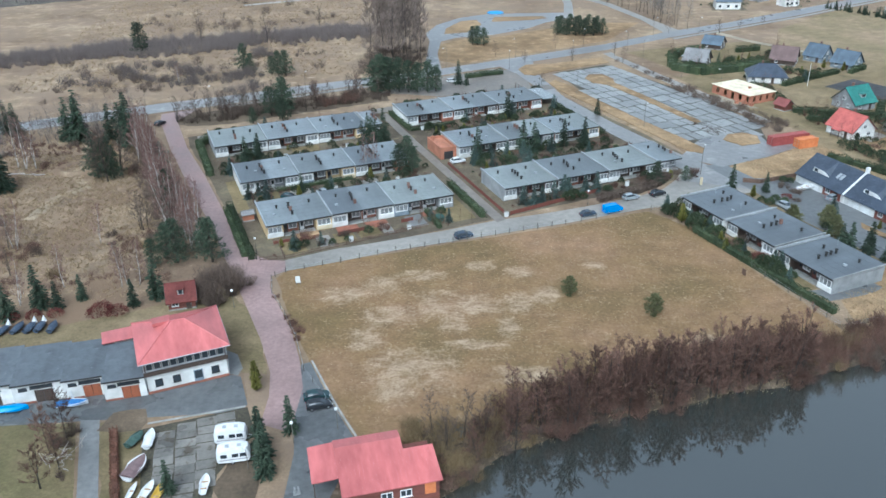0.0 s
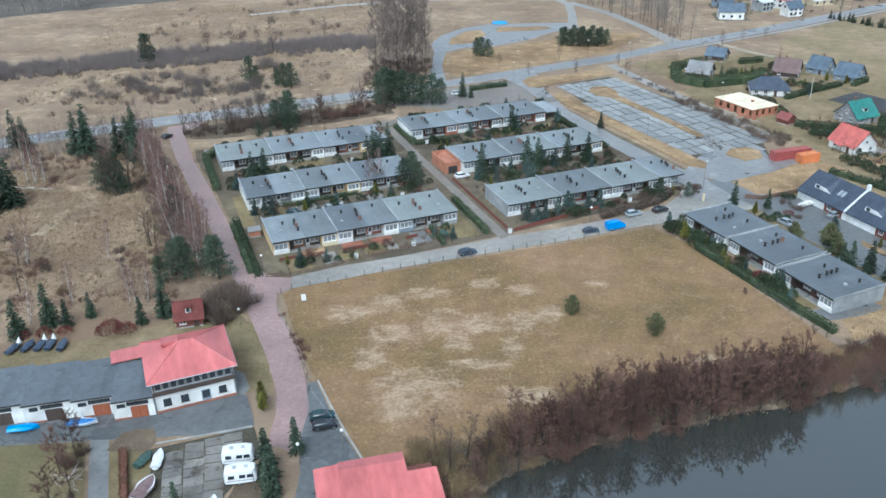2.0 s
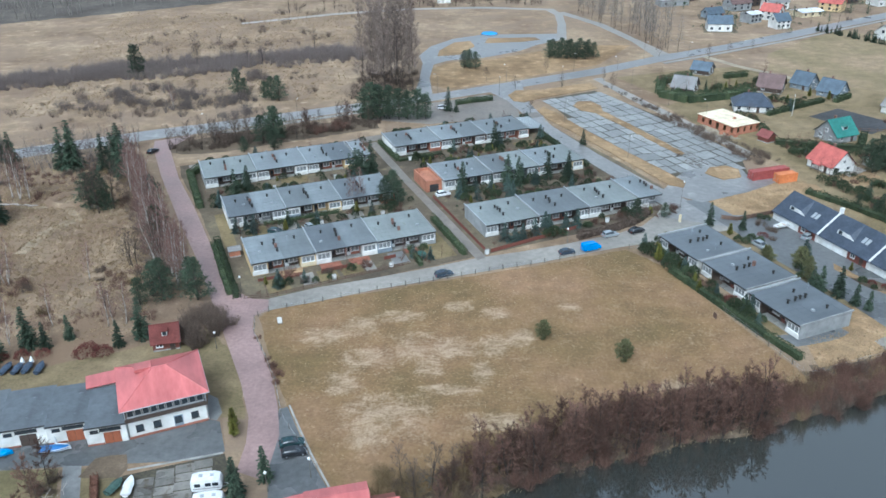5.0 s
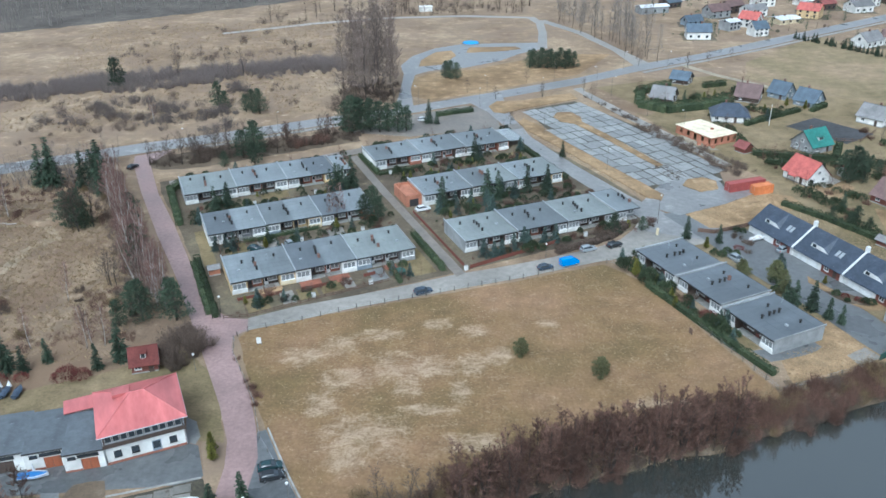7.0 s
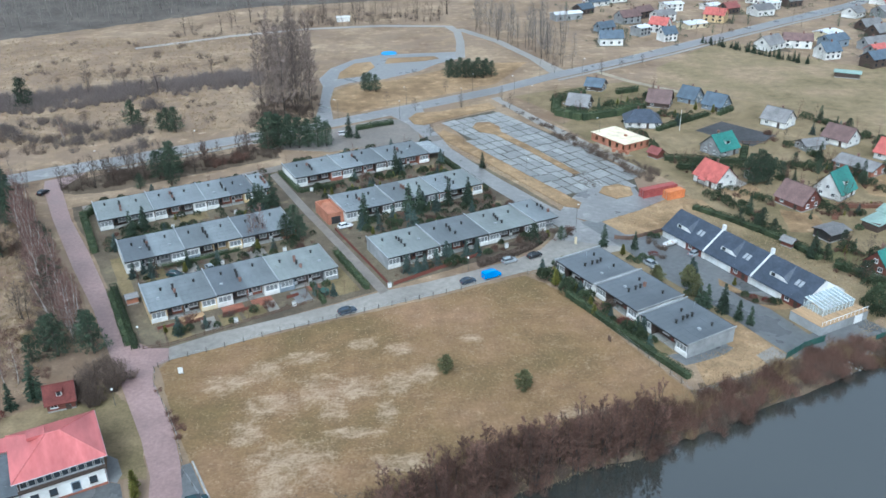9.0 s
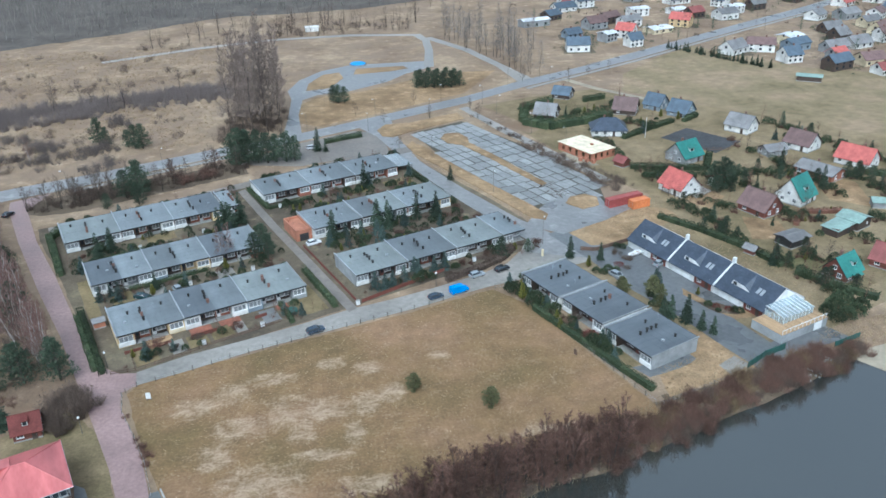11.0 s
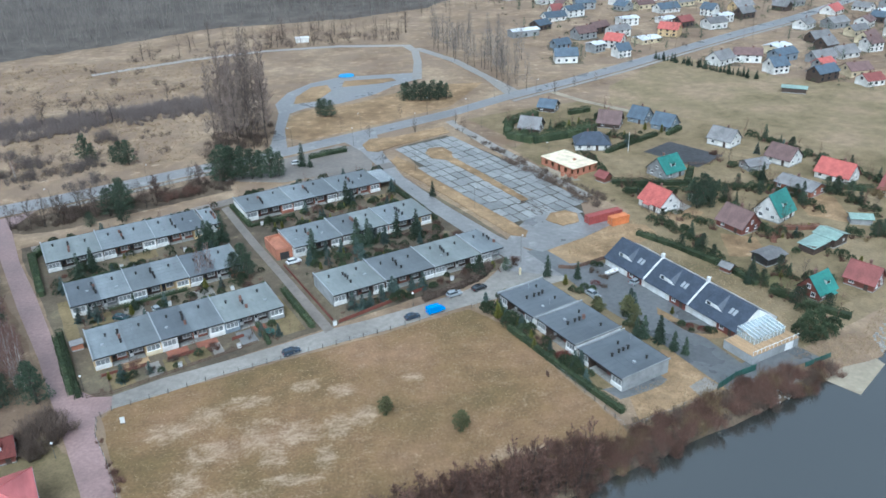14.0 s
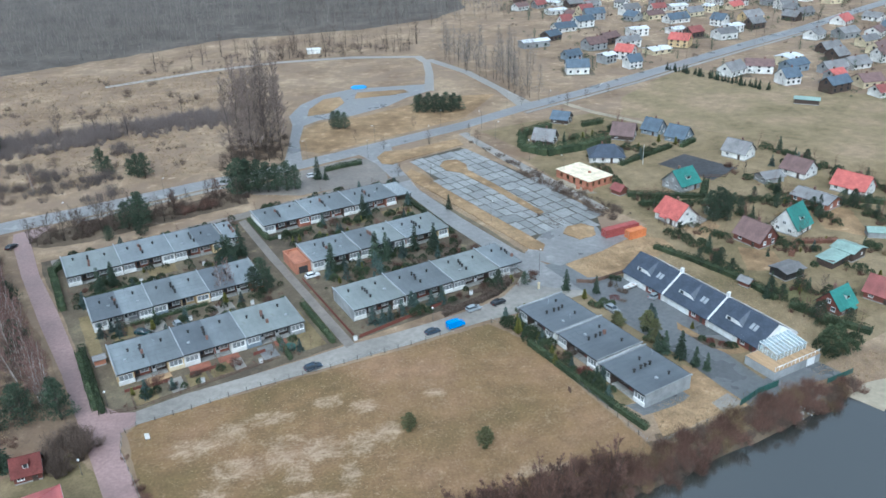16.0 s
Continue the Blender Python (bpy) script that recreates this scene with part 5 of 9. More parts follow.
# boat club house: white, dark glazed upper band, red hipped roof
oc = thing("club_house", pose(-45.8, 116.3, 0, 0, 0, 23.0), "white two-storey boat club house with red hipped roof", "building")
part("wall", Shape().prism([(-6.4, -6.2), (6.4, -6.2), (6.4, 6.2), (-6.4, 6.2)], 0, 3.6), M["white"], oc)
part("plinth", Shape().prism([(-6.5, -6.32), (6.5, -6.32), (6.5, 6.32), (-6.5, 6.32)], 0, 0.45), M["brickwall"], oc)
part("upper_wall", Shape().prism([(-6.3, -6.1), (6.3, -6.1), (6.3, 6.1), (-6.3, 6.1)], 3.6, 6.5), M["darkwood"], oc)
part("balcony_band", Shape().prism([(-6.7, -6.6), (6.7, -6.6), (6.7, 6.5), (-6.7, 6.5)], 3.55, 4.25), M["darkwood"], oc)
for i in range(10):
    window(oc, -5.65 + i * 1.255, -6.12, 4.45, 1.12, 1.5, panes=1, mat=M["greywall"], depth=0.3)
for i in range(8):
    window(oc, 6.32, -5.1 + i * 1.45, 4.45, 1.2, 1.5, panes=1, mat=M["greywall"], ax="y", out=1, depth=0.3)
for wx in (-4.6, -1.8, 4.4):
    window(oc, wx, -6.2, 1.2, 1.25, 1.35, panes=1, mat=M["pipe"], depth=0.06)
dd = part("door", Shape().box(0.9, 2.4, -6.29, -6.19, 0.1, 2.6), M["bluewall"], oc)
part("pane", Shape().box(1.05, 2.25, -6.31, -6.285, 1.0, 2.45), M["glass"], dd)
rs = Shape()
A, B, ez, rz_ = 7.25, 7.0, 6.35, 8.9
top = [(-A, -B, ez), (A, -B, ez), (A, B, ez), (-A, B, ez), (-1.0, 0.4, rz_), (1.2, 0.4, rz_)]
low = [(p[0], p[1], p[2] - 0.22) for p in top[:4]]
rs.add(top + low, [(0, 1, 5, 4), (1, 2, 5), (2, 3, 4, 5), (3, 0, 4), (6, 7, 1, 0), (7, 8, 2, 1), (8, 9, 3, 2), (9, 6, 0, 3), (9, 8, 7, 6)])
ocr = part("roof", rs, M["redroof"], oc)
hipcap = Shape()
for a_, b_ in ((0, 4), (1, 5), (2, 5), (3, 4), (4, 5)):
    hipcap.tube((top[a_][0], top[a_][1], top[a_][2] + 0.02), (top[b_][0], top[b_][1], top[b_][2] + 0.02), 0.1, 0.1, 6)
part("hip_cap", hipcap, M["redroof"], ocr)
part("dormer", Shape().slab((-3.9, 0.7, 8.84), (-1.0, 0.7, 8.84), (-1.0, 4.2, 8.05), (-3.9, 4.2, 8.05), 0.6), M["redroof"], oc)
gut = Shape()
for sx, sy, ex, ey in ((-A, -B, A, -B), (A, -B, A, B)):
    gut.tube((sx, sy, ez - 0.12), (ex, ey, ez - 0.12), 0.08, 0.08, 6)
gut.tube((6.55, -6.4, 0.2), (6.55, -6.4, 6.2), 0.06, 0.06, 6)
gut.tube((-6.55, -6.4, 0.2), (-6.55, -6.4, 6.2), 0.06, 0.06, 6)
part("gutter", gut, M["zinc"], oc)

# garages beside it, stepped back one after the other
for i, (gx, gy, gw, dcol) in enumerate(((-55.7, 106.3, 6.4, "rustdoor"), (-62.4, 106.8, 7.0, "rustdoor"), (-70.0, 105.6, 7.6, "darkwood"), (-78.0, 104.4, 8.0, "darkwood"), (-86.2, 103.2, 8.2, "darkwood"))):
    g = thing("garage", pose(gx, gy, 0, 0, 0, 14.0), "white boat garage with grey felt roof and wooden door", "garage", "row of boat garages")
    dpt = 10.6
    d0 = gw * 0.42
    d1 = d0 + 2.7
    gl = Shape().box(0, d0, 0, 0.3, 0, 3.6).box(d1, gw, 0, 0.3, 0, 3.6).box(d0, d1, 0, 0.3, 2.35, 3.6).box(0, 0.3, 0.3, dpt, 0, 3.6).box(gw - 0.3, gw, 0.3, dpt, 0, 3.6).box(0, gw, dpt, dpt + 0.3, 0, 3.6)
    part("wall", gl, M["white"], g)
    part("plinth", Shape().box(-0.02, d0 - 0.02, -0.05, 0.02, 0, 0.4), M["brickwall"], g)
    for q in range(2):
        part("door_leaf", Shape().box(d0 + q * 1.35 + 0.03, d0 + (q + 1) * 1.35 - 0.03, 0.05, 0.14, 0.05, 2.3), M[dcol], g)
        part("hinge", Shape().box(d0 + q * 2.4 + 0.1, d0 + q * 2.4 + 0.2, 0.0, 0.06, 1.8, 1.9), M["pipe"], g)
    window(g, d0 + 1.2, 0.0, 2.7, 3.4, 0.6, panes=3, mat=M["pipe"], depth=0.04)
    window(g, d0 * 0.5, 0.0, 2.5, 1.3, 0.6, panes=1, mat=M["pipe"], depth=0.04)
    part("roof", Shape().slab((-0.1, -0.3, 3.85), (gw + 0.1, -0.3, 3.85), (gw + 0.1, dpt + 0.4, 4.15), (-0.1, dpt + 0.4, 4.15), 0.18), M["oldfelt"], g)
    part("fascia", Shape().box(-0.1, gw + 0.1, -0.37, -0.28, 3.62, 3.88), M["fascia"], g)
ex_ = thing("lean_to", pose(-61.4, 117.6, 0, 0, 0, 23.5), "low lean-to with red sheet roof", "shed")
part("wall", Shape().box(1.7, 7.4, -1.4, 2.2, 0, 4.1), M["white"], ex_)
part("roof", Shape().slab((1.5, -2.2, 4.55), (7.6, -2.2, 4.55), (7.6, 2.5, 4.2), (1.5, 2.5, 4.2), 0.12), M["redroof"], ex_)

# boat house at the lake
bh = thing("boat_house", pose(-11.0, 86.8, 0, 0, 0, 13.5), "red timber boat house with red sheet roof", "building")
part("wall", Shape().box(-4.4, 8.2, -4.6, 3.2, -1.6, 3.25), M["redwood"], bh)
part("roof", Shape().slab((-5.0, -5.2, 3.3), (8.6, -5.2, 3.3), (8.6, 1.2, 4.2), (-5.0, 1.2, 4.2), 0.16), M["redroof"], bh)
part("upper_roof", Shape().slab((-5.0, 1.203, 4.2), (4.4, 1.203, 4.2), (4.4, 3.4, 4.5), (-5.0, 3.4, 4.5), 0.16), M["redroof"], bh)
part("rear_roof", Shape().slab((-5.0, 3.403, 4.5), (4.4, 3.403, 4.5), (4.4, 5.7, 4.0), (-5.0, 5.7, 4.0), 0.16), M["redroof"], bh)
rb = Shape()
for i in range(25):
    xx = -4.9 + i * 0.55
    rb.slab((xx, -5.2, 3.33), (xx + 0.04, -5.2, 3.33), (xx + 0.04, 1.2, 4.23), (xx, 1.2, 4.23), 0.05)
    if xx < 4.3:
        rb.slab((xx, 3.4, 4.53), (xx + 0.04, 3.4, 4.53), (xx + 0.04, 5.7, 4.03), (xx, 5.7, 4.03), 0.05)
part("roof_rib", rb, M["redroof"], bh)
part("porch_roof", Shape().slab((-8.6, -1.6, 3.3), (-4.6, -1.6, 3.5), (-4.6, 5.4, 4.0), (-8.6, 5.4, 3.7), 0.14), M["redroof"], bh)
for py in (-1.2, 1.8, 4.7):
    part("post", Shape().box(-8.4, -8.25, py - 0.08, py + 0.08, 0, 3.25), M["darkwood"], bh)
part("hatch", Shape().box(6.2, 7.7, -4.68, -4.58, 0.8, 2.6), M["orangepaint"], bh, "orange-painted hatch")
window(bh, 1.0, -4.6, 1.0, 1.6, 1.2)
window(bh, 3.6, -4.6, 1.0, 1.6, 1.2)

# small red cabin with a hatch in the roof
gable_house("cabin", -52.0, 137.0, 14, 5.0, 4.2, 2.3, 4.9, M["redwood"], M["cabinroof"], "small red-brown timber cabin with tiled roof", "cabin", over=0.4, dormers=((0, -1, 1.0),), chimney=False)

# ---------- plants ----------
pr = random.Random(11)


def tri(s, base, tip, w, tilt):
    """A tapering leaf or twig."""
    base, tip = Vector(base), Vector(tip)
    d = (tip - base)
    a = d.cross(Vector((math.cos(tilt), math.sin(tilt), 0.35)))
    if a.length < 1e-4:
        a = Vector((1, 0, 0))
    a = a.normalized() * w * 0.5
    n = len(s.v)
    s.v.extend((tuple(base - a), tuple(base + a), tuple(tip)))
    s.f.append((n, n + 1, n + 2))


def conifer_parts(h, r, levels, per, seed, droop=0.35, clump=0.55, sparse=1.0, dome=False):
    q = random.Random(seed)
    trunk = Shape().tube((0, 0, 0), (0, 0, h * 0.5), h * 0.018 + 0.04, h * 0.012 + 0.03, 7).tube((0, 0, h * 0.5), (0, 0, h * 0.98), h * 0.012 + 0.03, 0.02, 6)
    crown = Shape()
    for lv in range(levels):
        k = lv / (levels - 1)
        z = h * (0.08 + 0.9 * k)
        rad = r * (1 - k) ** 0.85 * q.uniform(0.82, 1.12) + 0.12
        if dome:
            z = h * (0.16 + 0.84 * k)
            rad = r * (0.55 + 0.45 * k / 0.4 if k < 0.4 else math.sqrt(max(0.0, 1 - ((k - 0.4) / 0.62) ** 2))) * q.uniform(0.75, 1.15)
        nb = max(4, int(per * (1 - 0.55 * k)))
        for b in range(nb):
            if q.random() > sparse:
                continue
            a = 2 * math.pi * (b + q.random()) / nb
            rr = rad * q.uniform(0.7, 1.12)
            cx, cy = math.cos(a), math.sin(a)
            steps = max(2, int(rr / (clump * 0.6)))
            for st in range(steps):
                f = (st + 0.6) / steps
                px, py, pz = cx * rr * f * 0.85, cy * rr * f * 0.85, z - droop * rr * f + 0.1
                for w in (-0.7, 0.05, 0.75):
                    aa = a + w + q.uniform(-0.25, 0.25)
                    ln = clump * q.uniform(0.7, 1.2)
                    tri(crown, (px, py, pz), (px + math.cos(aa) * ln, py + math.sin(aa) * ln, pz - droop * ln * q.uniform(0.2, 1.2) + 0.06), clump * 0.75, aa + q.uniform(-0.6, 0.6))
    tri(crown, (0, 0, h * 0.93), (0, 0, h * 1.02), 0.2, 0)
    return trunk, crown


def pine_parts(h, r, seed, clumps=22, per=84, leaf=0.42):
    """A pine: stem, rising limbs, and flat uneven plates of needles with gaps between, drawn in to a blunt top."""
    q = random.Random(seed)
    trunk = Shape().tube((0, 0, 0), (0.1, 0.05, h * 0.55), h * 0.02 + 0.05, h * 0.014 + 0.03, 7).tube((0.1, 0.05, h * 0.55), (0.0, 0.1, h * 0.95), h * 0.014 + 0.03, 0.03, 6)
    crown = Shape()
    side = [q.uniform(0.7, 1.25) for _ in range(7)]
    for i in range(clumps):
        k = (i + q.random()) / clumps
        z = h * (0.1 + 0.86 * k)
        env = min(1.0, 0.7 + k) * max(0.05, 1 - k) ** 0.55
        a = i * 2.4 + q.uniform(-0.5, 0.5)
        d = r * env * side[int(a / 6.283 * 7) % 7] * q.uniform(0.4, 1.0)
        c_ = Vector((math.cos(a) * d, math.sin(a) * d, z))
        trunk.tube((0.05, 0.05, z - d * 0.35), tuple(c_), 0.07, 0.03, 4)
        cr = r * q.uniform(0.24, 0.5) * (0.45 + 0.55 * env)
        for j in range(per):
            v = Vector((q.gauss(0, 1), q.gauss(0, 1), q.gauss(0, 0.6))).normalized()
            b = c_ + Vector((v.x, v.y, v.z * 0.5)) * cr * q.uniform(0.3, 1.1)
            t_ = b + (v + Vector((q.gauss(0, 0.4), q.gauss(0, 0.4), q.gauss(0.45, 0.4)))).normalized() * leaf * q.uniform(0.7, 1.5)
            tri(crown, b, t_, leaf * 0.42, q.uniform(0, 6.28))
    return trunk, crown


def bare_parts(h, spread, seed, limbs=9, twigs=420, lean=0.0, upright=0.6, tw=0.05, thick=1.0, stems=1):
    """A leafless tree: one or more wavering stems, rising limbs, side shoots, and fine twigs at their ends."""
    q = random.Random(seed)
    trunk, crown, ends = Shape(), Shape(), []
    r0 = (0.011 * h + 0.03) * thick

    def girth(k):
        return r0 * (1 - k) ** 0.85 + 0.012
    for st in range(stems):
        a0 = q.uniform(0, 6.28)
        away = 0.0 if stems == 1 else q.uniform(0.08, 0.24)
        top = h * (0.97 if st == 0 else q.uniform(0.65, 0.95))
        pts, wob = [Vector((math.cos(a0) * away * 1.5, math.sin(a0) * away * 1.5, 0))], Vector((0, 0, 0))
        for i in range(1, 7):
            k = i / 6
            wob = wob + Vector((q.gauss(0, 0.01) * h, q.gauss(0, 0.01) * h, 0))
            pts.append(Vector((lean * h * k ** 1.5 + math.cos(a0) * away * top * k, math.sin(a0) * away * top * k, top * k)) + wob)
        for i in range(6):
            trunk.tube(pts[i], pts[i + 1], girth(i / 6), girth((i + 1) / 6), 5)
        nl = max(5, limbs // stems)
        for i in range(nl):
            f = 0.16 + 0.8 * (i + q.random()) / nl
            j = min(5, int(f * 6))
            p = pts[j].lerp(pts[j + 1], f * 6 - j)
            a = i * 2.4 + q.uniform(-0.7, 0.7)
            d = Vector((math.cos(a), math.sin(a), upright * (0.7 + 0.7 * f))).normalized()
            ln = spread * (1.1 - 0.7 * f) * q.uniform(0.6, 1.15)
            m_ = p + d * ln * 0.5
            d2 = (d + Vector((q.gauss(0, 0.18), q.gauss(0, 0.18), 0.3 + q.gauss(0, 0.12)))).normalized()
            e = m_ + d2 * ln * 0.5
            rr = max(0.012, girth(f) * 0.3)
            trunk.tube(p, m_, rr, rr * 0.6, 3)
            trunk.tube(m_, e, rr * 0.6, 0.008, 3)
            for _ in range(4):
                g = q.uniform(0.25, 0.95)
                b = p.lerp(m_, g * 2) if g < 0.5 else m_.lerp(e, g * 2 - 1)
                dd = (d2 + Vector((q.gauss(0, 0.55), q.gauss(0, 0.55), q.gauss(0.1, 0.35)))).normalized()
                sl = ln * q.uniform(0.28, 0.5)
                tri(crown, b, b + dd * sl, tw * 1.5, q.uniform(0, 6.28))
                ends.append((b, dd, sl))
            ends.append((e, d2, ln * 0.3))
    for i in range(twigs):
        b, d, ln = q.choice(ends)
        st = b + d * ln * q.uniform(0.1, 1.0)
        w = (d + Vector((q.gauss(0, 0.5), q.gauss(0, 0.5), q.gauss(0.15, 0.4)))).normalized()
        tri(crown, st, st + w * (0.25 + ln * q.uniform(0.25, 0.6)), tw * q.uniform(0.6, 1.2), q.uniform(0, 6.28))
    return trunk, crown


def bush_shape(h, r, n, seed, w=0.05):
    """A leafless shrub: several clumped stools of upright shoots, each forking into fine twigs."""
    q = random.Random(seed)
    s = Shape()
    stools = [(q.gauss(0, r * 0.4), q.gauss(0, r * 0.4), q.uniform(0.55, 1.1)) for _ in range(5)]
    for i in range(n):
        sx, sy, sc = q.choice(stools)
        a = q.uniform(0, 6.28)
        f = math.sqrt(q.random())
        hh = h * sc * (1 - 0.4 * f * f) * q.uniform(0.6, 1.1)
        base = Vector((sx + math.cos(a) * 0.25 * f, sy + math.sin(a) * 0.25 * f, 0))
        tip = Vector((sx + math.cos(a) * r * 0.55 * f, sy + math.sin(a) * r * 0.55 * f, hh))
        tri(s, base, tip, w * 1.25, q.uniform(0, 6.28))
        for t in range(4):
            p = base.lerp(tip, q.uniform(0.35, 0.95))
            d = Vector((q.gauss(0, 0.45), q.gauss(0, 0.45), q.uniform(0.35, 1.0))).normalized()
            tri(s, p, p + d * h * q.uniform(0.12, 0.3), w * 0.9, q.uniform(0, 6.28))
    return s


def leaf_bush(h, r, n, seed, leaf=0.22):
    q = random.Random(seed)
    s = Shape().tube((0, 0, 0), (0, 0, h * 0.45), 0.1, 0.05, 6)
    for i in range(n):
        a, ph = q.uniform(0, 6.28), math.acos(q.uniform(-0.2, 1))
        k = q.uniform(0.62, 1.06) * (1 + 0.22 * noise.noise((math.cos(a) * 1.7, math.sin(a) * 1.7, seed + ph * 1.3)))
        p = Vector((math.sin(ph) * math.cos(a) * r * k, math.sin(ph) * math.sin(a) * r * k, h * 0.45 + math.cos(ph) * h * 0.55 * k))
        p.z = max(0.0, p.z * 1.12 - 0.12)
        d = Vector((math.sin(ph) * math.cos(a), math.sin(ph) * math.sin(a), math.cos(ph) + 0.2)) + Vector((q.gauss(0, 0.5), q.gauss(0, 0.5), q.gauss(0, 0.5)))
        tri(s, p, p + d.normalized() * leaf * q.uniform(0.8, 1.6), leaf * 0.9, q.uniform(0, 6.28))
    return s


KINDS = {}


def stock(name, kind, trunk, crown, bark, leaf, label, category):
    """A template plant, kept as mesh data for its copies."""
    KINDS.setdefault(name, []).append((kind, trunk.mesh("trunk", bark, True) if trunk else None, crown.mesh("crown", leaf), label, category))


for i in range(4):
    stock("spruce", "spruce_tree", *conifer_parts(9, 2.6, 19, 10, 30 + i, clump=0.5, sparse=0.86), M["bark"], M["needle"], "dark green spruce tree on rough ground", "tree")
    stock("bluespruce", "spruce_tree", *conifer_parts(5, 1.9, 15, 10, 40 + i, clump=0.38, sparse=0.9), M["bark"], M["bluespruce"], "young blue-green spruce tree in a garden", "tree")
    stock("pine", "pine_tree", *pine_parts(8.4, 3.0, 50 + i, 38, 66, 0.36), M["bark"], M["pine"], "broad dark green pine tree", "tree")
    stock("birch", "birch_tree", *bare_parts(11, 2.7, 60 + i, 28, 1700, lean=0.06 * (i - 1.5), upright=1.1, tw=0.034, thick=0.75, stems=1 + i % 2), M["birchbark"], M["birchtwig"], "bare birch tree with pale trunk", "tree")
    stock("bare", "bare_tree", *bare_parts(9, 3.0, 70 + i, 26, 1100, upright=0.75, tw=0.034, thick=0.65, stems=1 + i % 3), M["bark"], M["twig"], "leafless brown tree with fine twigs", "tree")
    stock("alder", "bare_tree", *bare_parts(7.5, 2.3, 80 + i, 30, 2000, upright=0.8, tw=0.04, thick=0.6, stems=1 + i % 3), M["wetbark"], M["redtwig"], "leafless reddish-brown tree on the bank", "tree")
    stock("poplar", "poplar_tree", *bare_parts(29, 5.2, 90 + i, 56, 5200, upright=1.15, tw=0.07, thick=0.34), M["bark"], M["poplartwig"], "tall leafless grey-brown poplar tree", "tree")
    stock("avenue", "roadside_tree", *bare_parts(20, 3.6, 190 + i, 32, 1500, upright=1.0, tw=0.045, thick=0.42), M["bark"], M["farhaze"], "tall slim leafless roadside tree", "tree")
    stock("bush", "shrub", None, bush_shape(2.7, 2.3, 280, 110 + i, 0.036), None, M["redtwig"], "leafless red-brown shrub with fine upright twigs", "shrub")
    stock("brownbush", "shrub", None, bush_shape(2.3, 2.1, 250, 120 + i, 0.036), None, M["twig"], "leafless dark brown shrub with dense twigs", "shrub")
    stock("tanbush", "shrub", None, bush_shape(2.5, 2.5, 280, 130 + i, 0.036), None, M["tantwig"], "leafless tan willow shrub with arching twigs", "shrub")
    stock("evergreen", "evergreen_shrub", None, leaf_bush(1.8, 1.1, 620, 140 + i, 0.2), None, M["hedge"], "dark green evergreen garden shrub", "shrub")
    stock("redbush", "shrub", None, leaf_bush(2.2, 2.2, 900, 150 + i, 0.2), None, M["redleaf"], "round shrub with dead red leaves", "shrub")
    stock("thuja", "thuja_shrub", *conifer_parts(3.6, 0.9, 16, 9, 160 + i, droop=-0.5, clump=0.3), M["bark"], M["thuja"], "yellow-green columnar thuja in a garden", "shrub")
    stock("pinebush", "pine_bush", *pine_parts(4.0, 1.85, 170 + i, 24, 80, 0.34), M["bark"], M["youngpine"], "round young pine standing in the field", "shrub")


def plant(kind, x, y, size=1.0, group="", label="", z=None, tall=1.0):
    name, tm, cm, lab, cat = pr.choice(KINDS[kind])
    g = ground_z(x, y) if z is None else z
    m = pose(x, y, g - 0.05, 0, 0, pr.uniform(0, 360)) @ Matrix.Diagonal((size, size, size * tall * pr.uniform(0.92, 1.1), 1))
    if tm is None:
        ob = new(name, cm)
        ob.matrix_basis = m
        return tagged(ob, label or lab, cat, group)
    ob = new(name)
    ob.matrix_basis = m
    tagged(ob, label or lab, cat, group)
    for nm, me in (("trunk", tm), ("crown", cm)):
        c_ = new(nm, me)
        c_.parent = ob
    return ob


def hedge(pts, w, h, label, mat="hedge", dens=24, leaf=0.21, name="hedge"):
    """A clipped hedge along a line: twiggy core under a shell of leaves."""
    s = Shape()
    for (x0, y0), (x1, y1) in zip(pts, pts[1:]):
        d = Vector((x1 - x0, y1 - y0))
        ln = d.length
        d /= ln
        n = Vector((-d.y, d.x))
        cw = w * 0.36
        k = max(1, int(ln / 1.5))
        for i in range(k):
            a = Vector((x0, y0)) + d * ln * i / k
            b = Vector((x0, y0)) + d * ln * (i + 1) / k
            hh = h * (0.72 + 0.14 * noise.noise((a.x * 0.45, a.y * 0.45, 1.0)))
            s.prism([tuple(a - n * cw), tuple(b - n * cw), tuple(b + n * cw), tuple(a + n * cw)], 0, hh)
        for i in range(int(ln * (2 * h + w) * dens)):
            f = pr.uniform(-0.02, 1.02) * ln
            p2 = Vector((x0, y0)) + d * f
            wob = 1 + 0.32 * noise.noise((p2.x * 0.45, p2.y * 0.45, 1.0)) + 0.2 * noise.noise((p2.x * 1.6, p2.y * 1.6, 3.0))
            r = pr.uniform(0, 2 * h + w)
            if r < h:
                p, o = (p2 - n * w * 0.45 * wob), Vector((-n.x, -n.y, 0.3))
                z = r
            elif r < 2 * h:
                p, o = (p2 + n * w * 0.45 * wob), Vector((n.x, n.y, 0.3))
                z = r - h
            else:
                p, o = p2 + n * pr.uniform(-0.5, 0.5) * w, Vector((0, 0, 1))
                z = h * 0.93 * wob
            o = (o + Vector((pr.gauss(0, 0.6), pr.gauss(0, 0.6), pr.gauss(0.1, 0.5)))).normalized()
            b = Vector((p.x, p.y, z))
            tri(s, b, b + o * leaf * pr.uniform(0.7, 1.5), leaf, pr.uniform(0, 6.28))
    return single(name, s, M[mat], label, "hedge")


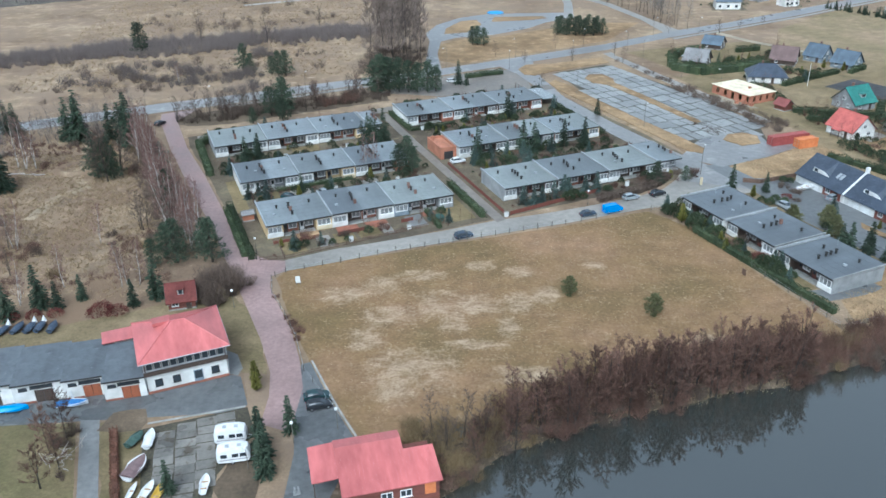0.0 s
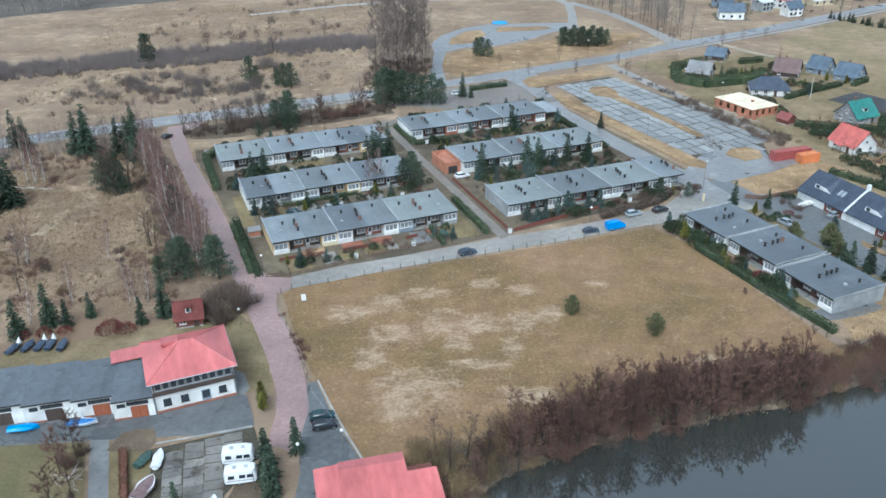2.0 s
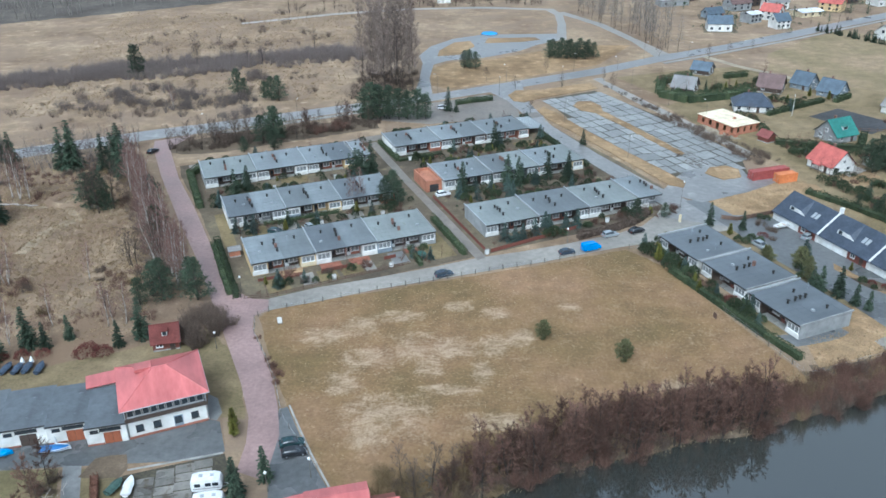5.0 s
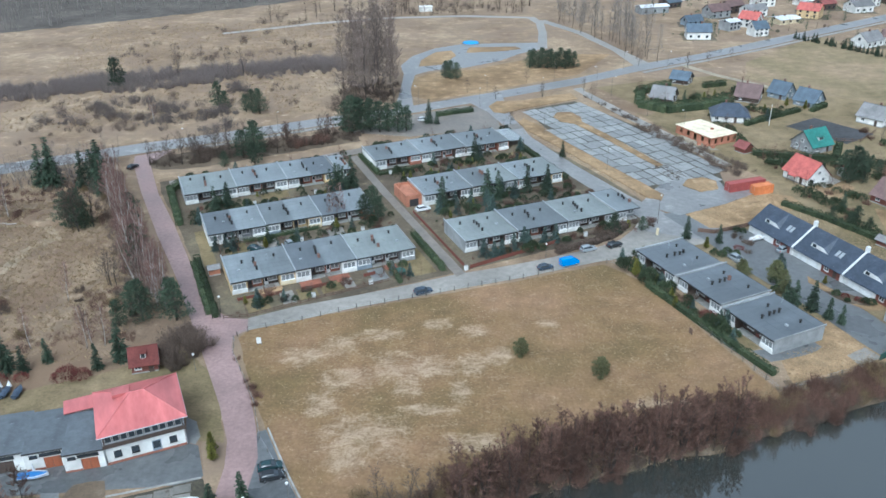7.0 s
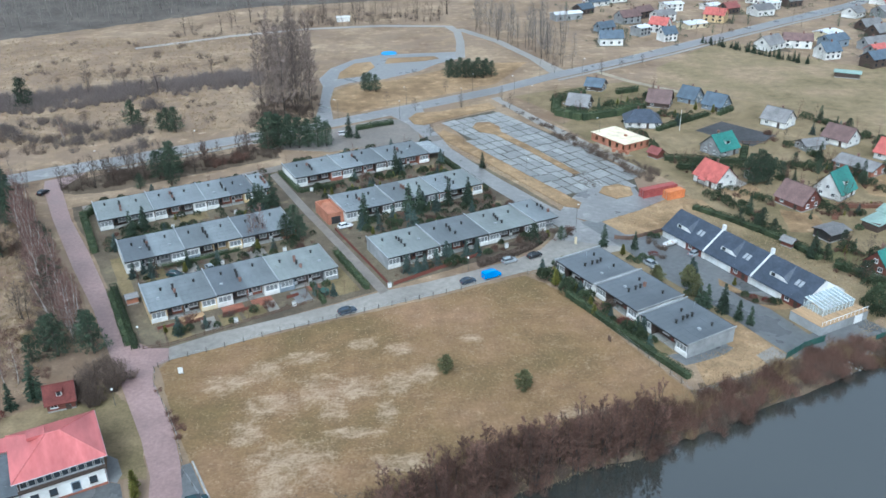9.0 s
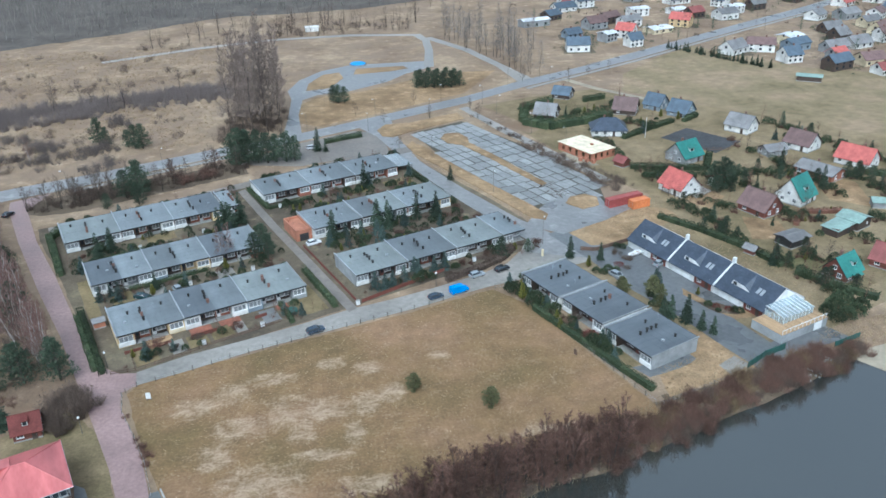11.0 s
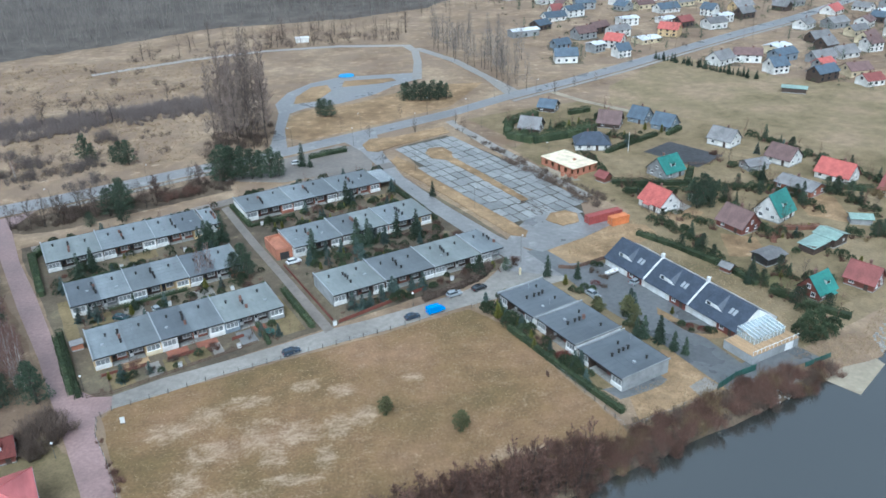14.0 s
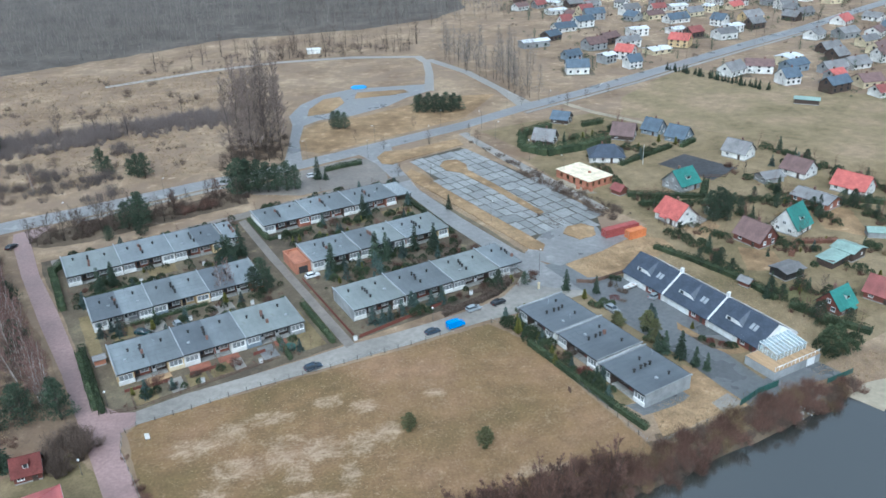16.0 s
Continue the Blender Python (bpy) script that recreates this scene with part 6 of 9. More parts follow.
def tufts(name, mat, label, spots, h=0.35, w=0.12, blades=4, spread=0.25):
    s = Shape()
    for x, y in spots:
        z = ground_z(x, y) if y < 200 else 0.0
        k = pr.uniform(0.6, 1.4)
        for b in range(blades):
            a = pr.uniform(0, 6.28)
            bx, by = x + math.cos(a) * spread * 0.3, y + math.sin(a) * spread * 0.3
            tri(s, (bx, by, z), (x + math.cos(a) * spread * k, y + math.sin(a) * spread * k, z + h * k * pr.uniform(0.6, 1.2)), w, a + pr.uniform(-0.5, 0.5) + 1.57)
    return single(name, s, M[mat], label, "grass", kind="stuff")


def inside(p, poly):
    x, y = p
    c_ = False
    for (x0, y0), (x1, y1) in zip(poly, poly[1:] + poly[:1]):
        if (y0 > y) != (y1 > y) and x < (x1 - x0) * (y - y0) / (y1 - y0) + x0:
            c_ = not c_
    return c_


def scatter(poly, n, keep=None):
    xs_, ys_ = [p[0] for p in poly], [p[1] for p in poly]
    out = []
    while len(out) < n:
        p = (pr.uniform(min(xs_), max(xs_)), pr.uniform(min(ys_), max(ys_)))
        if inside(p, poly) and (keep is None or keep(*p)):
            out.append(p)
    return out


# far woods and far thickets: joined masses
def woods(name, label, spots, kinds, mat, scale, most=330):
    tv, tf, off = [], [], 0
    base = []
    for k in kinds:
        for _, tm, cm, _, _ in KINDS[k][:3]:
            pair = []
            for me in (tm, cm):
                if me is None:
                    continue
                co = np.empty(len(me.vertices) * 3)
                me.vertices.foreach_get("co", co)
                pair.append((co.reshape(-1, 3), [tuple(p.vertices) for p in me.polygons]))
            base.append(pair)
    pairs = base
    for x, y in spots:
        a, sc = pr.uniform(0, 6.28), pr.uniform(*scale)
        ca, sa = math.cos(a) * sc, math.sin(a) * sc
        for co, fs in pr.choice(pairs):
            keep = fs if len(fs) < most else fs[:: -(-len(fs) // most)]
            q = np.empty_like(co)
            q[:, 0], q[:, 1], q[:, 2] = co[:, 0] * ca - co[:, 1] * sa + x, co[:, 0] * sa + co[:, 1] * ca + y, co[:, 2] * sc
            tv.append(q)
            tf += [tuple(i + off for i in f) for f in keep]
            off += len(co)
    me = bpy.data.meshes.new(name)
    me.from_pydata(np.concatenate(tv).tolist(), [], tf)
    me.materials.append(mat)
    me.update()
    return tagged(new(name, me), label, "woods", "", "stuff")




COTS = [(o.matrix_basis.translation.x, o.matrix_basis.translation.y) for o in scene.objects if o.parent is None and o.name.split(".")[0] in ("cottage", "shed", "barn", "unfinished_house")]
# bank of the lake
for x in np.arange(-3, 121, 1.45):
    for k in range(1 + int(pr.random() < 0.55)):
        xx = x + pr.uniform(-1, 1)
        wide = 11 if xx < 60 else 8.5
        yy = shore_y(xx) + pr.uniform(-0.4, wide)
        if 112 < xx:
            yy = shore_y(xx) + pr.uniform(-1, 2)
        kind = pr.choice(("bush", "bush", "brownbush", "tanbush", "bush") if xx > 58 else ("bush", "bush", "brownbush", "bush", "tanbush") if xx > 12 else ("tanbush", "tanbush", "tanbush", "brownbush"))
        plant(kind, xx, yy, pr.uniform(0.8, 1.45), "shrubs on the lake bank")
woods("bank_brush", "tangled red-brown brush on the lake bank", [(x, shore_y(x) + pr.uniform(-0.3, 9.5 if x < 62 else 7.0)) for x in [pr.uniform(-4, 112) for _ in range(60)] + [pr.uniform(58, 114) for _ in range(80)]], ("bush", "brownbush"), M["redtwig"], (0.7, 1.25), 700)
woods("waterside_brush", "low dark brush at the water's edge", [(x, shore_y(x) + pr.uniform(-0.3, 2.2)) for x in [pr.uniform(-2, 114) for _ in range(110)]], ("brownbush", "bush"), M["twig"], (0.4, 0.75), 420)
for i in range(64):
    x = 4 + 56 * (i / 63) ** 0.9 + pr.uniform(-1, 1)
    plant("alder", x, shore_y(x) + pr.uniform(0.2, 7.0), pr.uniform(0.8, 1.3), "bare trees on the lake bank")
for x, y, k in ((48, 110, 1.35), (50, 111.5, 1.3), (52, 110.5, 1.3), (54, 112, 1.2), (27, 109.5, 1.15), (23, 107, 1.1), (21, 104, 1.05), (35, 110, 1.1), (38, 111, 1.1)):
    plant("alder", x, y, k, "bare trees on the lake bank")
for x, y, k in ((-4, 95, 1.2), (0, 97, 1.1), (3, 93, 1.2), (-1, 91, 1.2), (6, 98, 1.0), (9, 101, 1.0), (-6, 98, 0.8), (12, 103, 0.9)):
    plant("tanbush", x, y, k * 1.4, "shrubs on the lake bank")
for x, y, k in ((-3, 96.5, 0.9), (1.5, 95.5, 1.0), (-1, 93.5, 0.9), (5, 96, 0.85)):
    plant("bare", x, y, k, "bare trees beside the boat house")
tufts("reeds", "reed", "dry reeds and dead grass on the lake bank", [(x, shore_y(x) + (pr.gauss(4.5, 3.0) if x < 58 else pr.gauss(7.0, 2.2))) for x in [pr.uniform(-6, 100) for _ in range(3600)]], 0.7, 0.1, 4, 0.4)
tufts("field_grass", "strawtuft", "tufts of dry grass in the field", scatter([(-34, 148), (46, 176), (69, 126), (40, 113), (5, 100), (-15, 100), (-28, 130)], 2200), 0.22, 0.1, 3, 0.28)
tufts("verge_grass", "strawtuft", "tufts of bleached grass on the verges", scatter([(79, 208), (108, 222), (106, 214), (97, 202), (81, 200)], 900) + scatter([(39, 293), (43, 287), (55, 258), (69, 229), (72, 218), (66, 217), (53, 246), (38, 279)], 1300) + scatter([(52, 298), (60, 297), (78, 243), (76, 242)], 400) + scatter([(74, 128), (75, 137), (92, 142), (95, 133)], 500) + scatter([(104, 205), (112, 207), (124, 175), (132, 158), (122, 150), (110, 175)], 900), 0.3, 0.14, 3, 0.35)
tufts("scrub_grass", "strawtuft", "tussocks of dry grass in the scrub", scatter([(-135, 150), (-66, 152), (-70, 176), (-92, 224), (-135, 226)], 4200), 0.5, 0.2, 4, 0.6)
tufts("meadow_grass", "strawtuft", "tufts of dry grass on the meadow", scatter([(-160, 290), (-40, 310), (-30, 480), (-190, 500)], 5200), 0.6, 0.3, 3, 0.7)
tufts("scrub_grass", "strawtuft", "tufts of brown grass on the scrubland", scatter([(-150, 130), (-60, 140), (-62, 172), (-96, 240), (-160, 235)], 4200), 0.5, 0.2, 3, 0.5)

# two young pines in the field
plant("pinebush", 23.1, 138.2, 1.0, label="round young pine standing in the field")
plant("pinebush", 37.7, 130.4, 1.15, label="round young pine standing in the field")

# trees of the scrubland and along the village street
for x, y, k in ((-79.5, 136.5, 1.0), (-83.8, 132.2, 0.95), (-76, 136.2, 0.62), (-72.6, 139.5, 0.6), (-57.8, 139.6, 1.0), (-61.4, 136.5, 0.62), (-24.6, 98.1, 0.72), (-26.6, 88.6, 0.8), (-28.6, 95.2, 0.85), (-27.4, 91.8, 0.8),
                (-115, 237.1, 1.55), (-111, 235.7, 1.7), (-113, 239.5, 1.4), (-101, 234, 1.35), (-97.8, 234, 1.5), (-95, 232.4, 1.75), (-96.5, 236.5, 1.5), (-93.5, 229, 1.4), (-115.6, 196.6, 1.6), (-118.5, 199, 1.55), (-121, 195, 1.4), (-138, 245, 1.3), (-134, 243, 1.2), (-119, 192, 1.3),
                (-39.3, 85.6, 0.6), (4.1, 292.6, 0.95), (7, 291, 0.55), (48, 253.5, 0.6), (78.6, 187.5, 0.55), (-23.0, 225.6, 1.15), (-20.8, 224.4, 1.0), (-24.6, 223.5, 0.9), (-37.5, 192.9, 0.6), (71.1, 190.4, 0.68)):
    plant("spruce", x, y, k)
for x, y, k in ((-58.2, 154.8, 1.25), (-61.4, 158.4, 1.0), (-50.8, 154.8, 1.2), (-53, 158.6, 1.0), (-62.8, 153, 0.8), (-67.7, 181.8, 1.25), (-69, 185, 1.1), (-66, 178, 1.0), (-78.3, 207.4, 1.15), (-80.5, 210, 1.0), (-94.2, 205, 1.25), (-92, 206.5, 1.35), (-89.7, 204.3, 1.15), (-79.5, 317.4, 1.2), (-76.5, 316, 0.9), (-64.5, 309.5, 1.05), (-61.5, 308.6, 1.1), (-67.4, 311.4, 0.8), (-131, 351, 1.7), (-62, 250.5, 0.7), (-57.6, 258.6, 1.25), (-53.6, 259.5, 1.4), (-54.5, 263, 1.2), (-52.6, 252.2, 0.85),
                (11.2, 356, 0.95), (13.4, 355, 1.0), (16, 354, 0.95), (-26, 285, 1.35), (-23.4, 283, 1.55), (-20.4, 283.5, 1.6), (-21.5, 287, 1.5), (-17, 284, 1.35), (-13.6, 283, 1.4), (-10.5, 283.5, 1.3), (-7, 283, 1.35), (-4, 283.5, 1.2),
                (52, 375.5, 0.95), (56, 374.5, 1.05), (60, 374, 1.0), (64, 373.5, 1.05), (68, 374, 0.9), (50, 372, 1.0), (54, 371, 1.0), (58, 370, 1.1), (62, 369.5, 1.0), (66, 369, 1.0), (70, 371, 0.9), (131.6, 228, 1.25), (134.5, 230, 1.1), (129.5, 230, 1.0), (-13.3, 206, 1.0), (-9.6, 205.4, 0.9), (-11, 208.4, 1.05), (53, 194, 0.75), (60.7, 195.5, 0.5)):
    plant("pine", x, y, k)
for x, y, k in ((-117, 212.2, 1.4), (-114.7, 213.2, 1.35), (-120, 214, 1.2), (-96.3, 162.3, 1.0), (-97.8, 163.4, 0.9), (-66.5, 144.2, 0.95), (-65.6, 145, 0.8), (-63.2, 145.2, 0.95), (-78.3, 144.5, 0.85), (-84, 137.2, 0.9), (-55.8, 162.2, 1.4), (-56.9, 160.9, 1.35), (-54.8, 160, 1.3), (-78.5, 164.5, 0.9), (-22, 205, 1.0), (-20.5, 206.5, 0.95), (-120, 160, 0.9), (-130, 175, 1.0), (-105, 250, 0.9), (-100, 300, 0.9)):
    plant("birch", x, y, k)
for x, y, k in ((-70.9, 171.1, 1.15), (-70.2, 171.6, 1.0), (-71.6, 171.5, 1.0), (-91, 202.8, 1.6), (-88, 205, 1.5), (-92.5, 203, 1.4), (-103, 172, 0.7), (-92, 150, 0.7), (-70, 152, 0.7), (-98, 162, 0.8), (-84.1, 250.7, 1.0), (-80.5, 252.3, 1.15), (-76.7, 253.5, 1.2), (-73, 256.5, 1.05), (-87, 253, 0.9), (-47, 263, 0.9), (-125, 228, 1.2), (-129, 232, 1.1)):
    plant("bare", x, y, k, "bare trees of the scrubland")
for i in range(44):
    f = (i + pr.random()) / 44
    plant("birch", -57 - 34 * f + pr.uniform(-3.2, 1.0), 162 + 69 * f + pr.uniform(-1, 1), pr.uniform(1.0, 1.45), "birches along the village street")
# bushes and bare saplings in the scrub
scrub = [(-190, 132), (-62, 146), (-52, 164), (-66, 184), (-90, 232), (-100, 258), (-190, 235)]
for x, y in scatter(scrub, 70):
    if not (-118 < x < -78 and 178 < y < 215):
        plant(pr.choice(("brownbush", "brownbush", "tanbush")), x, y, pr.uniform(0.5, 1.1), "shrubs of the scrubland")
for x, y in scatter([(-64, 168), (-60, 170), (-92, 240), (-100, 246)], 22):
    plant(pr.choice(("bare", "birch", "birch")), x, y, pr.uniform(0.6, 0.95), "saplings beside the village street")
woods("street_scrub", "brown scrub beneath the birches", scatter([(-62, 160), (-52, 158), (-66, 185), (-92, 240), (-104, 246), (-84, 205)], 90), ("brownbush",), M["twig"], (0.8, 1.5), 600)
woods("red_brush", "low purple-brown brush of the scrubland", scatter([(-76, 168), (-60, 172), (-60, 160), (-72, 160)], 40) + scatter([(-102, 164), (-90, 164), (-90, 157), (-102, 157)], 26) + scatter([(-86, 214), (-78, 206), (-82, 203), (-90, 210)], 26) + scatter([(-114, 216), (-107, 216), (-107, 210), (-114, 210)], 14) + scatter([(-128, 232), (-96, 238), (-98, 226), (-126, 220)], 60) + scatter([(-98, 140), (-58, 146), (-58, 150), (-98, 148)], 40), ("bush",), M["redtwig"], (0.35, 0.8), 360)
woods("road_thicket", "leafless thicket beside the main road", scatter([(-190, 198), (-122, 224), (-97, 240), (-97, 260), (-130, 245), (-190, 219)], 190), ("bare", "bare", "brownbush", "birch"), M["hazytwig"], (0.7, 1.25), 300)
woods("back_thicket", "leafless thicket behind the houses", scatter([(-90, 254), (-72, 251), (-60, 258), (-20, 275), (-20, 288), (-60, 272), (-84, 262)], 110), ("brownbush", "bush", "bare"), M["twig"], (0.4, 1.2), 700)
for x, y, k in ((-44, 270.6, 1.3), (-41, 270.4, 1.5), (-37.4, 271, 1.5), (-34.5, 272, 1.6), (-32, 273, 1.4)):
    plant("bush", x, y, k, "red-brown shrubs beside the main road")
for x, y in scatter([(-88, 254), (-74, 252), (-60, 259), (-26, 276), (-26, 284), (-60, 270), (-84, 261)], 22):
    plant(pr.choice(("bare", "alder", "bare")), x, y, pr.uniform(0.5, 1.05), "bare trees behind the houses")
for x, y, k in ((-66.7, 260.6, 1.8), (-63.5, 262.5, 1.6), (-70, 259, 1.4)):
    plant("brownbush", x, y, k, "dark shrubs behind the houses")
for x, y, k in ((-44.7, 138, 2.0), (-46, 141, 2.3), (-48.5, 145, 2.2), (-43, 142, 1.8), (-46.5, 148, 1.8), (-44.6, 144.6, 2.1), (-49, 141.4, 1.7), (-47.6, 137.6, 1.5)):
    plant("brownbush", x, y, k, "dark shrubs beside the village street")
for x, y, k in ((-66.5, 133, 1.15), (-63.5, 133.3, 0.9), (-75.2, 133.2, 0.7), (-79, 132.4, 0.7), (-83, 132, 0.6)):
    plant("redbush", x, y, k, "red shrubs along the lawn")
for x, y in ((-31.9, 108.6), (-32.4, 110.5)):
    plant("thuja", x, y, pr.uniform(0.9, 1.3), "thujas beside the club house")
for x, y, k in ((-58.2, 98.8, 0.9), (-56, 89, 0.6)):
    plant("brownbush", x, y, k, "leafless shrubs beside the path")
for x, y, k in ((-28.6, 126, 0.7), (-29.3, 128.5, 0.65), (-27.6, 123.5, 0.5), (-31, 131.5, 0.4), (-34.5, 139, 0.4)):
    plant("bush", x, y, k, "low red shrubs along the plot")
hedge([(-51.5, 98.3), (-46.4, 84.6), (-42, 73)], 1.0, 1.3, "low brown beech hedge beside the path", "beech")

# meadow north of the main road
ditch = ((-320, 300), (-185, 341), (-145, 355), (-99, 368), (-38, 388))
spots = []
for (x0, y0), (x1, y1) in zip(ditch, ditch[1:]):
    ln = math.hypot(x1 - x0, y1 - y0)
    for i in range(int(ln * 2.6)):
        f, w_ = pr.random(), pr.triangular(-17, 15, 0)
        spots.append((x0 + (x1 - x0) * f - w_ * 0.3, y0 + (y1 - y0) * f + w_))
woods("ditch_thicket", "dense dark brown thicket along the ditch", spots, ("brownbush",), M["hazytwig"], (1.2, 2.4), 300)
MS = [(cx + pr.gauss(0, 4.6), cy + pr.gauss(0, 3.2)) for cx, cy in ((-98.4, 315), (-84.4, 307.5), (-75.2, 308.5), (-74.6, 288.5), (-97.4, 299), (-77.4, 343), (-112, 322), (-118, 305), (-126, 318), (-135, 300)) for _ in range(11)]
woods("meadow_clumps", "dark clumps of leafless shrubs on the meadow", MS, ("brownbush", "tanbush"), M["hazytwig"], (0.6, 1.9), 500)
woods("meadow_scrub", "leafless shrubs scattered over the dry meadow", scatter([(-170, 262), (-50, 312), (-45, 352), (-150, 345)], 70) + scatter([(-150, 380), (-40, 400), (-20, 480), (-150, 480)], 40), ("brownbush", "tanbush"), M["twig"], (0.7, 1.7), 420)
for x, y, k in ((-79.3, 366.2, 1.4), (-112, 378.4, 1.5), (-103.4, 386, 1.1), (-86, 365, 1.1), (-110, 368, 1.0), (-112, 372, 0.9), (-95, 374, 1.0), (-60, 392, 1.1)):
    plant("bare", x, y, k, "bare trees along the ditch")
for x, y, k in ((-29, 314, 0.9), (-25, 319, 1.0), (-20, 312, 0.95), (-15, 317, 1.0), (-10, 322, 0.9), (-27, 328, 1.05), (-22, 333, 1.1), (-17, 327, 1.1), (-12, 335, 1.0), (-24, 343, 1.05), (-18, 346, 1.1), (-13, 351, 1.0), (-21, 321, 1.05), (-25, 336, 1.0), (-15, 341, 1.05), (-19, 336, 1.1)):
    plant("poplar", x, y, k * pr.uniform(1.0, 1.25), "group of tall poplars beyond the main road")
woods("poplar_undergrowth", "brown undergrowth beneath the tall poplars", scatter([(-34, 310), (-8, 318), (-10, 352), (-34, 352)], 60), ("brownbush",), M["twig"], (0.9, 1.8), 500)
for i in range(30):
    t_ = i / 29
    x, y = 72 + 30 * t_, 484 - 105 * t_
    plant("avenue", x + pr.uniform(2, 10), y + pr.uniform(-2, 2), pr.uniform(0.8, 1.1), "avenue of bare trees along the side road")
for x, y in scatter([(76, 490), (108, 392), (130, 440), (110, 520)], 26):
    plant("avenue", x, y, pr.uniform(0.6, 1.0), "bare trees north of the main road")
woods("track_thicket", "dark thicket beyond the meadow track", scatter([(-40, 503), (60, 505), (72, 540), (-40, 540)], 110) + scatter([(-110, 470), (-40, 492), (-20, 530), (-90, 520)], 40), ("brownbush", "bare"), M["twig"], (0.9, 1.7), 240)
for i, (x, y) in enumerate(((31, 322), (50, 324), (68, 331), (69, 319), (34, 289), (100, 372), (121, 366), (133, 375), (146, 383), (20, 333), (46, 346), (70, 379))):
    plant("bare", x, y, pr.uniform(0.5, 0.9), "bare roadside trees")
woods("lane_hedge", "dense brown leafless hedge between car park and gardens", [(79 + 20 * f + pr.gauss(0, 0.9), 285 - 51 * f + pr.gauss(0, 0.9)) for f in [pr.random() for _ in range(55)]], ("brownbush", "bush"), M["twig"], (0.5, 1.05), 600)
woods("lane_scrub", "brown scrub along the sandy lane", scatter([(64, 330), (70, 318), (100, 250), (106, 236), (100, 234), (94, 250)], 70), ("brownbush",), M["twig"], (0.4, 1.0), 500)

# the estate: hedges
HG = "clipped dark green garden hedge"
hedge([W(17.5, 160), W(17.2, 190)], 1.4, 1.6, HG)
hedge([W(15.5, 214), W(15.6, 240), W(20, 245)], 1.8, 2.2, HG)
hedge([W(71.6, 160), W(71.8, 182)], 1.3, 1.6, HG)
hedge([W(77.4, 228), W(77, 246)], 1.5, 1.5, HG)
hedge([W(77.5, 227.5), W(92, 228)], 1.2, 1.2, HG)
hedge([W(128.6, 200), W(129.3, 232)], 1.3, 1.6, "clipped brown-green beech hedge", "hedge")
hedge([W(30, 196), W(50, 196.5)], 1.0, 1.0, HG)
hedge([W(20, 217), W(42, 218.5)], 1.0, 1.2, HG)
hedge([W(44, 245), W(64, 246)], 1.2, 1.6, HG)
hedge([W(112.0, 134), W(112.4, 118), W(112.8, 105), W(113.5, 94.5)], 1.5, 1.6, "long clipped hedge along the fence of the plot")
hedge([(7, 300.4), (14, 303.6), (21, 306)], 2.2, 1.7, "dark evergreen hedge beside the parking ground")
hedge([W(60, 158.5), W(60.3, 168)], 1.0, 1.5, HG)
hedge([W(88, 180.8), W(120, 181.5)], 1.0, 1.1, HG)
hedge([(86, 308), (94, 300), (110, 304), (122, 310)], 4.5, 3.4, "tall dark conifer hedge round the cottage")
hedge([(86, 310), (90, 326), (104, 334)], 3.4, 3.0, "tall dark conifer hedge round the cottage")
hedge([(118, 333), (128, 336)], 2.2, 2.4, "tall dark conifer hedge")
hedge([(148, 297), (156, 303)], 2.0, 2.0, "evergreen hedge beside the court")
hedge([(118, 282), (132, 291), (144, 298)], 2.2, 1.8, "evergreen hedge beside the court")
hedge([(112, 244), (124, 238), (128, 240)], 2.0, 2.0, "dark hedge behind the red-roofed cottage")
for i in range(46):
    f = i / 45
    plant("spruce", 193 + 29 * f + pr.uniform(-1.5, 1.5), 421 - 52 * f + pr.uniform(-1, 1), pr.uniform(0.3, 0.6), "row of conifers at the pasture edge", "dark conifer in a row at the pasture")
hedge([(36.5, 183.2), (46, 187.9), (52.5, 192.2), (57, 198)], 1.6, 1.5, "dense brown leafless hedge along the street", "twig", dens=22, leaf=0.35)
hedge([W(16.4, 162), W(16.2, 188)], 1.6, 1.5, HG)
hedge([(104, 211), (112, 200), (119.9, 186), (123.4, 175)], 2.4, 1.6, "loose evergreen hedge at the garden lane", "hedge", dens=10, leaf=0.3)
hedge([(125, 171), (131, 162), (137, 155)], 2.4, 1.8, "loose evergreen hedge at the garden lane", "hedge", dens=10, leaf=0.3)
hedge([(140, 198), (146, 206), (158, 204)], 1.8, 1.5, "brown leafless hedge between gardens", "beech", dens=12)
hedge([(110, 252), (134, 245), (141, 258)], 2.2, 2.0, "dark evergreen hedge between cottages")
hedge([(180, 233), (192, 226), (200, 214)], 2.4, 2.2, "dark evergreen hedge behind the cottage")

# garden shrubs and small trees between the rows
for v0, v1, u0, u1, n in ((159.5, 166.5, 24, 70, 16), (184, 195.5, 22, 70, 30), (212.5, 226, 20, 70, 30), (160, 165.5, 80, 112, 18), (182, 197, 80, 130, 48), (214, 230, 80, 130, 44), (243, 249, 20, 70, 26), (161, 166, 112, 134, 14), (246.5, 252, 80, 132, 22)):
    for i in range(n):
        x, y = W(pr.uniform(u0, u1), pr.uniform(v0, v1))
        kind = pr.choice(("evergreen", "evergreen", "brownbush", "bush", "thuja", "bluespruce", "evergreen"))
        plant(kind, x, y, pr.uniform(0.6, 1.4) if kind == "evergreen" else pr.uniform(0.45, 0.95) if kind != "bluespruce" else pr.uniform(0.6, 1.05), "garden shrubs")
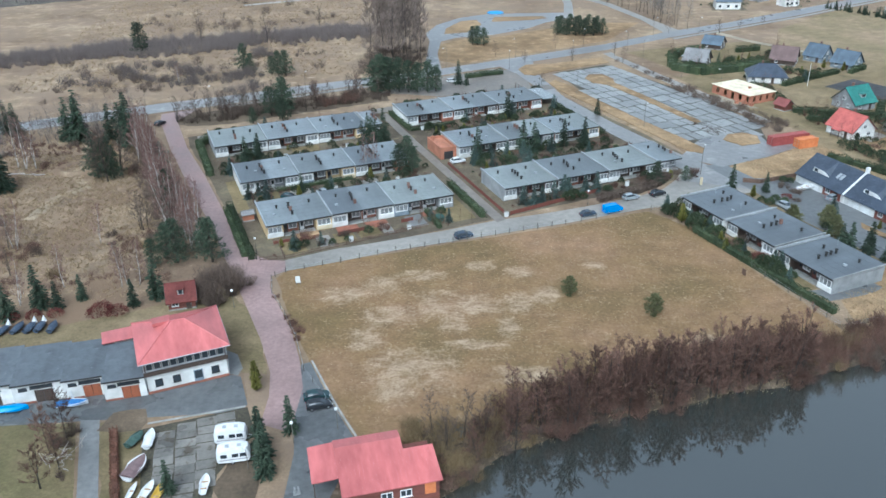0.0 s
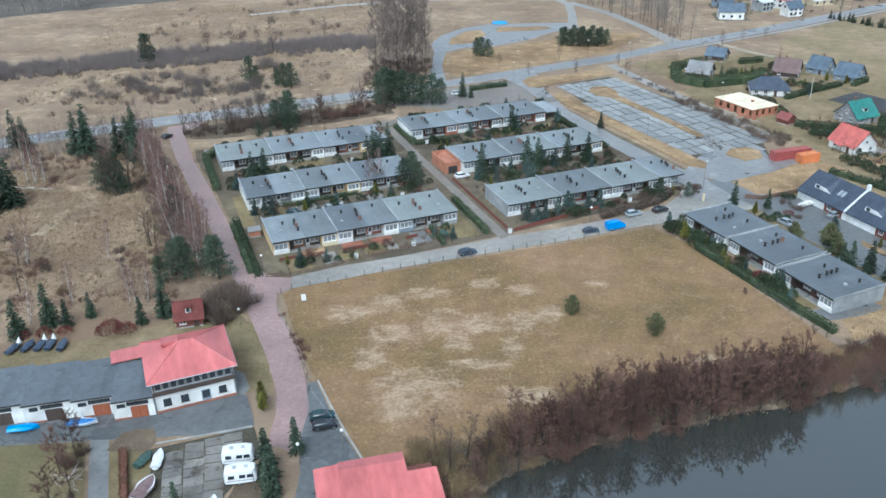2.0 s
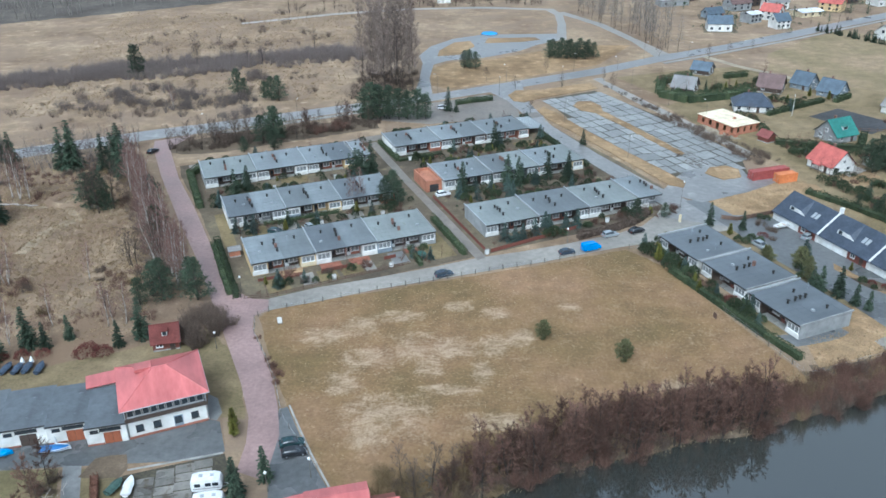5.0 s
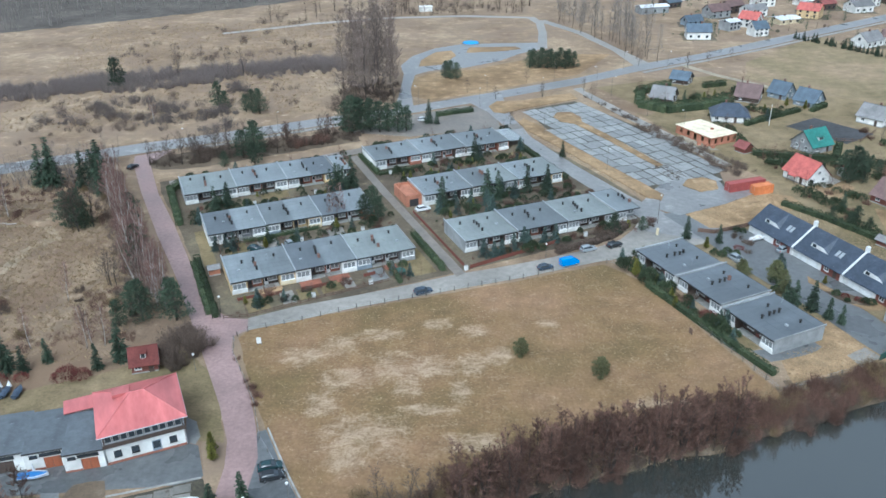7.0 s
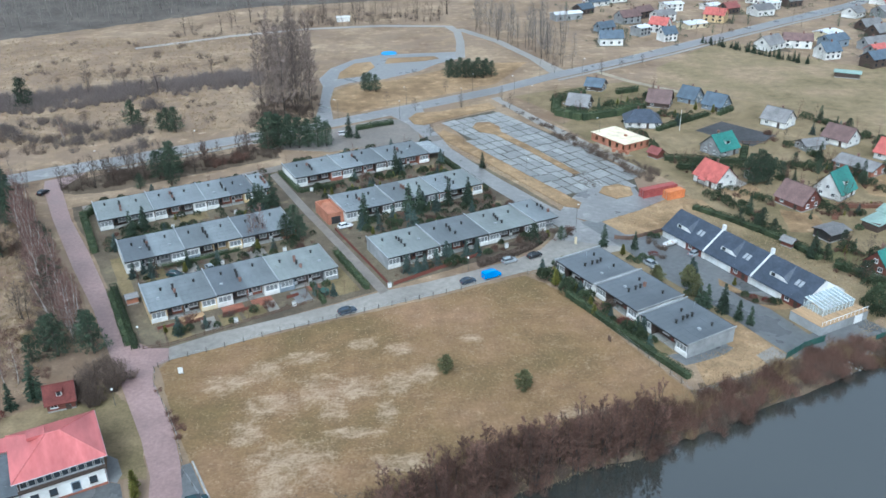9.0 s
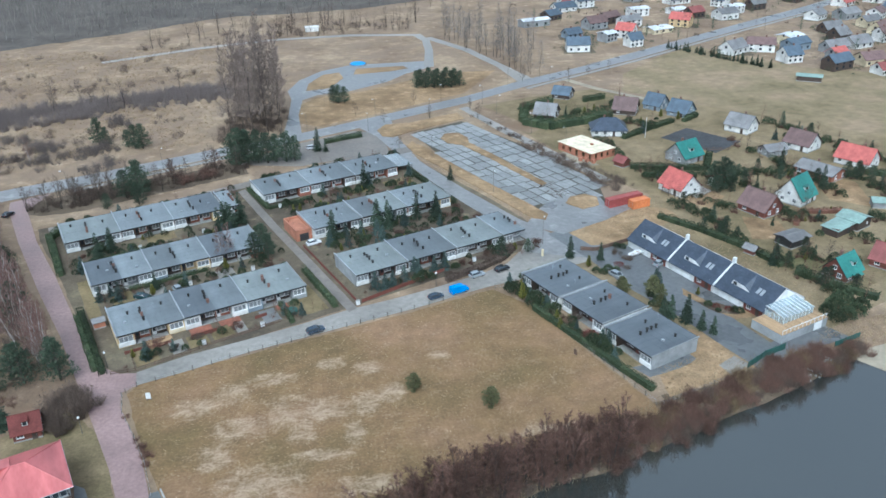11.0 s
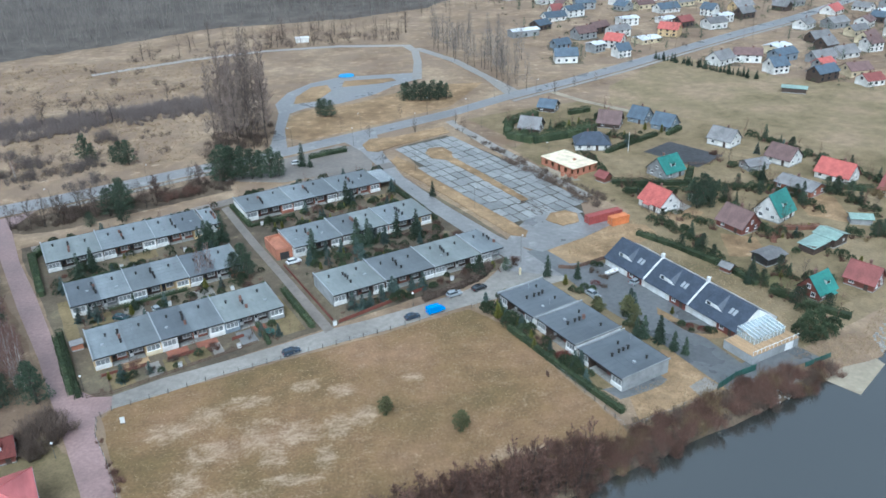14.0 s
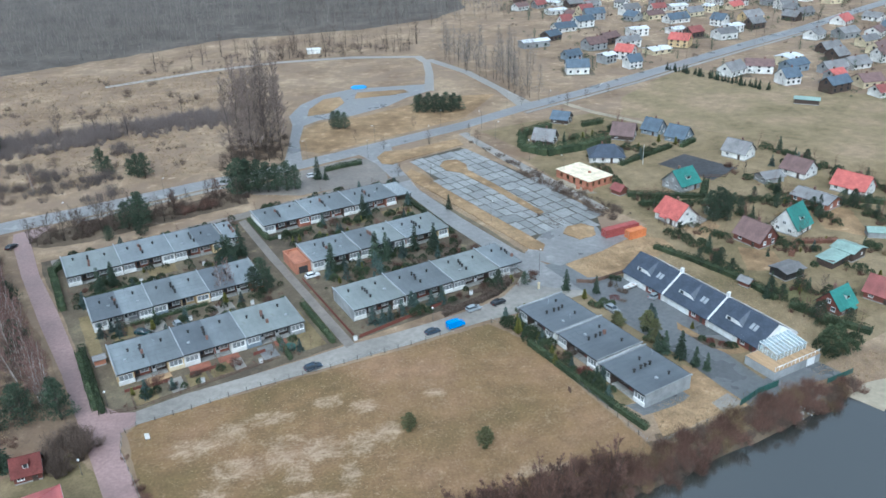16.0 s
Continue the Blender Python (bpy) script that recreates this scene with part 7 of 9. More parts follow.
for u, v, k in ((84, 163.5, 1.0), (85.8, 161.5, 0.9), (88.5, 162.6, 1.2), (96, 165, 1.1), (86, 196, 1.4), (84, 193, 1.0), (100, 196, 1.5), (103, 195, 1.2), (105, 197, 1.1), (108, 194, 1.1), (98, 192, 1.1), (90, 196, 0.9), (112, 228, 1.1), (120, 196, 1.0), (94, 194, 1.3), (113, 196, 1.2), (118, 193, 1.25), (88, 190, 1.2), (101, 163.5, 1.2), (104, 163, 1.0), (92, 163, 1.0), (110, 227, 1.2), (96, 228, 1.2), (43, 191, 1.2), (63, 221, 1.3), (67, 222, 1.4), (30, 222, 1.2), (26, 219, 1.2)):
    x, y = W(u, v)
    plant(pr.choice(("bluespruce", "spruce")) if k > 1.15 else "bluespruce", x, y, k * 0.75 if k > 1.15 else k, "garden conifers")
rows_v = ((159.5, 166, 22, 71), (184, 196, 20, 71), (212.5, 226.5, 18, 71), (160.5, 165.5, 79, 132), (181.5, 197.5, 80, 130), (214, 230, 80, 130), (243.5, 250, 18, 74), (246.5, 254, 78, 134))
gs_ = [W(pr.uniform(u0, u1), pr.uniform(v0, v1)) for v0, v1, u0, u1 in rows_v[1:3] + rows_v[4:] for _ in range(int((u1 - u0) * 0.62))]
woods("estate_shrubs", "mixed dark evergreen shrubs of the row gardens", gs_, ("evergreen",), M["hedge"], (0.35, 1.15), 620)
gs_ = [W(pr.uniform(u0, u1), pr.uniform(v0, v1)) for v0, v1, u0, u1 in rows_v for _ in range(int((u1 - u0) * 0.4))]
woods("estate_brush", "bare brown shrubs of the row gardens", gs_, ("brownbush", "bush", "bare"), M["redtwig"], (0.25, 0.65), 380)
woods("lot_weeds", "dead weeds in the old car park", scatter([(73, 244), (77, 246), (83, 234), (80, 230)], 26), ("brownbush",), M["twig"], (0.25, 0.5), 400)
# garden strip west of the last row and along the drive
for i in range(34):
    f = i / 33
    x, y = W(113.2 + pr.uniform(0.3, 3.0), 147 - 40 * f)
    plant(pr.choice(("evergreen", "bluespruce", "bush", "evergreen", "thuja")), x, y, pr.uniform(0.45, 0.9), "shrubs in the end gardens")
for x, y, k, kind in ((78.4, 170.2, 1.0, "pinebush"), (78.8, 169.6, 0.95, "pinebush"), (85.2, 167.6, 1.2, "pinebush"), (86.6, 168.8, 1.15, "bluespruce"), (84.4, 166, 0.8, "evergreen"), (88, 170, 0.9, "bluespruce"), (87, 166.4, 0.85, "pinebush"), (88.2, 153.6, 0.85, "spruce"), (85.4, 156.1, 0.7, "spruce"), (83.6, 156.4, 0.62, "spruce"), (84.7, 160.6, 0.9, "pinebush"), (83, 162, 0.7, "evergreen"), (90.2, 149.8, 0.6, "spruce"), (92, 147.6, 0.5, "spruce"), (74.4, 184.4, 0.9, "thuja"), (75.3, 180.8, 0.9, "evergreen"), (76.8, 179.4, 1.0, "evergreen"), (82.2, 183.2, 0.6, "redbush"), (84, 181.4, 0.6, "brownbush"), (85.2, 193.6, 0.9, "evergreen"), (86.6, 192.8, 0.8, "evergreen"), (96.1, 159.4, 0.8, "evergreen"), (97.4, 156.6, 0.6, "evergreen"), (101, 155.8, 0.8, "evergreen"),
                      (55, 167.2, 1.5, "evergreen"), (56.2, 168.8, 1.7, "evergreen"), (57.6, 166.2, 1.4, "evergreen"), (51.2, 175, 1.4, "evergreen"), (52.4, 173.4, 1.7, "evergreen"), (53.4, 170.6, 1.2, "thuja"), (54.2, 172, 1.5, "evergreen"), (58.4, 162.8, 1.4, "evergreen"), (60, 163.8, 1.2, "evergreen"), (63.4, 159, 1.3, "brownbush"), (62.2, 157.4, 1.1, "evergreen"), (58.9, 156, 0.8, "thuja"), (64.2, 148, 1.5, "evergreen"), (65.2, 146.4, 1.7, "evergreen"), (66, 144.6, 1.4, "evergreen"), (67.6, 147.8, 0.8, "bluespruce"), (64.4, 150.4, 0.9, "redbush"), (61.2, 153.6, 0.5, "redbush"),
                      (86, 160.5, 1.0, "evergreen"), (85, 163, 1.1, "evergreen"), (78.5, 181, 1.0, "evergreen"), (80.5, 180, 0.9, "evergreen"), (84, 190, 0.8, "brownbush"), (86, 186, 0.9, "brownbush"), (100, 156.6, 0.5, "redbush"), (97.8, 158.5, 0.45, "redbush"), (102, 155, 0.9, "evergreen"), (96, 165, 0.6, "thuja"),
                      (92, 189, 1.1, "evergreen"), (93.5, 186.5, 1.0, "evergreen"), (124, 152, 2.0, "evergreen"), (127, 154, 2.2, "evergreen"), (121.5, 147.2, 1.5, "evergreen"), (124.5, 147.8, 1.7, "evergreen"), (127.6, 149.2, 1.8, "evergreen"), (130.2, 151.4, 1.6, "evergreen"), (121, 150.4, 1.7, "evergreen"), (56, 181, 1.0, "evergreen"), (57, 179.5, 0.9, "thuja"), (58.5, 176, 1.0, "evergreen")):
    plant(kind, x, y, k)
# shrubs and trees of the eastern gardens
east = [(110, 210), (140, 160), (190, 200), (205, 230), (175, 290), (150, 268), (120, 250)]
EDGES = (((104, 252), (116, 246), (128, 240), (150, 237), (178, 229)), ((112, 246), (119, 228), (126, 212)), ((126, 212), (139, 204), (150, 199), (172, 195)), ((111, 220), (117, 208), (120, 190), (126, 169), (131, 154)), ((129, 186), (133, 177), (150, 169)),
         ((157, 262), (161, 240), (165, 215)), ((178, 290), (195, 242), (200, 214)), ((110, 262), (109, 281)), ((96, 300), (90, 326)), ((112, 296), (128, 300), (133, 290)), ((100, 312), (122, 318), (134, 330)), ((139, 232), (141, 214), (139, 204)), ((150, 199), (154, 182)), ((172, 195), (180, 212), (178, 229)))


def along(lines, step, jitter):
    out = []
    for ln in lines:
        for (x0, y0), (x1, y1) in zip(ln, ln[1:]):
            n = max(1, int(math.hypot(x1 - x0, y1 - y0) / step))
            for i in range(n):
                f = (i + pr.random()) / n
                p_ = (x0 + (x1 - x0) * f + pr.gauss(0, jitter), y0 + (y1 - y0) * f + pr.gauss(0, jitter))
                if not any(math.hypot(p_[0] - a, p_[1] - b) < 6.5 for a, b in COTS):
                    out.append(p_)
    return out


woods("garden_shrubs", "dark evergreen shrubs along the garden bounds", along(EDGES, 1.35, 1.0), ("evergreen",), M["hedge"], (0.5, 1.6), 400)
woods("garden_brush", "bare shrubs along the garden bounds", along(EDGES, 1.5, 1.4), ("brownbush", "bush", "bare"), M["redtwig"], (0.35, 0.9), 300)
for x, y in along(EDGES, 9.0, 1.5):
    plant(pr.choice(("spruce", "pine", "bluespruce", "pine", "bare", "thuja")), x, y, pr.uniform(0.45, 0.8), "trees along the garden bounds")
for x, y, k in ((129, 226, 0.9), (131.5, 228, 0.9), (133.5, 225.5, 0.8), (153.7, 232.2, 0.7), (162, 221, 0.7), (133, 181.3, 0.7), (122.7, 176.8, 0.7), (125.6, 176.2, 0.6), (185, 249.6, 0.8), (177.5, 227.2, 0.9), (181, 225, 0.8), (141.5, 237.3, 0.6), (150, 240.7, 0.6), (131, 166, 0.6), (135, 161, 0.6), (113, 200, 0.6), (116, 196, 0.6), (119, 192, 0.6)):
    plant("pine", x, y, k * 0.85, "dark evergreens of the eastern gardens")
for x, y in scatter(east, 26, lambda x, y: not any(math.hypot(x - a, y - b) < 7 for a, b in COTS)):
    kind = pr.choice(("evergreen", "evergreen", "brownbush", "bush", "thuja", "bluespruce", "spruce", "tanbush"))
    plant(kind, x, y, {"spruce": pr.uniform(0.3, 0.6), "evergreen": pr.uniform(0.8, 1.5)}.get(kind, pr.uniform(0.5, 1.0)), "shrubs of the eastern gardens")
for x, y in scatter([(100, 300), (120, 330), (150, 300), (125, 280)], 8):
    plant(pr.choice(("evergreen", "thuja", "brownbush", "bluespruce")), x, y, pr.uniform(0.5, 1.1), "shrubs of the eastern gardens")
for x, y, k in ((140.5, 212, 0.8), (147, 206, 0.9)):
    plant("bare", x, y, k, "bare garden trees")
plant("tanbush", 190, 222, 1.8)

wood_poly = [(-400, 380), (-260, 470), (-174, 515), (-147, 531), (-117, 548), (-86, 570), (-58, 588), (-10, 590), (-20, 760), (-420, 700)]
woods("far_woods", "leafless grey-brown forest beyond the meadow", scatter(wood_poly, 1000), ("bare", "birch"), M["farhaze"], (1.5, 2.3), 125)
woods("far_woods", "open leafless wood behind the meadow track", scatter([(-14, 588), (40, 596), (80, 620), (90, 760), (-20, 760)], 190) + scatter([(60, 588), (150, 625), (160, 760), (80, 760)], 90), ("bare", "birch"), M["farhaze"], (1.2, 2.1), 170)
woods("far_trees", "scattered bare trees among the far houses", scatter([(0, 560), (150, 560), (240, 640), (60, 760), (-40, 700)], 90) + scatter([(200, 440), (420, 440), (460, 640), (240, 620)], 70), ("bare", "poplar"), M["twig"], (0.5, 1.0), 240)

# broken, pale debris of a split tree beside the boat house, and a felled crown beside the path
def snag(x, y, z, turn, seed, label, mat):
    q = random.Random(seed)
    s_ = Shape()
    for i in range(16):
        p0 = Vector((q.gauss(0, 1.2), q.gauss(0, 1.0), q.uniform(0.1, 1.0)))
        d = Vector((q.gauss(0, 1), q.gauss(0, 0.7), q.gauss(0.35, 0.35))).normalized()
        ln = q.uniform(1.2, 3.8)
        p1 = p0 + d * ln * 0.5 + Vector((0, 0, q.uniform(-0.1, 0.25)))
        p2 = p1 + (d + Vector((q.gauss(0, 0.4), q.gauss(0, 0.4), q.gauss(0, 0.3)))).normalized() * ln * 0.5
        rr = q.uniform(0.04, 0.1)
        s_.tube(tuple(p0), tuple(p1), rr, rr * 0.7, 5).tube(tuple(p1), tuple(p2), rr * 0.7, rr * 0.25, 5)
        for j in range(5):
            b = p1.lerp(p2, q.random())
            tri(s_, b, b + Vector((q.gauss(0, 0.7), q.gauss(0, 0.7), q.gauss(0.3, 0.5))) * 0.9, 0.05, q.uniform(0, 6.28))
    return single("branch_pile", s_, M[mat], label, "branches", pose(x, y, z, 0, 0, turn))


snag(-0.4, 95.2, ground_z(-0.4, 95.2), 20, 1, "tangle of pale fallen branches beside the boat house", "post")
snag(2.8, 96.6, ground_z(2.8, 96.6), 70, 2, "tangle of pale fallen branches beside the boat house", "post")
snag(-56.5, 92.0, 0.1, 60, 3, "split pale birch trunk and torn branches", "birchbark")
plant("alder", -58.4, 97.5, 1.2, "bare trees beside the path")
plant("alder", -56.6, 90.4, 1.1, "bare trees beside the path")
plant("alder", -57.6, 86.4, 1.1, "bare trees beside the path")
for i in range(16):
    x = 9 + 50 * (i + pr.random()) / 16
    plant("alder", x, shore_y(x) + pr.uniform(-0.3, 2.2), pr.uniform(1.25, 1.7), "tall bare trees at the water's edge")

# rubble on the shore beside the slipway
rk = Shape()
for i in range(420):
    x = pr.uniform(104, 160)
    y = shore_y(x) + pr.uniform(0.3, 5.5)
    if 114 < x < 137 and y < 147:
        continue
    r, g = pr.uniform(0.15, 0.55), ground_z(x, y)
    ring = [(x + math.cos(a) * r * pr.uniform(0.7, 1.2), y + math.sin(a) * r * pr.uniform(0.7, 1.2)) for a in (0.3, 1.4, 2.5, 3.6, 4.7, 5.7)]
    n = len(rk.v)
    rk.v.extend([(a, b, g - 0.1) for a, b in ring] + [(x + (a - x) * 0.6, y + (b - y) * 0.6, g + r * pr.uniform(0.5, 0.9)) for a, b in ring])
    rk.f.extend([(n + j, n + (j + 1) % 6, n + 6 + (j + 1) % 6, n + 6 + j) for j in range(6)] + [tuple(n + 6 + j for j in range(6))])
single("shore_rubble", rk, M["kerb"], "broken stones and rubble on the lake shore", "rubble", kind="stuff")
tufts("shore_litter", "reed", "dead brown grass along the shore", [(x, shore_y(x) + pr.uniform(0.5, 9)) for x in [pr.uniform(108, 175) for _ in range(2200)]], 0.35, 0.12, 3, 0.35)
gt = thing("garden_gate", pose(59.2, 144.9, 0, 0, 0, -72), "small brown wooden gate in the wire fence", "gate")
for i in range(6):
    part("board", Shape().box(-0.55 + i * 0.19, -0.39 + i * 0.19, -0.02, 0.02, 0.12, 1.45), M["fencewood"], gt)
part("rail", Shape().box(-0.58, 0.6, 0.02, 0.06, 0.35, 0.45), M["fencewood"], gt)
part("rail", Shape().box(-0.58, 0.6, 0.02, 0.06, 1.1, 1.2), M["fencewood"], gt)
plant("alder", -59.5, 94.0, 1.1, "bare trees beside the path")
plant("brownbush", -59.0, 95.5, 1.1, "leafless shrubs beside the path")

# ---------- vehicles ----------
PAINTS = {k: paint(k + "_car_paint", c) for k, c in {"navy": (0.03, 0.06, 0.12), "black": (0.018, 0.02, 0.024), "silver": (0.3, 0.33, 0.35), "white": (0.75, 0.76, 0.77), "teal": (0.02, 0.05, 0.055), "dark_blue": (0.035, 0.055, 0.085), "bright_blue": (0.0, 0.25, 0.72)}.items()}
head_mat = surface("headlight_glass", (0.6, 0.62, 0.64), (0.75, 0.76, 0.78), 4.0, 0.1, 0.0)
tail_mat = surface("tail_light_red", (0.3, 0.01, 0.01), (0.4, 0.02, 0.02), 4.0, 0.2, 0.0)
car_no = [0]


def profile_body(sections, mat_name):
    """Lofts closed rings given as (x, half width low, half width high, z low, z high)."""
    s = Shape()
    rings = []
    for x, wl, wh, zl, zh in sections:
        b = 0.12
        rings.append([(x, -wl, zl), (x, wl, zl), (x, wl + 0.02, zl + (zh - zl) * 0.55), (x, wh, zh - b * 0.4), (x, wh - b, zh), (x, -wh + b, zh), (x, -wh, zh - b * 0.4), (x, -wl - 0.02, zl + (zh - zl) * 0.55)])
    n = 8
    for r in rings:
        s.v += r
    for i in range(len(rings) - 1):
        for k in range(n):
            s.f.append((i * n + k, i * n + (k + 1) % n, (i + 1) * n + (k + 1) % n, (i + 1) * n + k))
    s.f.append(tuple(range(n - 1, -1, -1)))
    s.f.append(tuple(range((len(rings) - 1) * n, len(rings) * n)))
    return s


def car(x, y, ang, colour, label, kind="estate", z=0.08, size=1.0):
    c_ = thing("car" if kind != "van" else "van", pose(x, y, z, 0, 0, ang) @ Matrix.Scale(size, 4), label, "car" if kind != "van" else "van")
    pm = PAINTS[colour]
    if kind == "van":
        body = profile_body([(-2.4, 0.9, 0.85, 0.3, 1.75), (-2.3, 0.95, 0.88, 0.28, 1.95), (-1.0, 0.97, 0.9, 0.28, 2.02), (0.6, 0.97, 0.88, 0.28, 2.0), (1.2, 0.96, 0.86, 0.28, 1.85), (1.7, 0.95, 0.9, 0.28, 1.25), (2.35, 0.9, 0.84, 0.3, 1.05), (2.45, 0.82, 0.76, 0.35, 0.85)], pm)
        part("body", body, pm, c_, smooth=False)
        part("windscreen", Shape().slab((1.24, -0.72, 1.84), (1.7, -0.76, 1.28), (1.7, 0.76, 1.28), (1.24, 0.72, 1.84), 0.02).moved(Matrix.Translation((0.03, 0, 0.02))), M["glass"], c_)
        wheels, wz = ((-1.5, 1), (-1.5, -1), (1.55, 1), (1.55, -1)), 0.33
        half = 0.95
    else:
        lo = profile_body([(-2.15, 0.78, 0.74, 0.36, 0.85), (-2.08, 0.85, 0.8, 0.26, 0.95), (-1.2, 0.88, 0.84, 0.24, 0.97), (0.9, 0.88, 0.84, 0.24, 0.95), (1.6, 0.87, 0.82, 0.25, 0.86), (2.05, 0.82, 0.76, 0.28, 0.74), (2.15, 0.74, 0.68, 0.36, 0.66)], pm)
        part("body", lo, pm, c_)
        back = -2.0 if kind == "estate" else -1.75
        cab = profile_body([(back, 0.76, 0.62, 0.92, 0.98), (back + 0.35, 0.78, 0.62, 0.92, 1.4), (-0.6, 0.79, 0.64, 0.92, 1.47), (0.2, 0.79, 0.63, 0.92, 1.44), (1.05, 0.78, 0.7, 0.92, 0.98)], M["glass"])
        part("window", cab, M["glass"], c_, "dark tinted windows")
        rf = profile_body([(back + 0.3, 0.6, 0.56, 1.385, 1.43), (-0.6, 0.645, 0.6, 1.42, 1.5), (0.2, 0.63, 0.58, 1.41, 1.47), (0.3, 0.6, 0.55, 1.4, 1.43)], pm)
        part("roof", rf, pm, c_)
        pil = Shape()
        for sy in (-1, 1):
            for xa, xb in ((back + 0.02, back + 0.36), (-0.5, -0.46), (1.02, 0.28)):
                pil.tube((xa, sy * 0.775, 0.93), (xb, sy * 0.64, 1.43), 0.045, 0.04, 5)
        part("pillar", pil, pm, c_)
        wheels, wz, half = ((-1.35, 1), (-1.35, -1), (1.35, 1), (1.35, -1)), 0.31, 0.87
        for sy in (-1, 1):
            part("mirror", Shape().box(0.78, 0.92, sy * 0.98 - 0.1, sy * 0.98 + 0.1, 0.9, 1.05), pm, c_)
    fx = 2.1 if kind != "van" else 2.4
    bx_ = -2.1 if kind != "van" else -2.36
    for sy in (-1, 1):
        part("headlight", Shape().box(fx - 0.1, fx + 0.04, sy * 0.6 - 0.16, sy * 0.6 + 0.16, 0.58, 0.72), head_mat, c_)
        part("tail_light", Shape().box(bx_ - 0.06, bx_ + 0.1, sy * 0.66 - 0.1, sy * 0.66 + 0.1, 0.66, 0.9), tail_mat, c_)
    for wx, sy in wheels:
        w_ = part("wheel", Shape().tube((wx, sy * (half - 0.2), wz), (wx, sy * (half + 0.01), wz), wz, wz, 14), M["tyre"], c_)
        part("rim", Shape().tube((wx, sy * (half - 0.05), wz), (wx, sy * (half + 0.025), wz), wz * 0.62, wz * 0.55, 10), M["rim"], w_)
    return c_


car(3.1, 164.6, 24, "dark_blue", "dark blue estate car parked on the kerb")
car(32.6, 175.2, 20, "dark_blue", "dark grey-blue car parked at the plot", "hatch", size=0.93)
car(38.7, 177.2, 22, "bright_blue", "bright blue van parked beside the plot", "van")
car(44.6, 184.6, 22, "silver", "silver-grey estate car parked at the hedge")
car(51.6, 186.6, 27, "black", "black car parked at the street corner", "hatch")
car(-21.8, 106.3, 14, "teal", "dark car parked in the bay", "hatch", size=0.97)
car(-21.0, 104.0, 14, "black", "black estate car parked in the bay", size=0.97)
car(79.8, 177.6, -62, "silver", "pale silver car on the drive", "hatch")
car(93.0, 182.0, 30, "silver", "silver car before the garages", "hatch")
car(2.6, 212.0, 24, "white", "white car beside the orange annexe", "hatch", z=0.1)
car(2.0, 295.5, 20, "white", "white van-like car behind the trees", "estate", z=0.04)
car(-31.5, 190.5, -60, "silver", "pale car in a front garden", "hatch", z=0.04)
car(-40.0, 188.5, -20, "teal", "dark green car in a front garden", "hatch", z=0.04)
car(-91.8, 250.5, 65, "black", "dark car at the end of the village street", "hatch")


# caravans
def caravan(x, y, ang, label):
    c_ = thing("caravan", pose(x, y, 0.1, 0, 0, ang), label, "caravan", "caravans in the boat park")
    body = profile_body([(-2.35, 0.92, 0.8, 0.75, 2.0), (-2.2, 1.05, 0.95, 0.5, 2.35), (-1.2, 1.08, 1.0, 0.42, 2.55), (1.2, 1.08, 1.0, 0.42, 2.55), (2.1, 1.05, 0.95, 0.5, 2.3), (2.35, 0.92, 0.8, 0.8, 1.7)], M["gel"])
    part("body", body, M["gel"], c_)
    for sy in (-1, 1):
        for wx in (-1.3, 0.3, 1.4):
            part("window", Shape().box(wx - 0.45, wx + 0.45, min(sy * 1.03, sy * 1.1), max(sy * 1.03, sy * 1.1), 1.3, 1.9), M["glass"], c_)
        part("stripe", Shape().box(-2.0, 2.0, min(sy * 1.06, sy * 1.105), max(sy * 1.06, sy * 1.105), 0.85, 1.0), M["greywall"], c_)
        w_ = part("wheel", Shape().tube((-0.2, sy * 0.85, 0.32), (-0.2, sy * 1.07, 0.32), 0.32, 0.32, 14), M["tyre"], c_)
        part("rim", Shape().tube((-0.2, sy * 1.0, 0.32), (-0.2, sy * 1.09, 0.32), 0.2, 0.17, 10), M["rim"], w_)
    part("window", Shape().box(2.24, 2.33, -0.6, 0.6, 1.2, 1.65), M["glass"], c_)
    for hx in (-0.8, 0.9):
        part("roof_hatch", Shape().box(hx - 0.3, hx + 0.3, -0.3, 0.3, 2.52, 2.64), M["zinc"], c_)
    part("drawbar", Shape().tube((2.2, -0.5, 0.5), (3.3, 0, 0.45), 0.05, 0.05, 6).tube((2.2, 0.5, 0.5), (3.3, 0, 0.45), 0.05, 0.05, 6).tube((3.2, 0, 0.0), (3.2, 0, 0.5), 0.04, 0.04, 6), M["zinc"], c_)


caravan(-33.1, 96.3, 8, "white touring caravan parked on concrete")
caravan(-31.7, 92.0, 10, "white touring caravan beside another one")


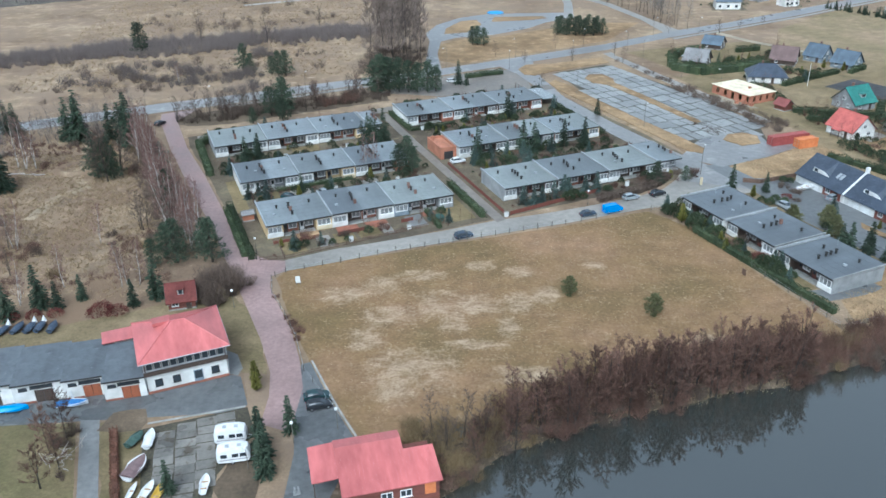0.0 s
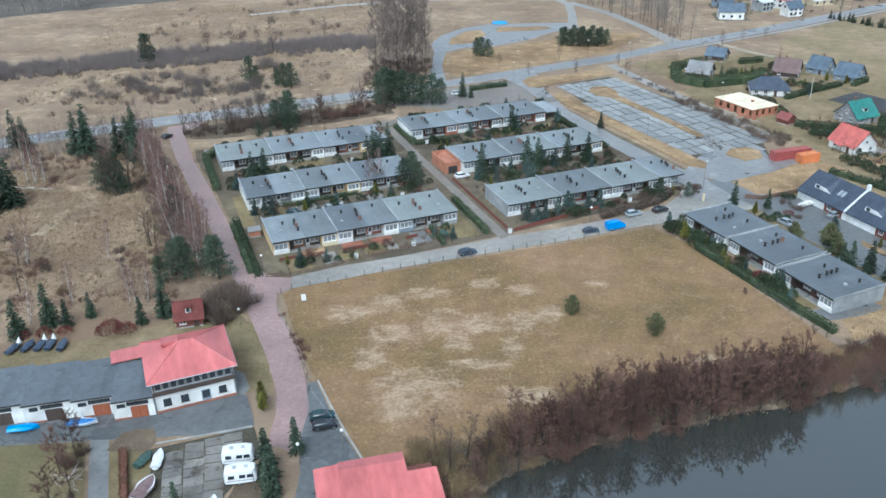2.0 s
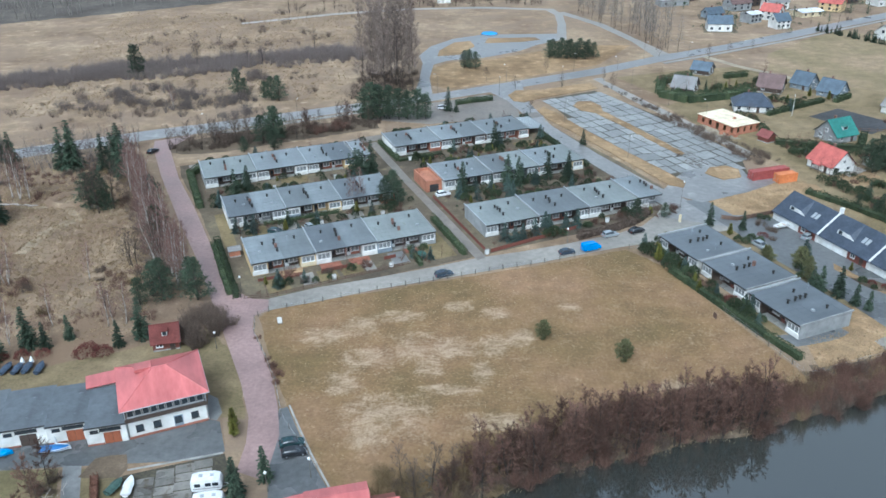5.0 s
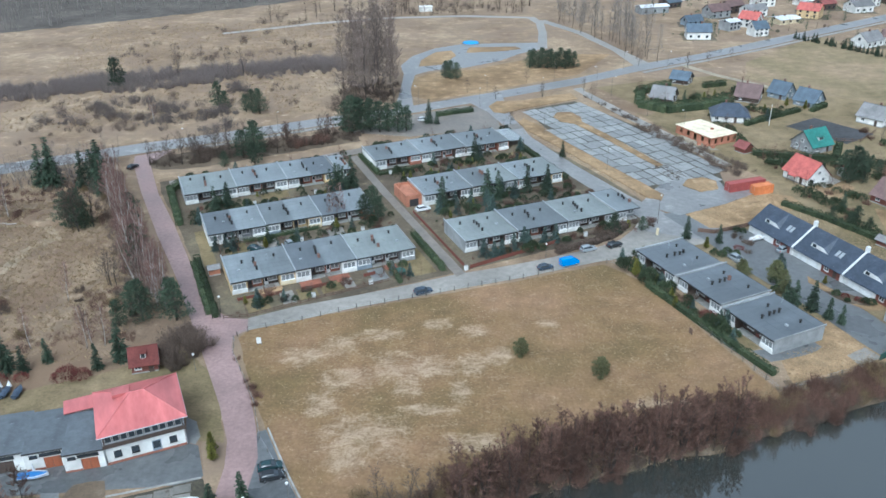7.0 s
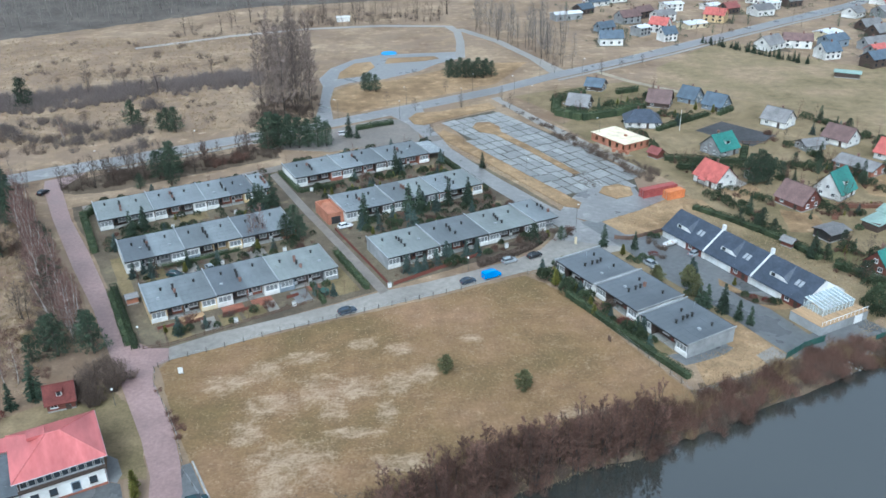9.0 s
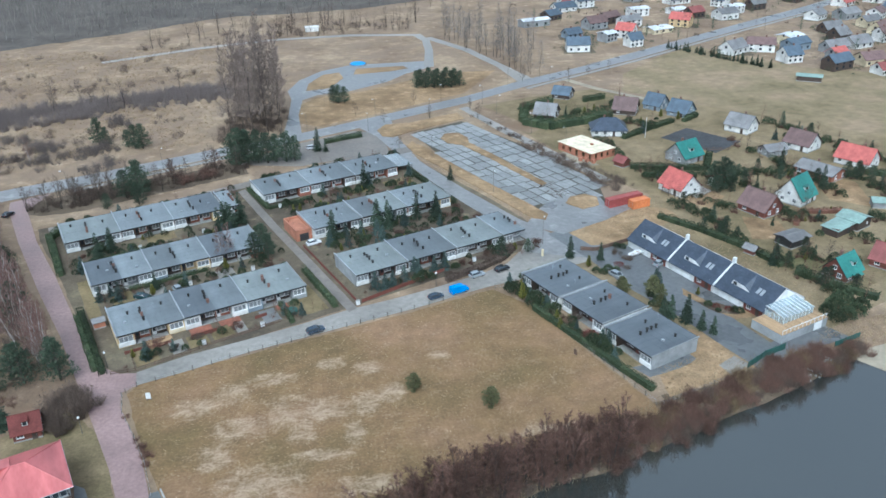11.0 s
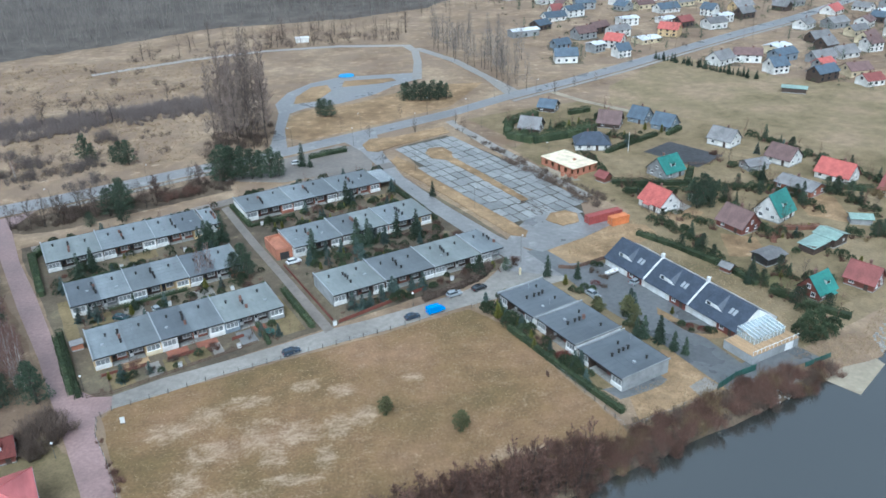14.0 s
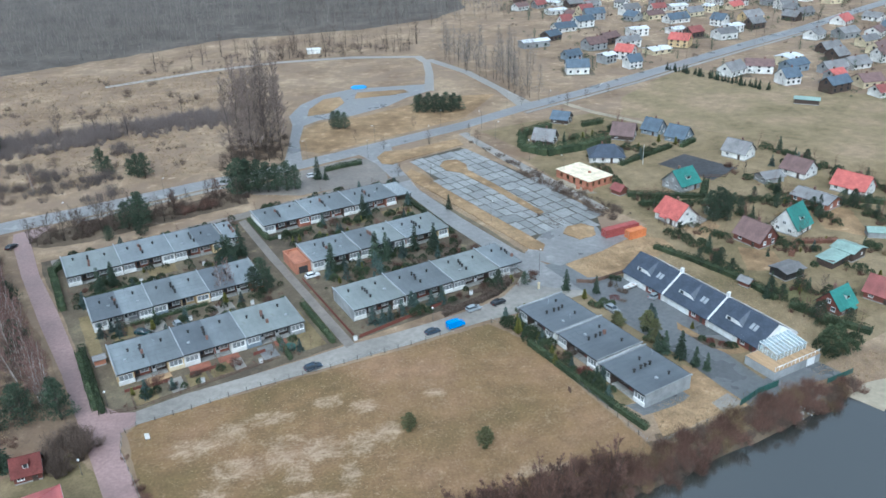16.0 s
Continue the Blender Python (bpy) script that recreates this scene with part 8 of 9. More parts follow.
def hull(length, beam, depth):
    s = Shape()
    n = 9
    rings = []
    for i in range(n):
        k = i / (n - 1)
        w = beam / 2 * (0.82 + 0.35 * k - 0.1) if k < 0.45 else beam / 2 * math.cos((k - 0.45) / 0.55 * math.pi / 2) ** 0.7 + 0.02
        w = min(w, beam / 2)
        zk = 0.12 + 0.3 * max(0.0, k - 0.6) * depth
        zt = depth * (1 + 0.25 * k * k)
        x = -length / 2 + length * k
        rings.append([(x, 0, zk), (x, w * 0.7, zk + depth * 0.22), (x, w, zt), (x, w * 0.86, zt), (x, w * 0.5, zk + depth * 0.42), (x, 0, zk + depth * 0.36), (x, -w * 0.5, zk + depth * 0.42), (x, -w * 0.86, zt), (x, -w, zt), (x, -w * 0.7, zk + depth * 0.22)])
    m_ = 10
    for r in rings:
        s.v += r
    for i in range(n - 1):
        for k in range(m_):
            s.f.append((i * m_ + k, i * m_ + (k + 1) % m_, (i + 1) * m_ + (k + 1) % m_, (i + 1) * m_ + k))
    s.f.append(tuple(range(m_ - 1, -1, -1)))
    s.f.append(tuple(range((n - 1) * m_, n * m_)))
    return s


def cover(length, beam, z, ridge, seed=0):
    s = Shape()
    n = 9
    for i in range(n):
        k = i / (n - 1)
        w = beam / 2 * (0.9 if k < 0.45 else math.cos((k - 0.45) / 0.55 * math.pi / 2) ** 0.7) + 0.05
        x = -length / 2 + length * k
        r = ridge * (0.75 + 0.25 * math.sin(k * 9 + seed)) * (1 - 0.5 * k)
        s.v += [(x, -w, z - 0.15), (x, -w * 0.55, z + r * 0.6), (x, 0, z + r), (x, w * 0.55, z + r * 0.6), (x, w, z - 0.15)]
    for i in range(n - 1):
        for k in range(4):
            s.f.append((i * 5 + k, i * 5 + k + 1, (i + 1) * 5 + k + 1, (i + 1) * 5 + k))
    s.f.append((4, 3, 2, 1, 0))
    return s


def boat(x, y, ang, length, beam, depth, mat, label, cov=None, thwarts=True, z=0.1):
    b_ = thing("boat", pose(x, y, z, 0, 0, ang), label, "boat", "boats ashore in the yard")
    part("hull", hull(length, beam, depth), mat, b_, smooth=False)
    if cov:
        part("cover", cover(length * 0.98, beam, depth * 1.06, 0.4, length), cov, b_)
    elif thwarts:
        for tx_ in (-0.25, 0.1):
            part("thwart", Shape().box(length * tx_ - 0.15, length * tx_ + 0.15, -beam * 0.42, beam * 0.42, depth * 0.75, depth * 0.8), M["wood"], b_)
    part("keel_block", Shape().box(-length * 0.2 - 0.12, -length * 0.2 + 0.12, -beam * 0.35, beam * 0.35, 0.0, 0.24), M["post"], b_)
    part("keel_block", Shape().box(length * 0.2 - 0.12, length * 0.2 + 0.12, -beam * 0.35, beam * 0.35, 0.0, 0.24), M["post"], b_)
    return b_


boat(-47.6, 96.3, 70, 3.6, 1.7, 0.7, M["tarpgreen"], "boat under a dark green tarpaulin", M["tarpgreen"])
boat(-45.4, 96.3, 95, 4.2, 1.6, 0.75, M["gel"], "white boat with a pale cover", M["gel"])
boat(-45.2, 89.8, 76, 4.8, 2.6, 1.1, M["gel"], "large boat under a mauve tarpaulin", M["tarpmauve"])
boat(-34.6, 86.6, 96, 3.8, 1.5, 0.6, M["gel"], "white inflatable dinghy lying open")
boat(-42.3, 85.2, 80, 4.4, 1.5, 0.6, M["gel"], "white rowing boat lying open")
boat(-40.4, 85.4, 78, 4.6, 1.5, 0.6, M["yellowpaint"], "yellow rowing boat lying open")
boat(-44.4, 85.0, 85, 4.2, 0.9, 0.5, M["gel"], "narrow white canoe lying ashore")
boat(-60.6, 105.2, 8, 4.9, 1.8, 0.8, M["gel"], "white boat half under a blue cover", M["boatblue"])
boat(-69.6, 104.0, 10, 4.8, 1.8, 0.8, M["tarpblue"], "boat under a bright blue tarpaulin", M["tarpblue"])
for i, (bx_, by_) in enumerate(((-82.6, 127.6), (-80.2, 128.4), (-78.0, 128.6), (-76.2, 128.8), (-73.8, 128.6))):
    b_ = boat(bx_, by_, 78 + i * 4, 3.8, 1.5, 0.7, M["tarpnavy"], "covered dinghy standing on the lawn", M["tarpnavy"])
    if i in (0, 2, 3):
        part("bow_cover", Shape().tube((1.6, 0, 0.55), (1.9, 0, 1.7), 0.55, 0.05, 7), M["gel"], b_, "white bow cover")
for i, (mx_, my_) in enumerate(((-60.9, 106.3), (-67.3, 107.2))):
    single("sail_roll", Shape().tube((0, 0, 0.05), (0.1, -0.3, 2.4), 0.32, 0.08, 8), M["gel"], "rolled white sail leaning at the garage", "sail", pose(mx_, my_, 0.05))
single("outboard_rack", Shape().box(-0.5, 0.5, -0.2, 0.2, 0, 0.5).box(-0.35, -0.1, -0.25, 0.25, 0.5, 1.2).box(0.15, 0.4, -0.25, 0.25, 0.5, 1.1), M["greywall"], "grey outboard motors on a rack", "motor", pose(-21.5, 84.8, 0.07, 0, 0, 20))


def lamp_post(x, y, h, label, globe=True):
    lp = thing("street_lamp", pose(x, y, 0, 0, 0, pr.uniform(0, 360)), label, "street lamp", "street lamps")
    part("pole", Shape().tube((0, 0, 0), (0, 0, 0.9), 0.09, 0.08, 8).tube((0, 0, 0.9), (0, 0, h), 0.055, 0.045, 8), M["post"], lp)
    if globe:
        part("globe", Shape().ball((0, 0, h + 0.22), 0.26, 10), M["lamp"], lp, smooth=True)
    else:
        part("arm", Shape().tube((0, 0, h), (1.1, 0, h + 0.25), 0.04, 0.035, 6), M["post"], lp)
        part("head", Shape().box(0.95, 1.6, -0.14, 0.14, h + 0.2, h + 0.36), M["lamp"], lp)


for x, y in ((-23.7, 95.5), (-17.5, 98.6), (-41.7, 135.3), (-42.0, 158.1), (33.5, 181.2), (-29.3, 90.1)):
    lamp_post(x, y, 3.6, "white globe lamp on a slim post")
for x, y in ((-78, 267.5), (-50, 283), (-22, 294.5), (0, 316), (24, 312), (28, 331), (50, 323.5), (58, 348), (75, 340), (92, 367), (78, 324), (86, 296), (60, 240), (45, 278), (94, 276), (66, 200), (112, 367)):
    lamp_post(x, y, 7.5, "tall street lamp beside the road", False)
lp = thing("flag_pole", pose(126.3, 281.5, 0), "tall pale flag pole in a garden", "pole")
part("pole", Shape().tube((0, 0, 0), (0, 0, 8.0), 0.1, 0.06, 8), M["trim"], lp)

# white notice board on the plot, waste bins and boxes, gate pillar
nb = thing("notice_board", pose(-30.7, 143.9, 0, 0, 0, 4), "blank white notice board on the plot", "sign")
part("board", Shape().box(-0.48, 0.48, -0.03, 0.03, 0.55, 2.0), M["trim"], nb)
for sx in (-0.38, 0.38):
    part("leg", Shape().box(sx - 0.05, sx + 0.05, 0.03, 0.12, 0, 1.95), M["post"], nb)
for u, v in ((39.5, 160.2), (53.5, 161.0), (76.8, 158.3), (96.0, 161.5), (44.0, 190.5), (60.5, 190.0), (37.2, 219.8), (55.5, 221.0), (113, 163), (81, 227)):
    x, y = W(u, v)
    bn = thing("meter_box", pose(x, y, 0, 0, 0, TH), "white meter cabinet at the garden fence", "cabinet", "white meter cabinets")
    part("body", Shape().box(-0.45, 0.45, -0.25, 0.25, 0.1, 1.25), M["trim"], bn)
    part("cap", Shape().box(-0.5, 0.5, -0.3, 0.3, 1.25, 1.32), M["kerb"], bn)
    part("plinth", Shape().box(-0.42, 0.42, -0.22, 0.22, 0.0, 0.1), M["kerb"], bn)
gp = thing("transformer_pillar", pose(64.0, 192.5, 0, 0, 0, 20), "pale concrete advertising pillar at the junction", "pillar")
part("shaft", Shape().tube((0, 0, 0.3), (0, 0, 2.0), 0.35, 0.35, 12), M["cream"], gp)
part("base", Shape().tube((0, 0, 0), (0, 0, 0.3), 0.45, 0.42, 12), M["kerb"], gp)
part("cap", Shape().tube((0, 0, 2.0), (0, 0, 2.3), 0.45, 0.15, 12), M["cream"], gp)
pl = thing("covered_pool", pose(25.2, 425.5, 0.05), "bright blue covered round pool", "pool")
part("cover", Shape().tube((0, 0, 0.35), (0, 0, 0.6), 4.2, 3.9, 20), M["tarpblue"], pl)
part("rim", Shape().tube((0, 0, 0), (0, 0, 0.4), 4.3, 4.3, 20), M["bluewall"], pl)
for u, v, r in ((115.5, 183.0, 2.3), (61.5, 163.2, 1.4)):
    x, y = W(u, v)
    pl = thing("garden_pool", pose(x, y, 0.02), "round garden pool under a blue cover" if r > 2 else "round garden pool under a green cover", "pool")
    part("wall", Shape().tube((0, 0, 0), (0, 0, 0.9), r, r, 18), M["tarpblue"] if r > 2 else M["greenmesh"], pl)
    part("cover", Shape().tube((0, 0, 0.9), (0, 0, 1.0), r + 0.06, r * 0.9, 18), M["tarpblue"] if r > 2 else M["greenmesh"], pl)
single("pavilion", Shape().box(-4, 4, -2, 2, 0, 2.6).slab((-4.4, -2.4, 2.7), (4.4, -2.4, 2.7), (4.4, 2.4, 3.0), (-4.4, 2.4, 3.0), 0.15), M["white"], "small white pavilion beyond the meadow track", "hut", pose(1.4, 519, 0, 0, 0, 5))
single("patio", Shape().prism([(119.6, 226.8), (120.8, 222.4), (128, 227.3), (126.3, 232)], 0.0, 0.14), M["street"], "pale concrete patio beside the red-roofed cottage", "patio")


# felled birch logs in the scrub
for i in range(9):
    lx = -123.5 + i * 1.5
    single("log", Shape().tube((-1.3, 0, 0.16), (1.3, pr.uniform(-0.2, 0.2), 0.16), 0.17, 0.14, 8), M["birchbark"], "felled pale birch log on grass", "log", pose(lx, 209.5 - i * 0.18 + pr.uniform(-0.3, 0.3), 0.0, 0, 0, pr.uniform(-25, 25)), group="felled birch logs")
# fences
def fence(pts, step, h, label, mat="post", rails=(0.5, 1.0), group="", solid=False, pr_=0.06):
    f_ = thing("fence", pose(0, 0, 0), label, "fence", group)
    for (x0, y0), (x1, y1) in zip(pts, pts[1:]):
        ln = math.hypot(x1 - x0, y1 - y0)
        n = max(1, round(ln / step))
        a = math.degrees(math.atan2(y1 - y0, x1 - x0))
        me = Shape().prism([(-pr_, -pr_), (pr_, -pr_), (pr_, pr_), (-pr_, pr_)], 0, h).mesh("post", M[mat])
        for i in range(n):
            k = i / n
            o = new("post", me)
            o.parent = f_
            o.matrix_basis = pose(x0 + (x1 - x0) * k, y0 + (y1 - y0) * k, 0, pr.uniform(-4, 4), pr.uniform(-4, 4), a)
        if solid:
            for i in range(n):
                k = i / n
                o = part("panel", Shape().box(pr_, ln / n - pr_, -0.03, 0.03, 0.12, h * 0.93), M[mat], f_)
                o.matrix_basis = pose(x0 + (x1 - x0) * k, y0 + (y1 - y0) * k, 0, 0, 0, a)
        else:
            for z in rails:
                o = part("wire" if rails[0] < 0.6 and mat == "post" else "rail", Shape().box(0, ln, -0.012, 0.012, z - 0.012, z + 0.012) if mat == "post" else Shape().box(0, ln, -0.04, 0.04, z - 0.06, z + 0.06), M["zinc"] if mat == "post" else M[mat], f_)
                o.matrix_basis = pose(x0, y0, 0, 0, 0, a)


fence([(-36, 147.5), (-34.2, 149.4), (-23.2, 153.4), (-11.7, 158.2), (0.7, 162.2), (13.5, 166.4), (26.8, 170.6), (38, 174.8)], 3.6, 1.35, "wire fence on weathered wooden posts along the plot")
fence([(48, 177.5), (52, 176), (56, 167.2), (63.2, 144), (70, 125)], 3.4, 1.35, "wire fence on wooden posts beside the end gardens")
fence([(-36.4, 146), (-35.4, 140.5), (-31.4, 132), (-28, 124), (-25, 114), (-21, 107), (-17, 100.5)], 3.6, 1.3, "wire fence on wooden posts along the village street")
fence([(71, 124.5), (84, 129.5), (97, 133)], 3.0, 1.0, "low wire fence at the top of the bank")
fence([W(78.0, 158.6), W(104, 162.4)], 2.2, 1.15, "red-brown wooden board fence along the street", "redwood", solid=True)
fence([W(19, 159), W(24, 157.6), W(40, 159.0)], 2.0, 1.0, "low dark wooden fence round the corner garden", "fencewood", rails=(0.3, 0.8))
fence([W(40, 159.2), W(58, 160.6)], 2.0, 1.0, "low dark wooden fence along the street", "fencewood", rails=(0.3, 0.8))
fence([W(77.0, 160), W(77.0, 196)], 2.2, 1.1, "red-brown wooden fence along the lane", "redwood", solid=True)
fence([W(24, 158), W(24.2, 166)], 2.0, 1.0, "low fence between front gardens", "fencewood", rails=(0.3, 0.8))
fence([(75.2, 194.2), (79, 192.9), (91.6, 197.8)], 0.9, 1.3, "dark brown board fence beside the tan plot", "fencewood", solid=True)
fence([(93.2, 133.6), (98.9, 137.0), (104.6, 139.0)], 1.5, 1.8, "green mesh fence at the end of the drive", "greenmesh", solid=True)
fence([(115.6, 138.0), (123.2, 140.7)], 1.5, 1.5, "green mesh fence above the slipway", "greenmesh", solid=True)
fence([W(23, 184), W(66, 184.5)], 2.4, 1.2, "dark wooden garden fence behind the row", "fencewood", rails=(0.3, 0.9))
fence([W(82, 181.5), W(128, 182)], 2.4, 1.2, "dark wooden garden fence behind the row", "fencewood", rails=(0.3, 0.9))
fence([W(22, 212), W(66, 212.5)], 2.4, 1.2, "dark wooden garden fence behind the row", "fencewood", rails=(0.3, 0.9))
fence([(160, 272), (150, 262), (140, 264)], 2.5, 1.4, "garden fence beside the court", "fencewood", rails=(0.4, 1.0))

# front terraces and garden plots of the first row
for u, wd, mat_, lab in ((28.4, 5.5, "wood", "raised timber deck before the yellow house"), (38.0, 5.0, "brickwall", "red paved front terrace"), (45.0, 5.0, "brickwall", "red paved front terrace"), (59, 3.0, "brickwall", "red paved front terrace")):
    x, y = W(u, 166.0)
    dk = thing("deck", pose(x, y, 0, 0, 0, TH), lab, "terrace")
    for i in range(8):
        part("board", Shape().box(0, wd, 0.05 + i * 0.3, 0.32 + i * 0.3, 0.1, 0.32 if mat_ == "wood" else 0.2), M[mat_], dk)
    part("step", Shape().box(wd * 0.3, wd * 0.6, -0.9, 0.03, 0.02, 0.16), M[mat_], dk)
for u, v, a, b, mat_, z in ((32.5, 159.6, 3.2, 6, "street", 0.05), (47.5, 161.0, 2.6, 5.5, "street", 0.05), (54.5, 161.5, 4.0, 6.5, "oldasphalt", 0.05), (36.5, 160.0, 4.5, 5.5, "lawn", 0.045), (42.0, 160.6, 5.0, 5.3, "lawn", 0.045), (24.5, 159.0, 5.0, 7.5, "lawn", 0.045), (63.5, 160.5, 6.5, 20, "lawn", 0.045), (25, 190, 5, 6, "lawn", 0.045), (18.5, 186, 3.0, 22, "lawn", 0.046), (78, 233, 5, 12, "lawn", 0.045), (40, 222, 8, 5, "lawn", 0.045), (50, 188, 6, 7, "street", 0.046), (33, 187, 5, 8, "street", 0.046), (104, 224, 8, 5, "lawn", 0.045), (117, 224, 10, 5, "lawn", 0.045), (90, 161.5, 10, 4, "lawn", 0.045), (113.5, 125, 3, 6, "lawn", 0.045), (113.3, 103, 4.5, 9, "lawn", 0.045)):
    sheet("garden_plot", [W(u, v), W(u + a, v), W(u + a, v + b), W(u, v + b)], z, M["frontlawn" if mat_ == "lawn" else mat_], "paved garden path" if mat_ != "lawn" else "small brownish front lawn", 1.0, 0.15, "garden")
# railings and low walls of the first row
fence([W(27.8, 164.6), W(33.6, 164.8)], 1.4, 1.0, "red-brown timber railing of a raised deck", "redwood", rails=(0.35, 0.65, 0.95))
fence([W(23.2, 165.6), W(27.6, 165.6)], 2.2, 0.9, "low red-brown board wall before the bay", "redwood", solid=True)
fence([W(37.6, 164.4), W(44.6, 164.6)], 2.3, 1.0, "red-brown board fence of a terrace", "redwood", solid=True)
fence([W(53, 165.0), W(56, 165.2)], 1.5, 1.0, "orange-red board screen before a house", "redwood", solid=True)
x, y = W(20.2, 181.5)
gable_house("shed", x, y, TH, 2.6, 2.2, 1.9, 2.4, M["orange"], M["greyroof"], "small orange garden shed beside the hedge", "shed", chimney=False, win=False, over=0.25)
# far settlement north and east of the main road
fr_ = random.Random(5)
FAR_HOUSES = ((143.5, 428.5, -8, 12, 9, "white", "blueroof"), (180, 455, -40, 10, 9, "white", "brightred"), (202, 463, 20, 14, 10, "cream", "whiteroof"), (222, 477, -40, 12, 9, "yellow", "brightred"), (168, 544, 15, 15, 9, "white", "blueroof"),
              (137, 500, 15, 18, 8, "greywall", "whiteroof"), (150, 462, 20, 10, 7, "bluewall", "blueroof"), (209, 516, 10, 12, 9, "white", "whiteroof"), (250, 552, 15, 16, 10, "white", "blueroof"), (257, 492, 15, 13, 10, "white", "greyroof"), (270, 508, 30, 12, 9, "white", "whiteroof"),
              (301, 545, 20, 16, 9, "yellow", "greyroof"), (220, 404, 30, 13, 9, "white", "greyroof"), (236, 406, -25, 14, 10, "white", "brownroof"), (238, 380, 10, 9, 9, "white", "blueroof"), (272, 366, 5, 12, 10, "cream", "brownroof"), (268, 348, 10, 10, 8, "white", "darkred"),
              (254, 403, 20, 14, 8, "bluewall", "blueroof"), (308, 476, 35, 12, 9, "white", "greyroof"), (327, 474, 20, 14, 10, "greywall", "greyroof"), (344, 470, 40, 12, 9, "white", "brownroof"), (296, 440, 15, 13, 8, "darkwood", "greyroof"), (288, 402, 15, 13, 10, "white", "greyroof"), (262, 378, 20, 9, 7, "greywall", "brightred"),
              (320, 430, 30, 12, 9, "cream", "brownroof"), (345, 440, 15, 12, 9, "white", "greyroof"), (330, 400, 25, 12, 9, "white", "blueroof"), (365, 415, 40, 12, 9, "greywall", "brownroof"), (310, 370, 15, 11, 9, "white", "greyroof"), (350, 380, 25, 12, 9, "cream", "darkred"), (375, 470, 20, 12, 9, "white", "greyroof"),
              (230, 590, 20, 14, 9, "white", "greyroof"), (270, 600, 10, 14, 9, "white", "whiteroof"), (310, 590, 30, 14, 9, "cream", "brightred"), (345, 580, 15, 14, 9, "white", "greyroof"), (200, 580, 0, 14, 9, "greywall", "blueroof"), (180, 610, 20, 14, 9, "white", "whiteroof"), (395, 520, 30, 14, 9, "greywall", "greyroof"), (350, 515, 35, 14, 10, "white", "brightred"), (420, 560, 25, 14, 9, "white", "greyroof"), (390, 590, 10, 16, 9, "cream", "brownroof"))


def far_house(x, y, ang, ln, wd, wall, roof):
    """A simpler house for the far village: walls, roof, chimney, door and windows."""
    flat = roof == "whiteroof"
    e = fr_.uniform(2.8, 5.0)
    r = e + (0.9 if flat else fr_.uniform(2.4, 3.6))
    words = {"white": "white", "cream": "cream", "yellow": "yellow", "greywall": "grey", "bluewall": "blue-grey", "darkwood": "dark timber"}[wall]
    rwords = {"blueroof": "blue-grey", "brightred": "red", "whiteroof": "pale flat", "greyroof": "grey", "brownroof": "brown", "darkred": "dull red"}[roof]
    h = thing("village_house", pose(x, y, 0, 0, 0, ang), f"{words} village house with {rwords} roof", "house", "houses of the far village")
    a, b = ln / 2, wd / 2
    w = Shape().add([(-a, -b, 0), (a, -b, 0), (a, b, 0), (-a, b, 0), (-a, -b, e), (a, -b, e), (a, b, e), (-a, b, e), (-a, 0, r - 0.1), (a, 0, r - 0.1)],
                    [(3, 2, 1, 0), (0, 1, 5, 4), (2, 3, 7, 6), (1, 2, 6, 9, 5), (3, 0, 4, 8, 7), (4, 5, 9, 8), (6, 7, 8, 9)])
    part("wall", w, M[wall], h)
    o = 0.5
    ez = e - o * (r - e) / b
    rs_ = Shape().slab((-a - o, -b - o, ez), (a + o, -b - o, ez), (a + o, 0, r + 0.05), (-a - o, 0, r + 0.05), 0.18)
    rs_.slab((-a - o, 0, r + 0.05), (a + o, 0, r + 0.05), (a + o, b + o, ez), (-a - o, b + o, ez), 0.18)
    part("roof", rs_, M[roof], h)
    cx = a * fr_.uniform(-0.4, 0.4)
    part("chimney", Shape().box(cx - 0.35, cx + 0.35, -0.35, 0.35, r - 0.6, r + 0.9), M["chimney"], h)
    wm = Shape().box(-0.65, 0.65, -0.06, 0.02, 0, 1.3).mesh("window", M["glass"])
    for zz in ((0.9, 3.0) if e > 4.2 else (0.9,)):
        for k in range(3):
            o_ = new("window", wm)
            o_.parent, o_.matrix_basis = h, pose(-a + ln * (k + 0.5) / 3, -b, zz)
    for sx in (-1, 1):
        o_ = new("window", wm)
        o_.parent, o_.matrix_basis = h, pose(sx * a, 0, e - 0.3, 0, 0, 90 * sx)


for row in FAR_HOUSES:
    far_house(*row)
done = [(q[0], q[1]) for q in FAR_HOUSES]
for gx in range(120, 520, 17):
    for gy in range(330, 700, 17):
        x, y = gx + fr_.uniform(-5, 5), gy + fr_.uniform(-5, 5)
        k = (y - 410) - (x - 180) * 0.67
        south_side = k < -20 and x - 222 > (400 - y) * 0.75 and x > 222
        north_side = k > 20 and x > 150 and y > 430
        if not (south_side or north_side) or fr_.random() < 0.42 or len(done) > 150:
            continue
        if any(math.hypot(x - q[0], y - q[1]) < 15 for q in done):
            continue
        done.append((x, y))
        far_house(x, y, fr_.choice((15, 30, -60, 20)), fr_.uniform(8, 14), fr_.uniform(7, 9.5), fr_.choice(("white", "white", "white", "greywall", "cream", "darkwood")), fr_.choice(("greyroof", "greyroof", "greyroof", "brownroof", "blueroof", "whiteroof", "darkred")))
spots = []
for i in range(420):
    x, y = fr_.uniform(130, 480), fr_.uniform(340, 660)
    k = (y - 410) - (x - 180) * 0.67
    if (abs(k) > 12) and ((k < 0 and x - 212 > (400 - y) * 0.75) or (k > 0 and x > 125 and y > 420)):
        spots.append((x, y))
